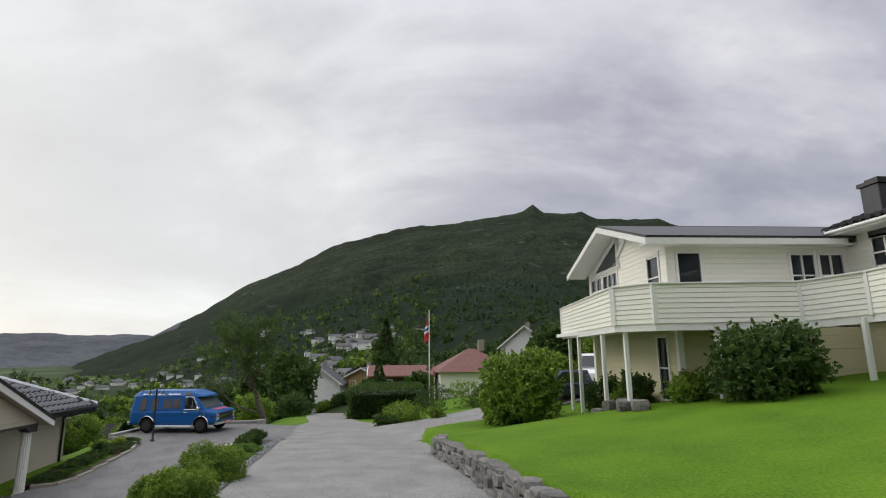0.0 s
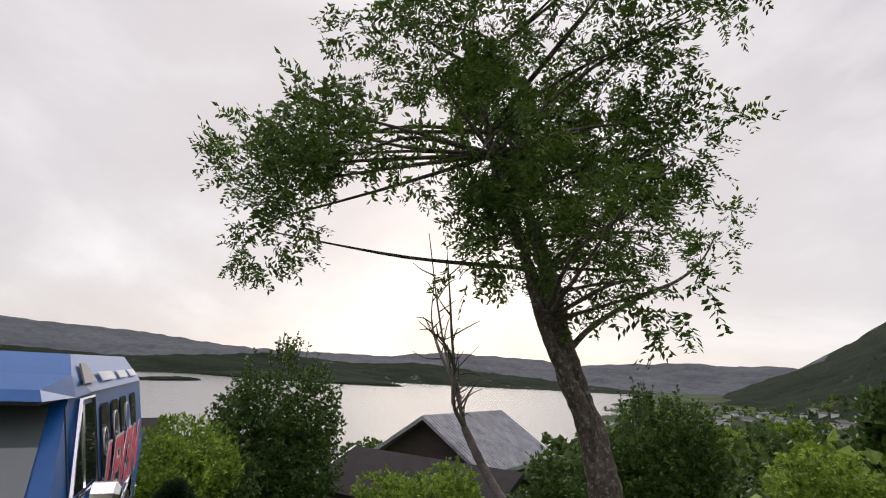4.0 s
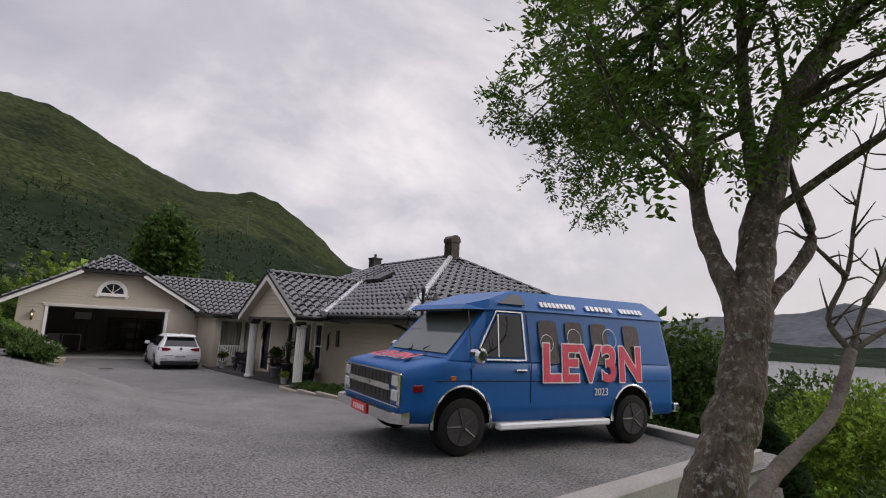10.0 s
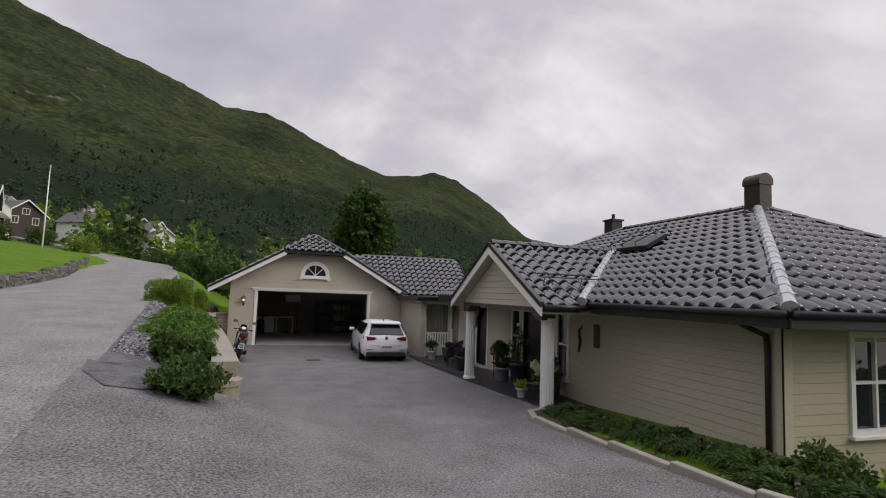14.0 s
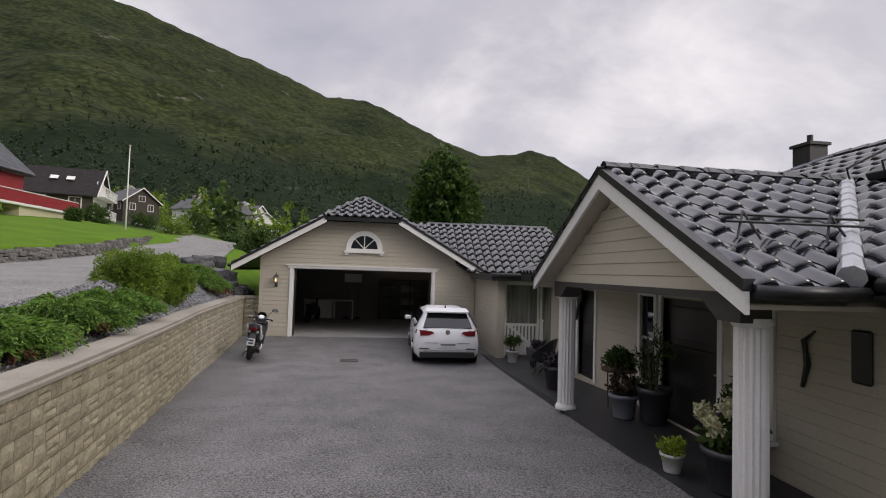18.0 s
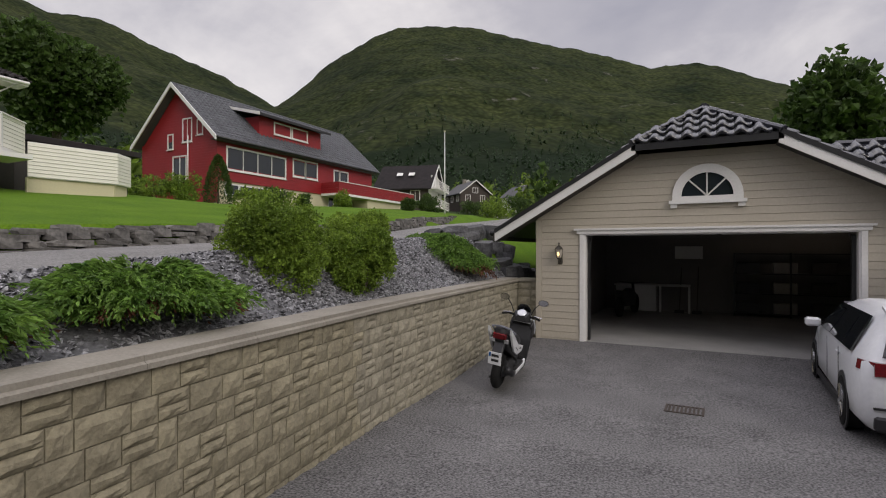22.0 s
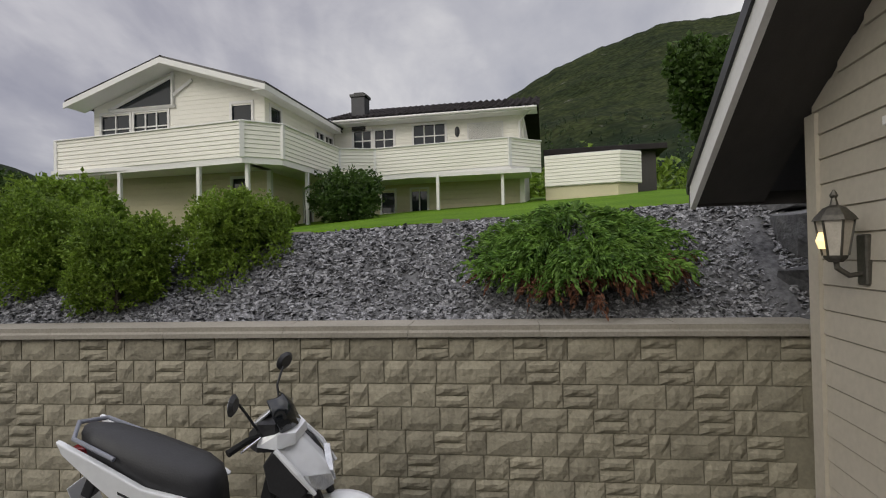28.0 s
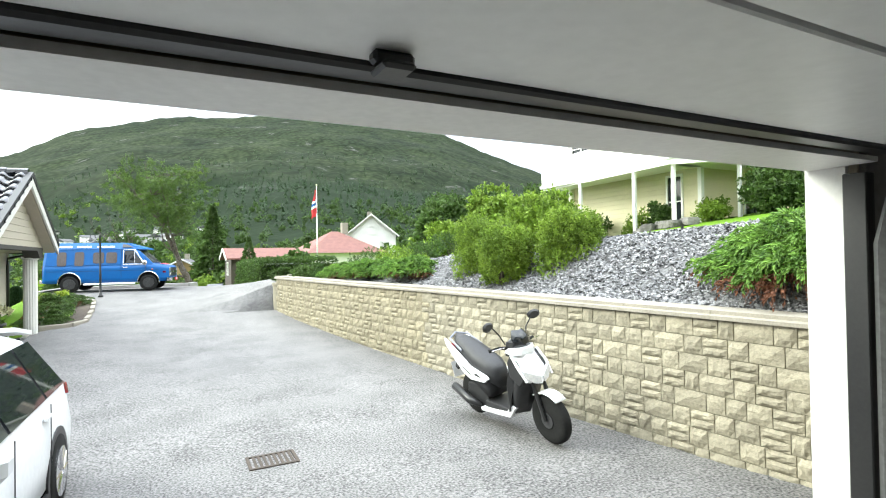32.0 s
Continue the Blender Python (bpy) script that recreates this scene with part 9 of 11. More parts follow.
    bm = bmesh.new(); tube(bm, [(0.45, 0.10, 0.22), (0.36, 0.24, 0.01)], [0.014, 0.012], 6); part("side_stand", bm, BLACKTRIM, t)
    bm = bmesh.new(); tube(bm, [(0.30, -0.16, 0.22), (0.10, -0.18, 0.24), (-0.22, -0.18, 0.36)], [0.03, 0.055, 0.05], 10); smooth(part("exhaust", bm, BLACKTRIM, t))

    for ob in t.children:
        if ob.name.split(".")[0] in ("rear_body", "seat", "side_panel", "grab_rail", "tail_light", "indicator", "rear_mudguard", "side_mark", "side_vent"):
            for v in ob.data.vertices:
                v.co.z += 0.04 + 0.20 * max(0.0, 0.35 - v.co.x)
                v.co.x += 0.05


scooter()

# ---- the white house across the road ----
WHOUSE = thing("white_house", "white clapboard house with wraparound balcony and dark roof", "house")
WB_ = mat("white_clapboard", (0.84, 0.82, 0.73), (0.77, 0.75, 0.66), 0.5, scale=0.7, fine=20, bump=0.05)
YEL = mat("pale_yellow_paint", (0.66, 0.60, 0.40), (0.58, 0.53, 0.35), 0.6, scale=0.7, fine=20, bump=0.05)
TILEBROWN = mat("dark_roof_tile", (0.04, 0.035, 0.035), (0.022, 0.02, 0.021), 0.9, spec=0.15, scale=2, fine=20, island=0.25)
# front gable wing: front face, then the side face that looks north
front = F_E(-16.4, -18.2)
fw = [(0.35, 1.55, 6.3, 7.4), (1.75, 3.15, 6.3, 7.4), (5.75, 6.5, 5.3, 7.4)]
wall(WHOUSE, "front_wall", front, 0.0, 7.0, 5.1, 7.6, fw, WB_, 0.16, top=lambda u: 8.98 - abs(u - 3.5) * 0.32, gable=[(0.0, 7.6), (7.0, 7.6), (3.5, 8.84)])
for i, (a, b, c, d) in enumerate(fw):
    window(WHOUSE, front, a, b, c, d, (2, 3, 1)[i], 2 if i < 2 else 3)
tri_w = bmesh.new(); prism(tri_w, [(1.0, 7.6), (3.3, 7.6), (3.3, 8.5)], "y", -0.05, -0.02)
q = part("gable_window", tri_w, WINDOW, WHOUSE, "dark three-sided gable window"); q.matrix_local = front
for a, b in (((0.8, 7.52), (3.5, 7.52)), ((3.4, 7.5), (3.4, 8.72)), ((0.7, 7.55), (3.4, 8.6)), ((3.4, 7.9), (4.2, 8.4))):
    bm = bmesh.new(); tube(bm, [(a[0], -0.06, a[1]), (b[0], -0.06, b[1])], [0.07, 0.07], 4); part("gable_bar", bm, WHITE, WHOUSE).matrix_local = front
side = F_N(-16.4, -11.2)
sw = [(0.35, 1.05, 5.5, 7.35), (4.0, 4.75, 6.0, 7.3), (4.95, 5.7, 6.0, 7.3)]
wall(WHOUSE, "side_wall", side, 0.0, 6.1, 5.1, 7.75, sw, WB_, 0.16)
for i, (a, b, c, d) in enumerate(sw):
    window(WHOUSE, side, a, b, c, d, 1 if i == 0 else 2, 2)
lf = F_E(-16.6, -18.2)
lw_ = [(5.6, 6.2, 2.9, 4.8)]
wall(WHOUSE, "basement_front", lf, 0.0, 7.0, 1.2, 5.05, lw_, YEL, 0.2)
window(WHOUSE, lf, *lw_[0], 1, 2)
part("corner_post", BM((-16.62, -16.45, -11.2, -11.05, 1.5, 5.05)), WHITE, WHOUSE)
ls = F_N(-16.6, -11.2)
wall(WHOUSE, "basement_side", ls, 0.0, 6.1, 1.8, 5.05, [(2.6, 3.3, 3.1, 4.7)], YEL, 0.2)
window(WHOUSE, ls, 2.6, 3.3, 3.1, 4.7, 1, 2)
part("back_wall", BM((-28.0, -27.8, -18.2, -2.6, 2.5, 7.8)), WB_, WHOUSE)
part("south_wall", BM((-28.0, -16.4, -18.2, -18.0, 1.2, 7.6)), WB_, WHOUSE)
# the wing along the hill
wing = F_E(-22.3, -11.2)
ww_ = [(1.0, 1.8, 6.75, 7.6), (2.0, 2.85, 6.75, 7.6), (3.8, 5.2, 6.7, 7.7)]
wall(WHOUSE, "wing_wall", wing, 0.0, 8.5, 5.2, 7.95, ww_, WB_, 0.16)
for i, (a, b, c, d) in enumerate(ww_):
    window(WHOUSE, wing, a, b, c, d, 2 if i < 2 else 3, 2)
bm = bmesh.new(); lathe(bm, [(0.05, 0.0), (0.20, 0.0), (0.20, 0.04), (0.05, 0.05)], 18, pose(5.75, 0, 7.3, 90) @ Matrix.Diagonal((0.55, 1.15, 1, 1))); part("oval_plaque", bm, BLACKTRIM, WHOUSE, "dark oval wall plaque").matrix_local = wing
la = part("lattice", BM((6.2, 7.75, -0.04, -0.02, 6.62, 6.67), (6.2, 7.75, -0.04, -0.02, 7.58, 7.63), (6.2, 6.25, -0.04, -0.02, 6.67, 7.58), (7.7, 7.75, -0.04, -0.02, 6.67, 7.58)), WHITE, WHOUSE, "white diagonal garden lattice"); la.matrix_local = wing
for sg in (-1, 1):
    for i in range(-5, 14):
        u0 = 6.25 + i * 0.11
        k0, k1 = max(0.0, (6.25 - u0) / 0.91), min(1.0, (7.70 - u0) / 0.91)
        if k1 - k0 < 0.05:
            continue
        p0, p1 = (u0 + 0.91 * k0, 6.67 + 0.91 * k0), (u0 + 0.91 * k1, 6.67 + 0.91 * k1)
        if sg < 0:
            p0, p1 = (13.95 - p0[0], p0[1]), (13.95 - p1[0], p1[1])
        bm = bmesh.new(); tube(bm, [(p0[0], -0.03 - 0.012 * sg, p0[1]), (p1[0], -0.03 - 0.012 * sg, p1[1])], [0.018, 0.018], 4); part("slat", bm, WHITE, la)
wl_ = [(2.2, 2.8, 3.9, 4.9), (3.6, 4.3, 3.9, 4.9)]
lwing = F_E(-22.5, -11.2)
wall(WHOUSE, "wing_basement", lwing, 0.0, 8.5, 2.6, 5.15, wl_, YEL, 0.2)
window(WHOUSE, lwing, *wl_[0], 1, 1); window(WHOUSE, lwing, *wl_[1], 2, 1)
part("wing_end_wall", BM((-28.0, -22.3, -2.8, -2.6, 2.6, 7.95)), WB_, WHOUSE)
# roofs
slope(WHOUSE, (-15.6, -18.65, 7.72), (-1, 0, 0), (0, 3.95, 1.25), [(0, 0), (12.4, 0), (12.4, 4.2), (0, 4.2)], TILEBROWN, tiles=False, deck_mat=TILEBROWN)
slope(WHOUSE, (-22.0, -10.75, 7.72), (1, 0, 0), (0, -3.95, 1.25), [(-6.0, 0), (6.4, 0), (6.4, 4.2), (-6.0, 4.2)], TILEBROWN, tw=0.3, tl=0.38, deck_mat=BLACKTRIM)
bm = bmesh.new(); prism(bm, [(-18.7, 7.52), (-18.7, 7.72), (-14.7, 9.0), (-14.7, 8.8)], "x", -15.62, -15.56); part("barge_board", bm, WHITE, WHOUSE)
bm = bmesh.new(); prism(bm, [(-10.7, 7.52), (-10.7, 7.72), (-14.7, 9.0), (-14.7, 8.8)], "x", -15.62, -15.56); part("barge_board", bm, WHITE, WHOUSE)
for y0_ in (-18.62, -10.78):
    bm = bmesh.new(); prism(bm, [(y0_, 7.56), (y0_, 7.62), (-14.7, 8.87), (-14.7, 8.81)], "x", -15.62, -16.4); part("gable_soffit", bm, WHITE, WHOUSE)
part("side_fascia", BM((-22.0, -15.6, -10.76, -10.72, 7.55, 7.74)), WHITE, WHOUSE)
part("side_soffit", BM((-22.2, -15.6, -11.2, -10.76, 7.55, 7.60)), WHITE, WHOUSE)
WTv = Vector((-4.2, 0, 1.5))
slope(WHOUSE, (-21.6, -11.2, 8.02), (0, 1, 0), WTv, [(0, 0), (9.2, 0), (9.2, WTv.length), (0, WTv.length)], TILEBROWN, tw=0.3, tl=0.38, deck_mat=BLACKTRIM)
slope(WHOUSE, (-30.0, -2.0, 8.02), (0, -1, 0), (4.2, 0, 1.5), [(0, 0), (9.2, 0), (9.2, WTv.length), (0, WTv.length)], TILEBROWN, tiles=False, deck_mat=TILEBROWN)
part("wing_fascia", BM((-21.62, -21.58, -11.0, -2.0, 7.84, 7.99)), WHITE, WHOUSE)
part("wing_soffit", BM((-22.3, -21.62, -11.0, -2.0, 7.84, 7.88)), WHITE, WHOUSE)
gt = bmesh.new(); tube(gt, [(-21.52, -11.0, 7.94), (-21.52, -2.0, 7.94)], [0.05, 0.05], 8); part("gutter", gt, WHITE, WHOUSE, "white rain gutter")
pipe(WHOUSE, [(-21.52, -2.2, 7.95), (-22.2, -2.75, 7.5), (-22.2, -2.75, 5.3)], 0.05, WHITE)
cy = part("chimney", BM((-22.9, -22.25, -10.3, -9.65, 7.6, 9.2), bev=0.02), mat("chimney_sheet", (0.06, 0.06, 0.065), (0.04, 0.04, 0.043), 0.5, 0.3, scale=3, fine=20), WHOUSE, "dark metal chimney")
part("cowl", BM((-22.95, -22.2, -10.35, -9.6, 9.2, 9.32), (-22.8, -22.35, -10.2, -9.75, 9.32, 9.42)), BLACKTRIM, cy)
# balcony: rail boards run by run, deck, posts
RAIL = [(-15.2, -18.6, 6.25), (-14.5, -10.9, 6.25), (-15.3, -9.95, 6.25), (-19.4, -9.75, 6.27), (-20.4, -8.6, 6.38), (-20.9, -3.1, 6.6), (-22.1, -1.9, 6.62)]
bal = part("balcony", BM((-22.3, -20.6, -9.0, -2.3, 5.12, 5.28)), WHITE, WHOUSE, "white painted balcony deck")
part("deck", BM((-20.6, -15.3, -11.2, -10.0, 5.0, 5.12)), WHITE, bal)
part("deck", BM((-16.4, -14.9, -18.5, -10.9, 5.0, 5.13)), WHITE, bal)
for i, ((x0, y0, z0), (x1, y1, z1)) in enumerate(zip(RAIL, RAIL[1:])):
    L_ = math.hypot(x1 - x0, y1 - y0)
    an = math.degrees(math.atan2(y1 - y0, x1 - x0))
    tilt = -math.degrees(math.atan2(z1 - z0, L_))
    base = 1.12
    for k in range(8):
        bm = bmesh.new(); prism(bm, [(0.0, 0.0), (-0.03, 0.006), (-0.016, 0.128), (0.0, 0.13)], "x", 0.0, L_)
        ob = part("rail_board", bm, WB_, bal); ob.matrix_local = pose(x0, y0, z0 - base + 0.14 * k, 0, tilt, an)
    part("handrail", BM((-0.02, L_ + 0.02, -0.07, 0.05, -0.03, 0.015), bev=0.006), WHITE, bal).matrix_local = pose(x0, y0, z0, 0, tilt, an)
    part("rail_skin", BM((0, L_, 0.0, 0.03, -base, -0.03)), WHITE, bal).matrix_local = pose(x0, y0, z0, 0, tilt, an)
    part("rim_beam", BM((0, L_, 0.0, 0.06, -base - 0.2, -base)), WHITE, bal).matrix_local = pose(x0, y0, z0, 0, tilt, an)
    part("corner_post", BM((-0.07, 0.07, -0.05, 0.07, -base - 0.02, 0.0)), WHITE, bal).matrix_local = pose(x0, y0, z0, 0, 0, an)
for x, y in ((-15.2, -17.6), (-15.0, -15.8), (-14.75, -12.6), (-14.8, -10.9), (-17.0, -9.95), (-20.3, -8.75), (-20.6, -6.0), (-20.85, -3.4)):
    zb = ground_z(x, y) - 0.1
    top = 5.05 if x > -18 else 5.2
    part("balcony_post", BM((x - 0.06, x + 0.06, y - 0.06, y + 0.06, zb, top), bev=0.008), WHITE, WHOUSE)
# terrace at the end of the wing
TERR = thing("terrace", "white boarded terrace fence beside the house", "terrace")
for (x0, y0), (x1, y1) in (((-22.2, -1.75), (-21.7, 1.2)), ((-21.7, 1.2), (-22.3, 2.1))):
    L_ = math.hypot(x1 - x0, y1 - y0); an = math.degrees(math.atan2(y1 - y0, x1 - x0))
    for k in range(9):
        bm = bmesh.new(); prism(bm, [(0.0, 0.0), (-0.03, 0.006), (-0.016, 0.128), (0.0, 0.13)], "x", 0.0, L_)
        part("board", bm, WB_, TERR).matrix_local = pose(x0, y0, 4.72 + 0.14 * k, 0, 0, an)
    part("panel", BM((0, L_, 0.0, 0.05, 4.7, 6.0)), WHITE, TERR).matrix_local = pose(x0, y0, 0, 0, 0, an)
    part("base_wall", BM((0, L_ - 0.1, 0.1, 0.3, 3.0, 4.7)), YEL, TERR).matrix_local = pose(x0, y0, 0, 0, 0, an)
SHED = thing("terrace_shed", "low shed with a flat dark roof behind the terrace", "shed")
part("wall", BM((-27.5, -24.0, -1.4, 3.0, 3.2, 6.3)), DARKWOOD, SHED)
part("roof", BM((-28.0, -23.6, -1.8, 3.4, 6.3, 6.55), bev=0.02), TILEBROWN, SHED)

# ---- the red house ----
RH = thing("red_house", "red clapboard house with white windows and grey tile roof", "house")
GZ = 5.0
eastf = F_E(-31.0, 13.5)
eh = [(0.9, 6.5, 7.9, 9.4), (7.5, 8.85, 8.25, 9.55), (8.95, 10.3, 8.25, 9.55), (12.7, 13.4, 7.9, 9.3), (13.5, 14.6, 7.9, 9.3)]
wall(RH, "east_wall", eastf, 0.0, 18.5, 7.0, 10.1, eh, RED, 0.19)
for i, (a, b, c, d) in enumerate(eh):
    window(RH, eastf, a, b, c, d, 4 if i == 0 else 1, 1, trim=0.13)
bh = [(0.8, 1.9, 6.1, 6.75), (2.1, 3.2, 6.1, 6.75), (3.6, 4.7, 6.0, 6.75), (5.0, 6.0, 6.0, 6.75), (12.0, 14.0, 5.3, 6.8)]
wall(RH, "basement_wall", eastf @ Matrix.Translation((0, 0.1, 0)), 0.0, 18.5, 4.0, 7.0, [], CREAM, 0)
for i, (a, b, c, d) in enumerate(bh):
    window(RH, eastf @ Matrix.Translation((0, 0.1, 0)), a, b, c, d, 1 if i < 4 else 3, 1, depth=-0.1)
southf = F_S(-39.3, 13.5)
sh = [(4.7, 5.6, 10.0, 11.6), (3.0, 3.5, 9.6, 10.6), (6.3, 6.8, 10.4, 11.4), (3.6, 5.0, 6.9, 8.9)]
wall(RH, "south_gable", southf, 0.0, 8.3, 5.4, 10.1, sh, RED, 0.19, top=lambda u: 14.1 - abs(u - 4.2) * 0.98, gable=[(0.0, 10.1), (8.3, 10.1), (4.2, 13.95)])
for i, (a, b, c, d) in enumerate(sh):
    window(RH, southf, a, b, c, d, 2 if i in (0, 3) else 1, 1)
pipe(RH, [(-34.0, 13.42, 10.4), (-34.0, 13.42, 5.6)], 0.05, WHITE)
part("north_wall", BM((-39.3, -31.0, 31.8, 32.0, 4.0, 10.1)), RED, RH)
part("west_wall", BM((-39.5, -39.3, 13.5, 32.0, 5.0, 10.1)), RED, RH)
up1 = Vector((-4.75, 0, 4.3))
slope(RH, (-30.4, 12.9, 9.9), (0, 1, 0), up1, [(0, 0), (19.6, 0), (19.6, up1.length), (0, up1.length)], ROOFGREY, tw=0.38, tl=0.42, deck_mat=BLACKTRIM)
slope(RH, (-39.9, 32.5, 9.9), (0, -1, 0), (4.75, 0, 4.3), [(0, 0), (19.6, 0), (19.6, up1.length), (0, up1.length)], ROOFGREY, tiles=False, deck_mat=ROOFGREY)
for sg, x1 in ((1, -30.3), (-1, -40.0)):
    bm = bmesh.new(); prism(bm, [(x1, 9.62), (x1, 9.95), (-35.15, 14.3), (-35.15, 13.98)], "y", 12.82, 12.9); part("barge_board", bm, WHITE, RH)
ridge_cap(RH, (-35.15, 12.9, 14.22), (-35.15, 32.5, 14.22), 0.12, ROOFGREY)
gutter(RH, (-30.32, 12.9, 9.86), (-30.32, 32.5, 9.86), 0.08)
part("eave_soffit", BM((-31.0, -30.4, 12.95, 32.4, 9.72, 9.78)), DARKWOOD, RH)
# dormer
dm = part("dormer", BM((-34.0, -31.6, 17.9, 25.0, 10.6, 12.55)), RED, RH, "red boarded dormer")
df = F_E(-31.6, 17.9)
for a, b in ((1.6, 3.3), (3.6, 5.3)):
    window(RH, df, a, b, 11.5, 12.3, 1, 1, trim=0.12)
bm = bmesh.new(); prism(bm, [(-30.9, 12.45), (-30.9, 12.62), (-34.4, 13.5), (-34.4, 13.3)], "y", 17.3, 25.6); part("dormer_roof", bm, ROOFGREY, RH)
part("dormer_fascia", BM((-30.95, -30.88, 17.3, 25.6, 12.42, 12.62)), BLACKTRIM, RH)
bm = bmesh.new(); prism(bm, [(-30.9, 12.42), (-30.9, 12.66), (-34.3, 13.5), (-34.3, 13.28)], "y", 17.2, 17.3); part("dormer_barge", bm, WHITE, RH)
# balcony
rb = part("balcony", BM((-31.0, -29.0, 24.4, 37.0, 6.85, 7.05)), WHITE, RH, "balcony with red boarded front")
for k in range(5):
    part("rail_board", BM((-29.04, -29.0, 24.4, 37.0, 7.08 + 0.19 * k, 7.26 + 0.19 * k)), RED, rb)
    part("rail_board", BM((-31.0, -29.04, 24.4, 24.44, 7.08 + 0.19 * k, 7.26 + 0.19 * k)), RED, rb)
part("handrail", BM((-29.1, -28.96, 24.36, 37.0, 8.02, 8.08)), WHITE, rb)
part("garage_wall", BM((-31.0, -29.3, 29.0, 37.0, 4.0, 6.85)), CREAM, RH)
for i, (x, y, r, h, kind) in enumerate(((-28.5, 11.6, 0.9, 2.6, "c"), (-28.3, 24.0, 0.85, 1.5, "r"), (-28.0, 14.0, 1.5, 1.3, "r"), (-28.0, 16.0, 1.2, 1.2, "r"), (-30.5, 8.5, 1.6, 1.9, "r"), (-31.5, 6.8, 1.5, 2.0, "r"), (-28.0, 19.0, 0.6, 0.9, "r"), (-29.5, 9.8, 1.1, 2.0, "r"))):
    z = ground_z(x, y) - 0.1
    if kind == "c":
        conifer_bush("conical_shrub", "dense conical evergreen before the red house", x, y, z, r, h + 0.6, 3000, LEAF_DARK, 400 + i)
    else:
        shrub("front_shrub", "rounded green shrub in front of the red house", "shrub", x, y, z, r, r, h, 2200, 0.16, LEAF if i % 3 else LEAF_DARK, 400 + i, 8, "house shrubs")

# ---- bushes round the white house, parked cars ----
shrub("lawn_bush", "large loose green bush on the lawn edge", "shrub", -12.5, -15.3, ground_z(-12.5, -15.3) - 0.1, 1.65, 1.65, 2.45, 17000, 0.15, LEAF, 420, 20)
shrub("rhododendron", "broad dense rhododendron beside the balcony", "shrub", -17.4, -8.6, ground_z(-17.4, -8.6) - 0.1, 1.4, 1.4, 1.9, 6500, 0.15, LEAF_DARK, 421, 26)
for i, (x, y, r, h) in enumerate(((-15.9, -13.4, 0.8, 1.3), (-15.6, -12.2, 0.6, 1.1), (-16.4, -10.6, 0.7, 0.9), (-15.8, -16.0, 0.9, 1.3), (-8.5, -21.3, 0.95, 1.0), (-7.5, -21.0, 0.75, 0.7), (-9.75, -20.75, 0.45, 0.6), (-10.0, -30.0, 1.5, 1.7), (-12.4, -30.6, 1.6, 1.8), (-14.8, -31.2, 1.6, 1.9), (-8.0, -29.2, 1.3, 1.4), (-17.3, -32.0, 1.8, 2.2), (-20.0, -33.0, 2.0, 2.4), (-13.0, -27.6, 1.0, 1.5))):
    shrub("border_shrub", "dark rounded shrub in the border", "shrub", x, y, ground_z(x, y) - 0.08, r, r, h, 2600, 0.10, LEAF_DARK if i % 2 else LEAF, 430 + i, 9, "border shrubs")
for i in range(14):
    a = -15.2 + 0.12 * (i % 4); y = -13.6 + i * 0.26
    ob = new("border_stone", boulder_mesh(0.5, 0.4, 0.26, 500 + i, FIELDSTONE, "border_stone")); ob.matrix_world = pose(a + 0.3, y, ground_z(a, y) - 0.06, 0, 0, i * 40)
    tagged(ob, "rough grey edging stone of the flower border", "stone", "border stones")


def simple_car(name, label, x, y, rz, material, L_, W_, H_, van=False):
    t = thing(name, label, "car", at=pose(x, y, ground_z(x, y), 0, 0, rz))
    h0 = 0.32
    prof = [(-L_ / 2, h0), (-L_ / 2, H_ * 0.58), (-L_ / 2 + 0.12, H_ * 0.62), (L_ * 0.30, H_ * 0.62), (L_ / 2 - 0.05, H_ * 0.5), (L_ / 2, h0)]
    bm = bmesh.new(); prism(bm, prof, "y", -W_ / 2, W_ / 2); bmesh.ops.bevel(bm, geom=bm.edges[:], offset=0.06, segments=2, affect="EDGES", profile=0.5); smooth(part("body", bm, material, t))
    top = [(-L_ / 2 + 0.06, H_ * 0.6), (-L_ / 2 + (0.12 if van else 0.5), H_), (L_ * (0.22 if van else 0.1), H_), (L_ * 0.34, H_ * 0.6)]
    bm = bmesh.new(); prism(bm, top, "y", -W_ / 2 + 0.1, W_ / 2 - 0.1); bmesh.ops.bevel(bm, geom=bm.edges[:], offset=0.05, segments=2, affect="EDGES", profile=0.5); smooth(part("cabin", bm, material, t))
    for sg in (-1, 1):
        bm = bmesh.new(); prism(bm, [(-L_ * 0.3, H_ * 0.64), (-L_ * 0.28, H_ * 0.92), (L_ * 0.1, H_ * 0.92), (L_ * 0.24, H_ * 0.64)], "y", sg * (W_ / 2 - 0.10), sg * (W_ / 2 - 0.09)); part("side_window", bm, SCREEN, t)
        for ax in (-L_ * 0.32, L_ * 0.32):
            wheel(t, ax, sg * (W_ / 2 - 0.12), 0.32, 0.32, 0.2, CHROME, sg, 5)
        part("headlight", BM((L_ / 2 - 0.06, L_ / 2 + 0.005, sg * (W_ / 2 - 0.2) - 0.16, sg * (W_ / 2 - 0.2) + 0.16, H_ * 0.42, H_ * 0.5)), LIGHTLENS, t)
    bm = bmesh.new(); prism(bm, [(L_ * 0.245 if van else L_ * 0.135, H_ * 0.94), (L_ * 0.335, H_ * 0.645), (L_ * 0.345, H_ * 0.645), (L_ * 0.255 if van else L_ * 0.145, H_ * 0.94)], "y", -W_ / 2 + 0.2, W_ / 2 - 0.2); part("windscreen", bm, SCREEN, t)
    return t


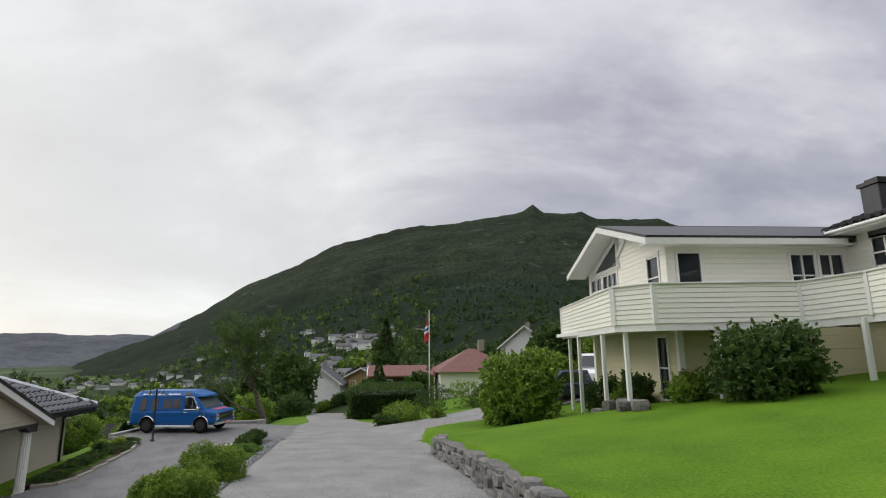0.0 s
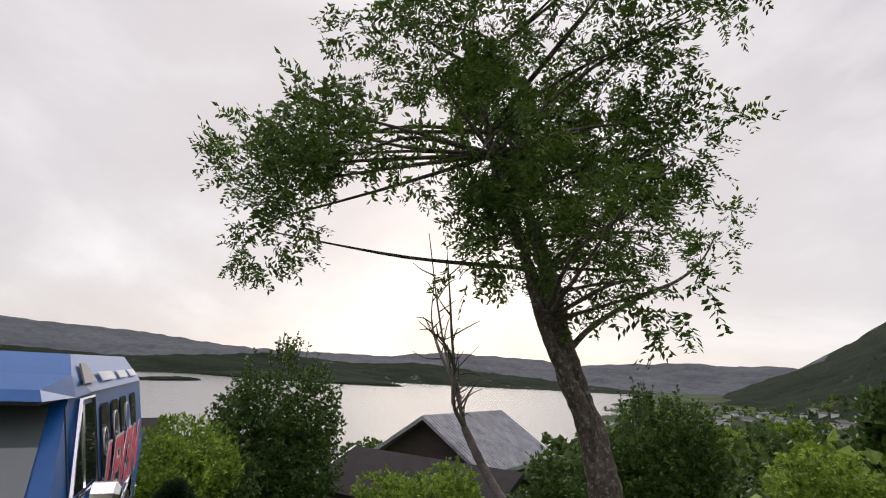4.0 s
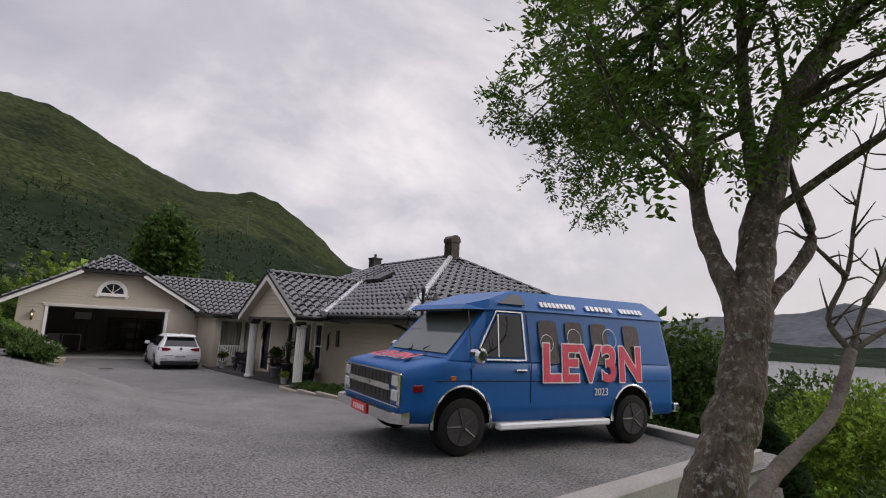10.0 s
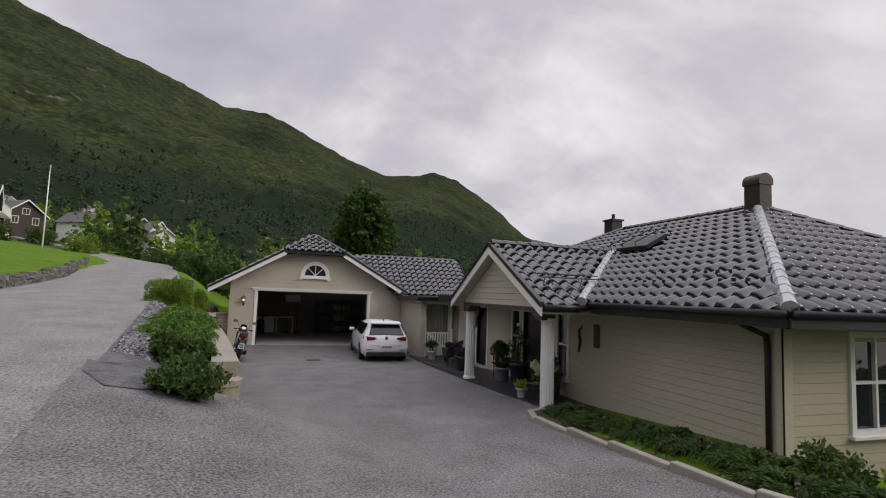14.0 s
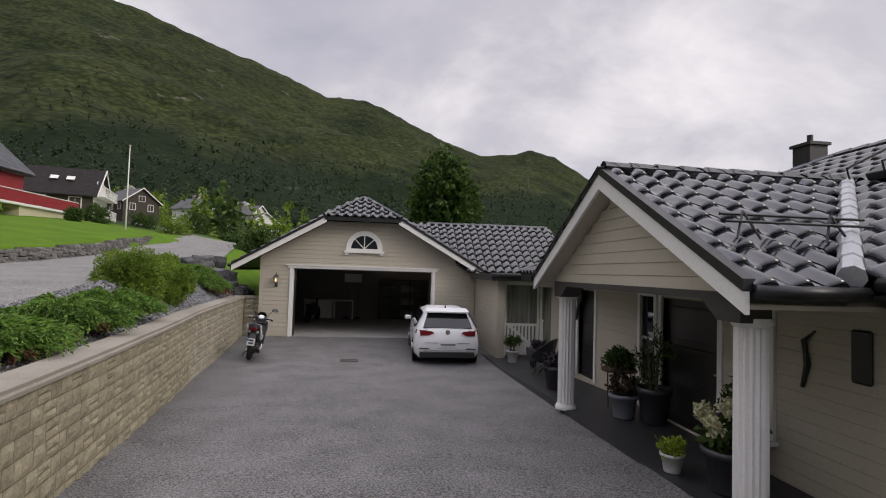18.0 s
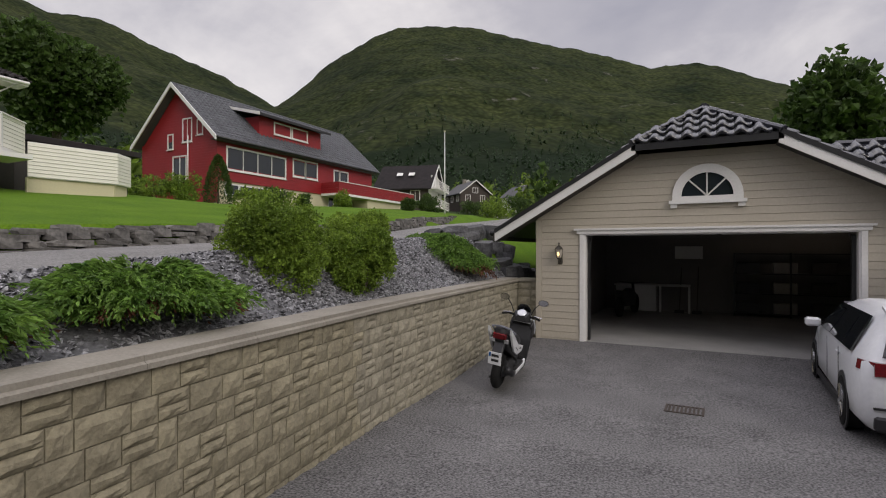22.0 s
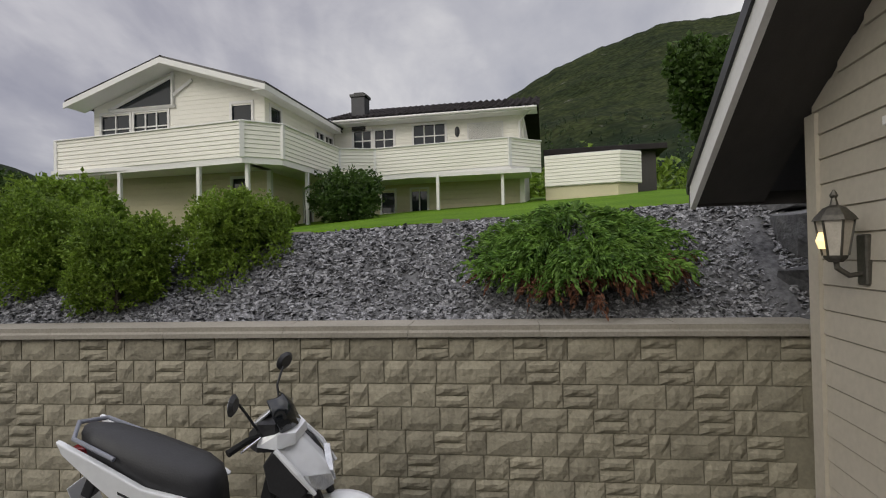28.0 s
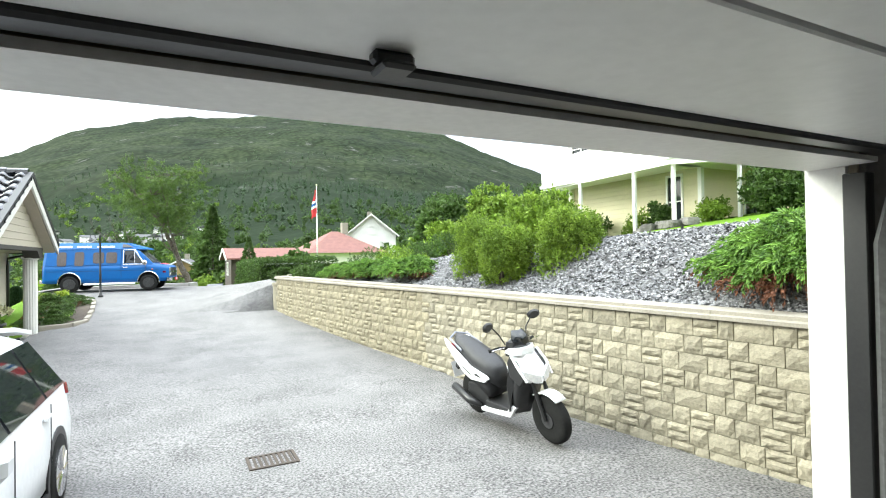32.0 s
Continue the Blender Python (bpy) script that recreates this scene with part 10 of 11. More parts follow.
simple_car("parked_car", "dark blue estate car parked by the white house", -15.5, -21.4, 40, mat("navy_lacquer", (0.02, 0.03, 0.06), (0.015, 0.022, 0.045), 0.2, 0.3, bump=0), 4.5, 1.8, 1.45)
simple_car("parked_van", "white delivery van parked by the white house", -18.9, -24.4, 60, PAINTWHITE, 4.4, 1.8, 1.9, True)
simple_car("parked_car", "black car parked on the road down the hill", -3.4, -62.0, 80, CARGREY, 4.3, 1.8, 1.45)

# ---- hedge, flagpoles ----
HG = thing("hedge", "tall clipped dark green hedge beside the road", "hedge")
g = np.random.default_rng(9)
n = 16000
side_ = g.integers(0, 3, n)
u, w_ = g.random(n), g.random(n)
hx0, hx1, hy0, hy1 = -9.6, -4.3, -47.0, -34.8
zb = -0.6
px = np.where(side_ == 0, hx0 + (hx1 - hx0) * u, np.where(side_ == 1, hx1 + 0.1 * g.normal(size=n), hx0 + (hx1 - hx0) * u))
py = np.where(side_ == 0, hy1 + 0.08 * g.normal(size=n), hy0 + (hy1 - hy0) * w_)
top = 1.85 + 0.06 * g.normal(size=n) - 0.02 * (hy1 - py)
pz = np.where(side_ == 2, top, zb + (top - zb) * w_)
pz = np.where(side_ == 1, zb + (top - zb) * u, pz)
d = unit(np.stack([(side_ == 1) * 1.0, (side_ == 0) * 1.0, (side_ == 2) * 1.0 + 0.3], 1) + g.normal(size=(n, 3)) * 0.5)
v, f = leaf_quads(np.stack([px, py, pz], 1), d, unit(np.cross(d, g.normal(size=(n, 3)))), np.full(n, 0.14), np.full(n, 0.055))
c = new("foliage", mesh_np("foliage", v, f, LEAF_DARK)); c.parent = HG
part("inner_growth", BM((hx0 + 0.15, hx1 - 0.15, hy0, hy1 - 0.15, zb, 1.5)), mat("hedge_inside", (0.03, 0.045, 0.015), (0.015, 0.022, 0.008), 0.95, scale=4, fine=25, bump=0.8, dist=0.05), HG)


def flagpole(x, y, z, h, flag, label):
    t = thing("flagpole", label, "flagpole", at=pose(x, y, z))
    bm = bmesh.new(); tube(bm, [(0, 0, -0.3), (0, 0, h * 0.5), (0, 0, h)], [0.07, 0.055, 0.03], 10); smooth(part("pole", bm, WHITE, t))
    bm = bmesh.new(); lathe(bm, [(0.02, 0), (0.08, 0.05), (0.08, 0.1), (0.02, 0.16)], 10, pose(0, 0, h)); part("finial", bm, CREAM, t)
    if flag:
        FR = mat("flag_red", (0.55, 0.03, 0.04), (0.45, 0.025, 0.03), 0.8, scale=4, fine=30, bump=0)
        for nm, c0, c1, m in (("red_cloth", 0.0, 0.36, FR), ("white_cloth", 0.36, 0.46, PAINTWHITE), ("blue_cloth", 0.46, 0.56, VANBLUE), ("white_cloth", 0.56, 0.66, PAINTWHITE), ("red_cloth", 0.66, 1.0, FR)):
            bm = bmesh.new()
            loft(bm, [[(0.05 + (0.16 + 0.3 * s) * k + 0.06 * math.sin(6 * s + 5 * k), 0.07 * math.sin(9 * k + 3 * s) + off, h - 0.3 - 2.3 * s - 0.25 * k) for off in (0, 0.012) for k in ((0.0, 0.33, 0.66, 1.0) if off == 0 else (1.0, 0.66, 0.33, 0.0))] for s in (c0, (c0 + c1) / 2, c1)])
            part(nm, bm, m, t)
    return t


flagpole(-10.3, -43.5, -0.2, 8.3, True, "white flagpole with a limp red, white and blue flag")
flagpole(-20.3, 27.6, 4.2, 7.8, False, "bare white flagpole on a lawn")

# ---- houses round about ----
BROWNWALL = mat("brown_stain", (0.06, 0.045, 0.036), (0.04, 0.03, 0.025), 0.7, scale=1, fine=18, stretch=(1, 1, 6))
GREYWALL = mat("grey_paint", (0.20, 0.21, 0.22), (0.15, 0.155, 0.165), 0.7, scale=1, fine=18)
OCHRE = mat("ochre_paint", (0.42, 0.30, 0.12), (0.34, 0.24, 0.10), 0.7, scale=1, fine=18)
FARROOF = mat("village_roof", (0.075, 0.075, 0.08), (0.045, 0.045, 0.05), 0.6, scale=1, fine=12)
WAVYROOF = mat("wavy_grey_roof", (0.36, 0.37, 0.385), (0.15, 0.155, 0.16), 0.55, scale=2, fine=14)


def cottage(label, x, y, z, rz, w, d, h, pitch, wall_m, roof_m, wins=2, chimney=True, hip=False, ribs=0):
    """A gabled house: w across the gable (local x), d along the ridge (local y), front gable to -y."""
    t = thing("house", label, "house", "neighbour houses", at=pose(x, y, z, 0, 0, rz))
    rise = w / 2 * pitch
    bm = bmesh.new(); prism(bm, [(-w / 2, -3.0), (w / 2, -3.0), (w / 2, h), (0, h + rise), (-w / 2, h)] if not hip else [(-w / 2, -3.0), (w / 2, -3.0), (w / 2, h), (-w / 2, h)], "y", -d / 2, d / 2); part("wall", bm, wall_m, t)
    if hip:
        bm = bmesh.new()
        o = 0.5
        b_ = [bm.verts.new(p) for p in ((-w / 2 - o, -d / 2 - o, h), (w / 2 + o, -d / 2 - o, h), (w / 2 + o, d / 2 + o, h), (-w / 2 - o, d / 2 + o, h))]
        r_ = [bm.verts.new(p) for p in ((0, -d / 2 + w * 0.4, h + rise), (0, d / 2 - w * 0.4, h + rise))]
        for q in ((b_[0], b_[1], r_[0]), (b_[1], b_[2], r_[1], r_[0]), (b_[2], b_[3], r_[1]), (b_[3], b_[0], r_[0], r_[1]), (b_[3], b_[2], b_[1], b_[0])):
            bm.faces.new(q)
        part("roof", bm, roof_m, t)
    else:
        for sg in (-1, 1):
            bm = bmesh.new(); prism(bm, [(sg * (w / 2 + 0.45), h - 0.45 * pitch), (sg * (w / 2 + 0.45), h - 0.45 * pitch + 0.16), (0, h + rise + 0.2), (0, h + rise + 0.02)], "y", -d / 2 - 0.5, d / 2 + 0.5); rf = part("roof", bm, roof_m, t)
            bm = bmesh.new(); prism(bm, [(sg * (w / 2 + 0.47), h - 0.45 * pitch - 0.06), (sg * (w / 2 + 0.47), h - 0.45 * pitch + 0.18), (0, h + rise + 0.22), (0, h + rise - 0.04)], "y", -d / 2 - 0.58, -d / 2 - 0.5); part("barge_board", bm, WHITE, t)
            for i in range(ribs):
                yy_ = -d / 2 - 0.4 + (d + 0.8) * i / max(1, ribs - 1)
                bm = bmesh.new(); tube(bm, [(sg * (w / 2 + 0.45), yy_, h - 0.45 * pitch + 0.17), (0, yy_, h + rise + 0.21)], [0.035, 0.035], 4); part("rib", bm, roof_m, rf)
    for i in range(wins):
        u0 = -w / 2 + w * (i + 0.5) / wins - 0.5
        window(t, pose(0, -d / 2 - 0.02, 0), u0, u0 + 1.0, h - 1.7, h - 0.5, 2, 1, trim=0.1, sill=False)
    nd = max(2, int(d / 3))
    for sg, fr in ((1, pose(w / 2 + 0.02, -d / 2, 0, 0, 0, 90)), (-1, pose(-w / 2 - 0.02, d / 2, 0, 0, 0, -90))):
        for i in range(nd):
            u0 = d * (i + 0.5) / nd - 0.55
            window(t, fr, u0, u0 + 1.1, h - 1.7, h - 0.5, 2, 1, trim=0.1, sill=False)
    if not hip and rise > 1.5:
        window(t, pose(0, -d / 2 - 0.02, 0), -0.55, 0.55, h + 0.1, h + 1.1, 2, 1, trim=0.1, sill=False)
    if chimney:
        part("chimney", BM((-0.35, 0.35, d * 0.1, d * 0.1 + 0.7, h + rise - 0.3, h + rise + 1.0), bev=0.02), CAP, t)
    return t


cottage("red-roofed bungalow with a pale chimney", -15.7, -57.4, -1.0, 92, 9.0, 8.0, 3.4, 0.55, WB_, REDTILE, 2, True, True)
cottage("low garage with a pale red roof", -7.6, -58.0, -1.0, 92, 5.0, 6.5, 3.0, 0.35, BROWNWALL, REDTILE, 1, False)
cottage("white gabled wooden house below the road", 5.6, -86.0, -3.2, 180, 6.5, 8, 3.0, 0.75, WHITE, FARROOF, 2)
cottage("white two-storey house with a dark gable roof", -26.8, -77.0, 1.0, 163, 7.2, 10, 4.2, 0.8, WHITE, FARROOF, 2)
cottage("ochre wooden house among trees", -1.0, -93.0, -3.0, 170, 6, 8, 3.4, 0.5, OCHRE, FARROOF, 2)
cottage("white house partly hidden by trees", 12.5, -95.0, -6.0, 150, 6.5, 8, 3.6, 0.7, WHITE, FARROOF, 2)
# the shade on this gable is put into its dark brown wall colour
cottage("house with dark gable and wavy pale grey roof below the slope", 19.6, -40.1, -3.6, 25, 5.3, 6.4, 2.6, 0.62, BROWNWALL, WAVYROOF, 1, False, False, 30)
cottage("low outbuilding with a dark tiled roof", 15.2, -35.6, -3.6, 115, 4.5, 6.5, 2.1, 0.4, GREYWALL, TILEBROWN, 1, False)
cottage("long low house with a dark brown roof below the garden", 19.4, -21.8, -3.8, 19, 7.0, 10.0, 2.6, 0.42, CREAM, TILEBROWN, 2)
cottage("small grey house on the slope above the water", 27.0, -32.0, -5.5, 20, 5.5, 7, 2.8, 0.5, GREYWALL, FARROOF, 2, False)
dk = cottage("dark brown house with a white gable and balcony", -36.7, 49.0, 6.7, 106, 8.0, 6.8, 3.4, 0.8, BROWNWALL, TILEBROWN, 2, False)
bm = bmesh.new(); prism(bm, [(-3.9, -0.4), (3.9, -0.4), (3.9, 3.3), (0, 6.4), (-3.9, 3.3)], "y", -3.46, -3.41); part("gable_cladding", bm, WHITE, dk, "white boarded gable")
for z_ in (0.9, 3.3):
    bl = part("balcony", BM((-3.6, 3.6, -4.6, -3.46, z_ - 0.12, z_)), WHITE, dk, "white balcony")
    for k in range(13):
        part("baluster", BM((-3.6 + k * 0.6 - 0.03, -3.6 + k * 0.6 + 0.03, -4.6, -4.54, z_, z_ + 0.95)), WHITE, bl)
    part("handrail", BM((-3.65, 3.65, -4.63, -4.52, z_ + 0.95, z_ + 1.02)), WHITE, bl)
    for u in (-2.4, 0.4):
        window(dk, pose(0, -3.48, 0), u, u + 1.6, z_ + 0.4, z_ + 1.7, 2, 1, trim=0.1, sill=False)
for k in (-1, 1):
    part("roof_light", BM((-0.4, 0.4, -0.03, 0.03, 0, 0.7)), WHITE, dk, "pale roof light").matrix_local = pose(-2.0, k * 0.8, 5.45, -0, 0, 0) @ pose(0, 0, 0, 0, -39, 0) @ pose(0, 0, 0, 0, 0, 90) @ pose(0, 0, 0.1, -90)
for i, (x, y, z, rz, w, d, m) in enumerate(((-36.0, 123.0, 12.6, 40, 7, 9, WHITE), (-31.0, 112.0, 11.4, 60, 6, 8, WHITE), (-26.5, 105.0, 9.0, 30, 6, 8, WHITE), (-44.5, 118.0, 13.0, 60, 7, 9, WHITE), (-39.0, 132.0, 14.0, 40, 7, 9, WHITE), (-50.0, 95.0, 11.5, 50, 7, 9, BROWNWALL), (-47.0, 128.0, 15, 30, 7, 9, WHITE), (-58.0, 112.0, 14, 30, 7, 9, WHITE))):
    cottage("white gabled house up the road" if m is WHITE else "brown wooden house up the road", x, y, z, rz, w, d, 3.0, 0.75, m, FARROOF, 2)

for i, (x, y, r, h) in enumerate(((-3.5, -79.0, 1.8, 2.6), (-0.6, -80.0, 1.6, 2.2), (2.0, -80.5, 1.7, 2.4), (4.6, -81.0, 1.5, 2.0), (7.2, -80.0, 1.6, 2.6), (9.5, -77.0, 2.0, 3.2), (6.2, -68.0, 1.2, 1.3), (-1.2, -74.0, 1.2, 1.6))):
    shrub("village_bush", "dark leafy bush before the white houses", "shrub", x, y, ground_z(x, y) - 0.4, r, r, h, 3000, 0.24, LEAF_DARK if i % 3 else LEAF, 660 + i, 9, "village bushes", 2)

# ---- trees in the middle distance ----
LAND = [BVHTree.FromPolygons([v.co for v in ob.data.vertices], [tuple(p.vertices) for p in ob.data.polygons]) for ob in bpy.data.objects if ob.name in ("ground", "mountain_north", "mountain_south")]


def land(x, y):
    z = -60.0
    for t in LAND:
        h = t.ray_cast(Vector((x, y, 2500)), Vector((0, 0, -1)))
        if h[0] is not None:
            z = max(z, h[0].z)
    return z


def crown_of(x, y, z, r, h, n, seed, size, conifer=False):
    """Leaf clumps of one far tree, with its trunk hidden inside."""
    gq = np.random.default_rng(seed)
    if conifer:
        hh = gq.random(n) ** 1.2
        rr = r * (1 - hh) * gq.uniform(0.6, 1.05, n)
        a = gq.uniform(0, math.tau, n)
        pos = np.stack([x + rr * np.cos(a), y + rr * np.sin(a), z + hh * h], 1)
        along = unit(np.stack([np.cos(a), np.sin(a), np.full(n, -0.2)], 1) + gq.normal(size=(n, 3)) * 0.3)
        side = unit(np.cross(along, gq.normal(size=(n, 3))))
        ln = size * gq.uniform(0.6, 1.3, n) * (1.15 - 0.7 * hh)
        return leaf_quads(pos, along, side, ln, ln * 0.35)
    return cloud(lumps_in(x, y, z, r, r, h, 6, seed), n, size, seed, slim=0.45)


def lone_tree(label, x, y, z, r, h, trunk, n, size, material, seed, conifer=False):
    t = thing("tree", label, "tree")
    v, f = crown_of(x, y, z + trunk, r, h - trunk, n, seed, size, conifer)
    c = new("crown", mesh_np("crown", v, f, material)); c.parent = t
    bm = bmesh.new(); tube(bm, [(x, y, z - 0.5), (x + 0.1, y, z + trunk), (x, y, z + h * 0.7)], [0.1 * r, 0.07 * r, 0.02], 8); part("trunk", bm, BARK, t)
    return t


lone_tree("big round dark broadleaf tree behind the houses", -54.0, 14.5, 10.0, 6.0, 12.2, 2.0, 16000, 0.5, LEAF_DARK, 601)
lone_tree("tall dark leafy tree behind the garage", 5.0, 19.3, 0.5, 2.9, 11.2, 2.5, 9000, 0.36, LEAF_DARK, 602)
lone_tree("tall dark spruce in the village", -4.6, -85.7, -3.0, 3.2, 13.4, 0.5, 3000, 0.9, LEAF_DARK, 603, True)
lone_tree("dark broadleaf tree below the road", 4.2, -56.0, -4.5, 3.4, 8.4, 1.0, 5000, 0.4, LEAF_DARK, 604)
lone_tree("dark broadleaf tree below the road", 8.5, -62.0, -6.0, 4.0, 9.0, 1.0, 5000, 0.45, LEAF_DARK, 605)
lone_tree("tall broadleaf tree beside the bungalow", -29.5, -57.0, 1.0, 3.8, 8.5, 1.0, 6000, 0.4, LEAF_DARK, 606)
for i, (x, y, top_, r) in enumerate(((-20.5, -40.0, 7.0, 2.4), (-24.0, -37.5, 7.3, 2.6), (-28.0, -43.0, 8.6, 3.0), (-32.0, -50.0, 10.0, 3.2), (-25.0, -48.0, 8.4, 3.0), (-18.5, -34.5, 4.6, 2.0), (-34.0, -42.0, 9.4, 3.0))):
    lone_tree("full leafy green tree on the slope behind the white house", x, y, ground_z(x, y), r, top_ - ground_z(x, y), 0.6, 4500, 0.34, LEAF if i % 2 else LEAF_DARK, 640 + i)
lone_tree("slender dark evergreen in a garden", -5.5, -50.0, -1.0, 1.2, 5.0, 0.2, 2500, 0.35, LEAF_DARK, 607, True)
for i, (x, y, r, h) in enumerate(((-7.0, 14.0, 1.4, 1.7), (-6.0, 16.0, 1.6, 2.3), (-8.2, 19.5, 1.5, 1.6), (-7.4, 23.0, 1.8, 2.2), (-5.0, 21.0, 1.8, 2.8), (-13.0, 34.0, 1.6, 1.8), (-27.2, 33.0, 0.8, 1.4), (-22.5, 44.0, 2.2, 3.0), (-29.0, 40.0, 1.6, 2.2), (-31.0, 56.0, 2.2, 3.0), (-26.0, 62.0, 2.2, 3.2))):
    shrub("roadside_bush", "leafy green bush beside the upper road", "shrub", x, y, ground_z(x, y) - 0.3, r, r, h, 3000, 0.2, LEAF if i % 4 == 3 else LEAF_DARK, 620 + i, 9, "roadside bushes", 2)


def wood(name, label, spots, material):
    V, F_ = [], []
    for i, (x, y, z, r, h, con) in enumerate(spots):
        v, f = crown_of(x, y, z, r, h, 110, 7000 + i, r * 0.42, con)
        k = len(V)
        V += v
        F_ += [[q + k for q in p] for p in f]
    tagged(new(name, mesh_np(name, V, F_, material)), label, "trees", kind="stuff")


g = random.Random(21)
A_, B_, C_ = [], [], []
for i in range(900):                               # the wooded foot of the north mountain
    az, r = g.uniform(-26, 100), 75 + 260 * g.random() ** 1.4
    x, y = -r * math.sin(radians(az)), -12 + r * math.cos(radians(az))
    if -30 < x - road_mid(y) < 8 and y < 110 and r < 130:
        continue
    if x > -48 and y < 70 and x < 0:
        continue
    (A_ if g.random() < 0.55 else B_).append((x, y, land(x, y) - 0.5, g.uniform(2.0, 3.6), g.uniform(6, 12), g.random() < 0.5))
for i in range(1000):                              # the valley and slopes to the south
    az, r = g.uniform(118, 200), 85 + 420 * g.random() ** 1.2
    x, y = -r * math.sin(radians(az)), -12 + r * math.cos(radians(az))
    if abs(x - road_mid(y)) < 5 and r < 250:
        continue
    C_.append((x, y, land(x, y) - 0.5, g.uniform(2.0, 3.8), g.uniform(4, 8), g.random() < 0.3))
for i in range(320):                               # gardens between the houses down the road
    x, y = g.uniform(-45, 22), g.uniform(-120, -48)
    if abs(x - road_mid(y)) < 4.5 or (-22 < x < -3 and -64 < y < -50) or (-9 < x < 9 and y > -88 and abs(x - road_mid(y)) < 9):
        continue
    (B_ if g.random() < 0.5 else C_).append((x, y, land(x, y) - 0.3, g.uniform(1.2, 2.4), g.uniform(2, 4.5), g.random() < 0.15))
for i in range(1300):                              # trees over the valley floor
    az, r = g.uniform(176, 222), 110 + 900 * g.random() ** 1.3
    x, y = -r * math.sin(radians(az)), -12 + r * math.cos(radians(az))
    if abs(x - road_mid(y)) < 6 and r < 160:
        continue
    (C_ if g.random() < 0.7 else B_).append((x, y, land(x, y) - 0.5, g.uniform(2.2, 4.5), g.uniform(4, 8), g.random() < 0.25))
for i in range(420):                               # the slope down to the fjord
    x, y = g.uniform(30, 190), g.uniform(-120, 90)
    C_.append((x, y, land(x, y) - 0.5, g.uniform(1.8, 3.4), g.uniform(3, 6), g.random() < 0.2))
for i in range(150):                               # behind the white house
    x, y = g.uniform(-85, -46), g.uniform(-60, -2)
    B_.append((x, y, land(x, y) - 0.3, g.uniform(1.5, 3), g.uniform(3, 6), g.random() < 0.3))
wood("conifer_wood", "dark green wood at the foot of the mountain", A_, LEAF_DARK)
wood("mixed_wood", "mixed green trees among the houses", B_, LEAF)
wood("valley_wood", "dark trees over the valley and its slopes", C_, LEAF_DARK)

def hillside(name, label, count, az0, az1, r0, r1, top, seed):
    """Conifers scattered over a mountain side, thinning out upwards."""
    q = np.random.default_rng(seed)
    P_, A2, S2, L2 = [], [], [], []
    for i in range(count):
        az, r = radians(q.uniform(az0, az1)), r0 + (r1 - r0) * q.random() ** 0.9
        x, y = -r * math.sin(az), -12 + r * math.cos(az)
        z = land(x, y)
        clump = noise.noise(Vector((x * 0.012, y * 0.012, 0.4)))
        if z < -35 or q.random() < (z - 20) / top - 0.6 * clump:
            continue
        h, n = q.uniform(7, 15), 16
        hh = np.linspace(0.02, 1.0, n)
        a = q.uniform(0, math.tau, n)
        rr = h * 0.20 * (1.05 - hh)
        P_.append(np.stack([x + 0.2 * rr * np.cos(a), y + 0.2 * rr * np.sin(a), z - 1 + hh * h], 1))
        d = np.stack([np.cos(a), np.sin(a), np.full(n, -0.45)], 1)
        A2.append(unit(d)); S2.append(unit(np.cross(d, np.tile([0.0, 0.0, 1.0], (n, 1)))))
        L2.append(rr * 1.3 + 0.4)
    L2 = np.concatenate(L2)
    v, f = leaf_quads(np.concatenate(P_), np.concatenate(A2), np.concatenate(S2), L2, L2 * 0.55)
    tagged(new(name, mesh_np(name, v, f, mat_dark_needle)), label, "trees", kind="stuff")


hillside("mountain_conifers", "dark conifers scattered up the mountain side", 5200, -26, 101, 190, 900, 210.0, 31)
hillside("far_conifers", "dark conifers on the mountain behind the village", 3600, 112, 200, 330, 1400, 330.0, 32)

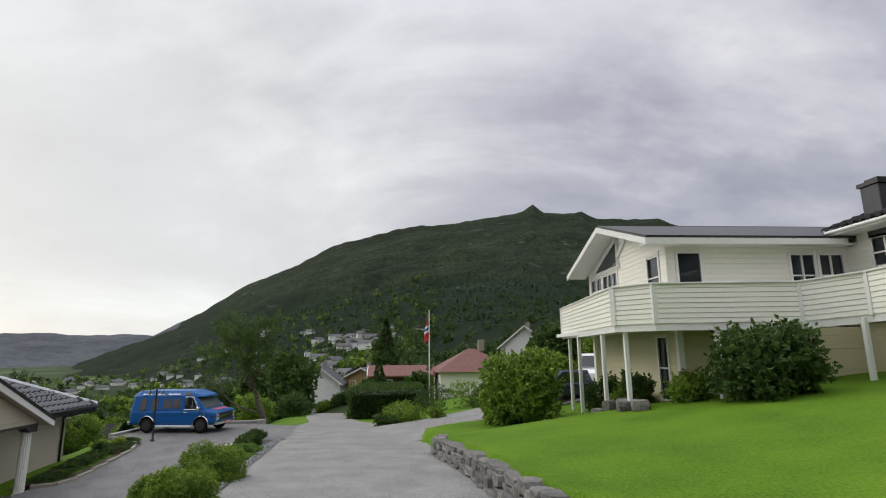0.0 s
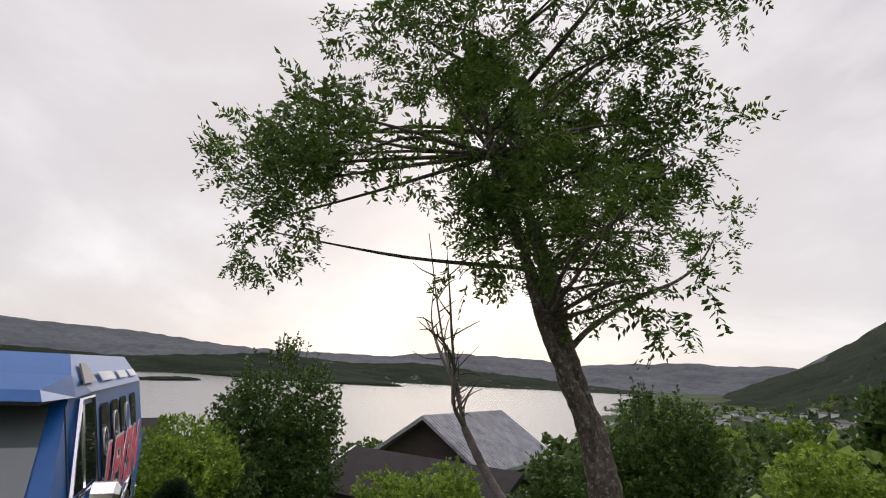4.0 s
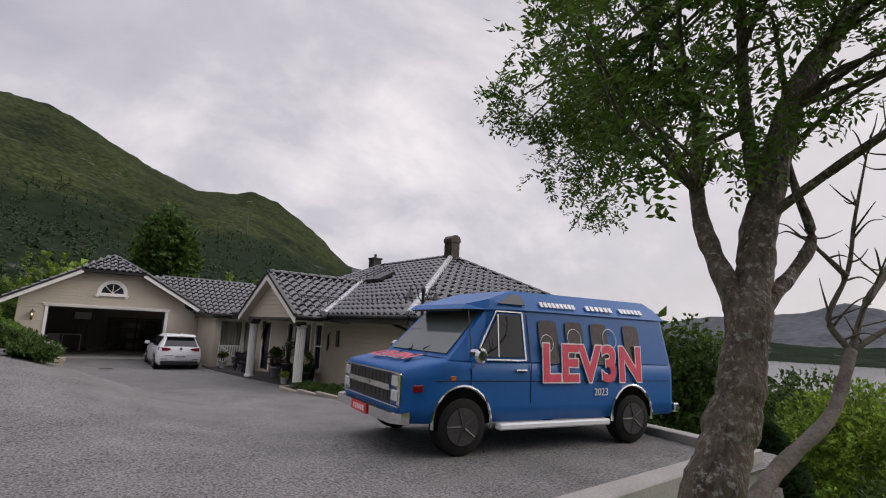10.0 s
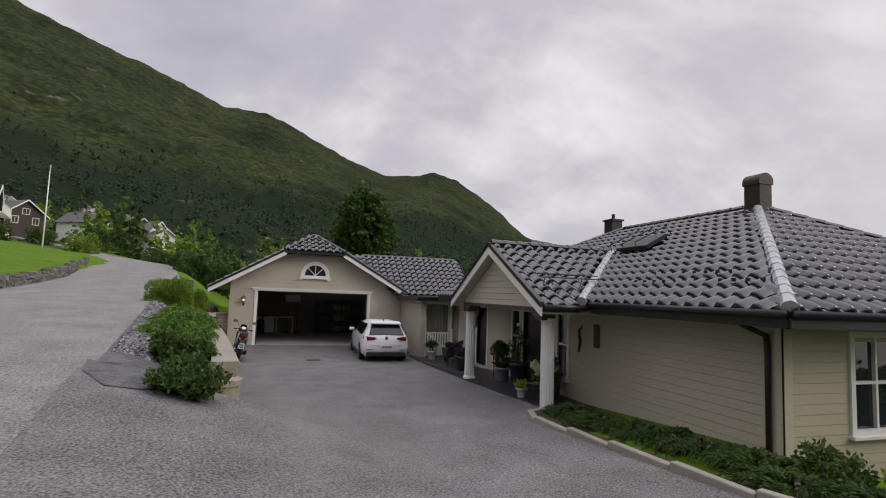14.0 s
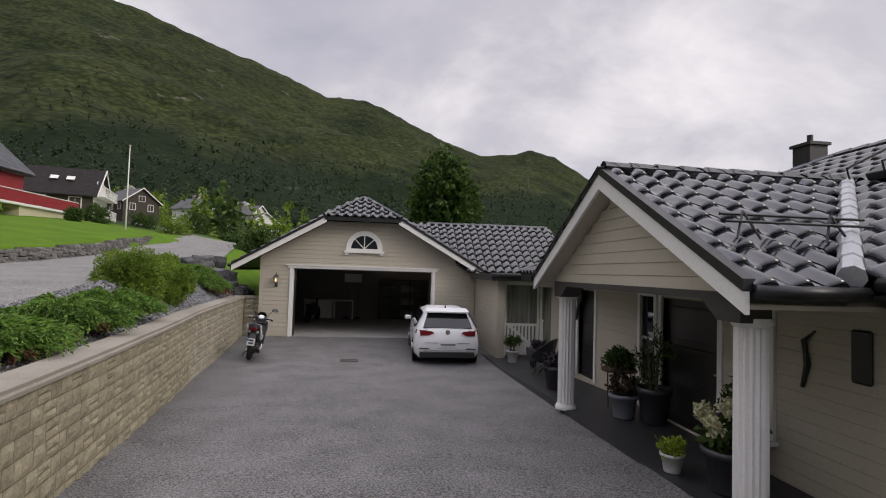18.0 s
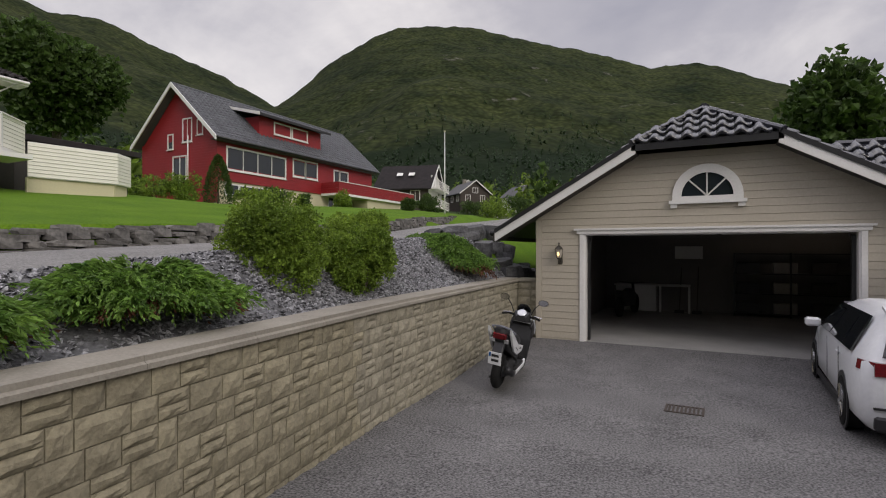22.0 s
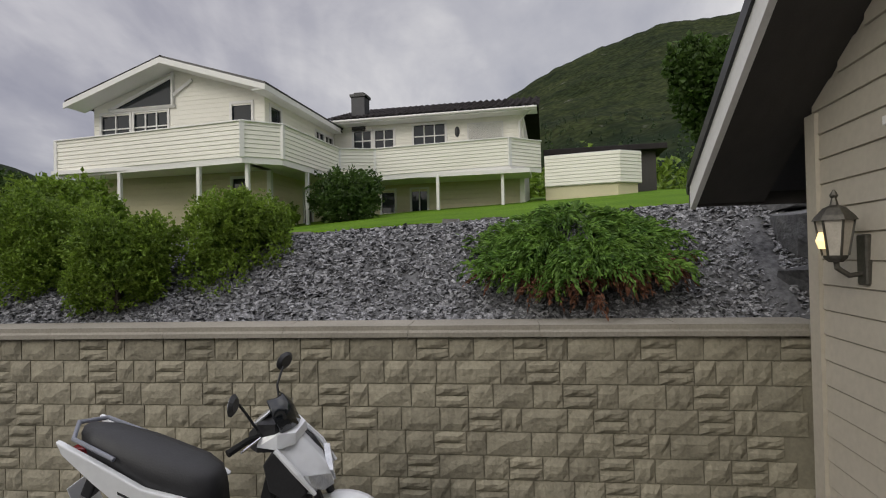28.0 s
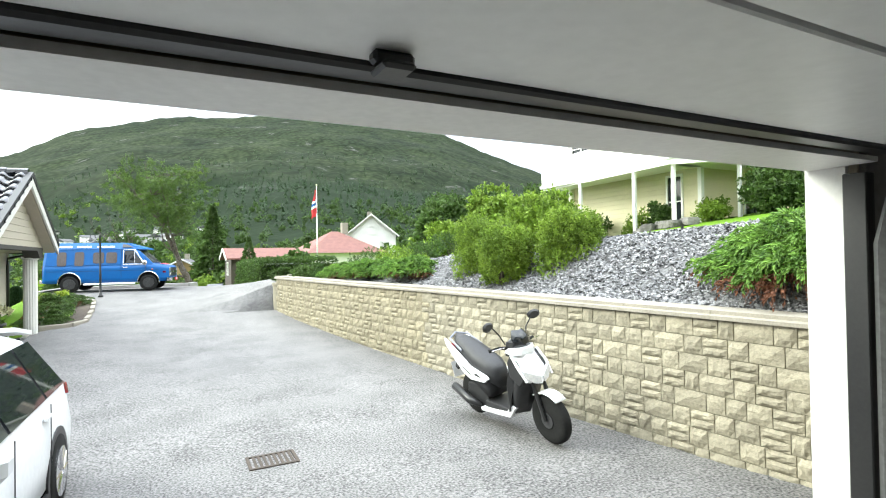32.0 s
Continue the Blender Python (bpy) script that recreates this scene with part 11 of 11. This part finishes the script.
# ---- the far village ----
def village(name, label, count, az0, az1, r0, r1, seed, white):
    gv = random.Random(seed)
    parts_ = {0: bmesh.new(), 1: bmesh.new()}
    for i in range(count):
        az, r = gv.uniform(az0, az1), gv.uniform(r0, r1)
        x, y = -r * math.sin(radians(az)), -12 + r * math.cos(radians(az))
        z = land(x, y)
        el = (z - 3) / r
        if z < -38 or el > 0.045 or (el < 0.008 and name == "far_village"):
            continue
        w, d, h = gv.uniform(6, 8), gv.uniform(8, 13), gv.uniform(2.6, 4.2)
        m = pose(x, y, z, 0, 0, gv.uniform(0, 180))
        a = box(parts_[0], -w / 2, w / 2, -d / 2, d / 2, -4, h)
        for v in a:
            v.co = m @ v.co
        q = [parts_[1].verts.new(m @ Vector(p)) for p in ((-w / 2 - .5, -d / 2 - .5, h), (w / 2 + .5, -d / 2 - .5, h), (w / 2 + .5, d / 2 + .5, h), (-w / 2 - .5, d / 2 + .5, h), (0, -d / 2 - .5, h + w * .3), (0, d / 2 + .5, h + w * .3))]
        for fc in ((q[0], q[1], q[4]), (q[2], q[3], q[5]), (q[1], q[2], q[5], q[4]), (q[3], q[0], q[4], q[5])):
            parts_[1].faces.new(fc)
    solo(name, parts_[0], white, label, "houses", kind="stuff")
    solo(name + "_roofs", parts_[1], FARROOF, "dark roofs of the distant village", "roofs", kind="stuff")


village("far_village", "small pale houses scattered over the far slopes", 90, 158, 187, 330, 640, 3, WHITE)
village("shore_village", "small pale houses near the water", 120, 183, 214, 240, 900, 6, WHITE)
village("hill_village", "pale houses on the slope below the mountain", 30, 20, 44, 120, 230, 4, WHITE)

# ---- islets in the fjord, mast on the knoll ----
for i, (x, y, w, h) in enumerate(((734, 433, 60, 11), (711, 311, 70, 12), (1285, -126, 90, 7), (900, 480, 160, 10), (1250, 620, 260, 14), (1500, 200, 320, 16), (1700, -500, 420, 18), (1100, 760, 200, 12))):
    bm = bmesh.new()
    bmesh.ops.create_icosphere(bm, subdivisions=3, radius=1.0)
    for v in bm.verts:
        p = v.co.copy()
        v.co = Vector((p.x * w * 0.35, p.y * w, (p.z * h + 3.5 * noise.noise(p * 4 + Vector((i, 0, 0)))) if p.z > -0.1 else p.z * 3))
        v.co = pose(x, y, -40.2, 0, 0, 20 * i) @ v.co
    solo("islet", bm, MATS["far_growth"], "low wooded islet in the fjord", "islet", "fjord islets")
az = radians(-16.3)
mx, my = 900 * -math.sin(az), -12 + 900 * math.cos(az)
MZ = land(mx, my)
MA = thing("radio_mast", "thin lattice radio mast on the knoll", "mast")
for k in range(3):
    a = k * 2.094
    bm = bmesh.new(); tube(bm, [(mx + 1.2 * math.cos(a), my + 1.2 * math.sin(a), MZ - 4), (mx, my, MZ + 32)], [0.5, 0.25], 5); part("leg", bm, ROOFGREY, MA)
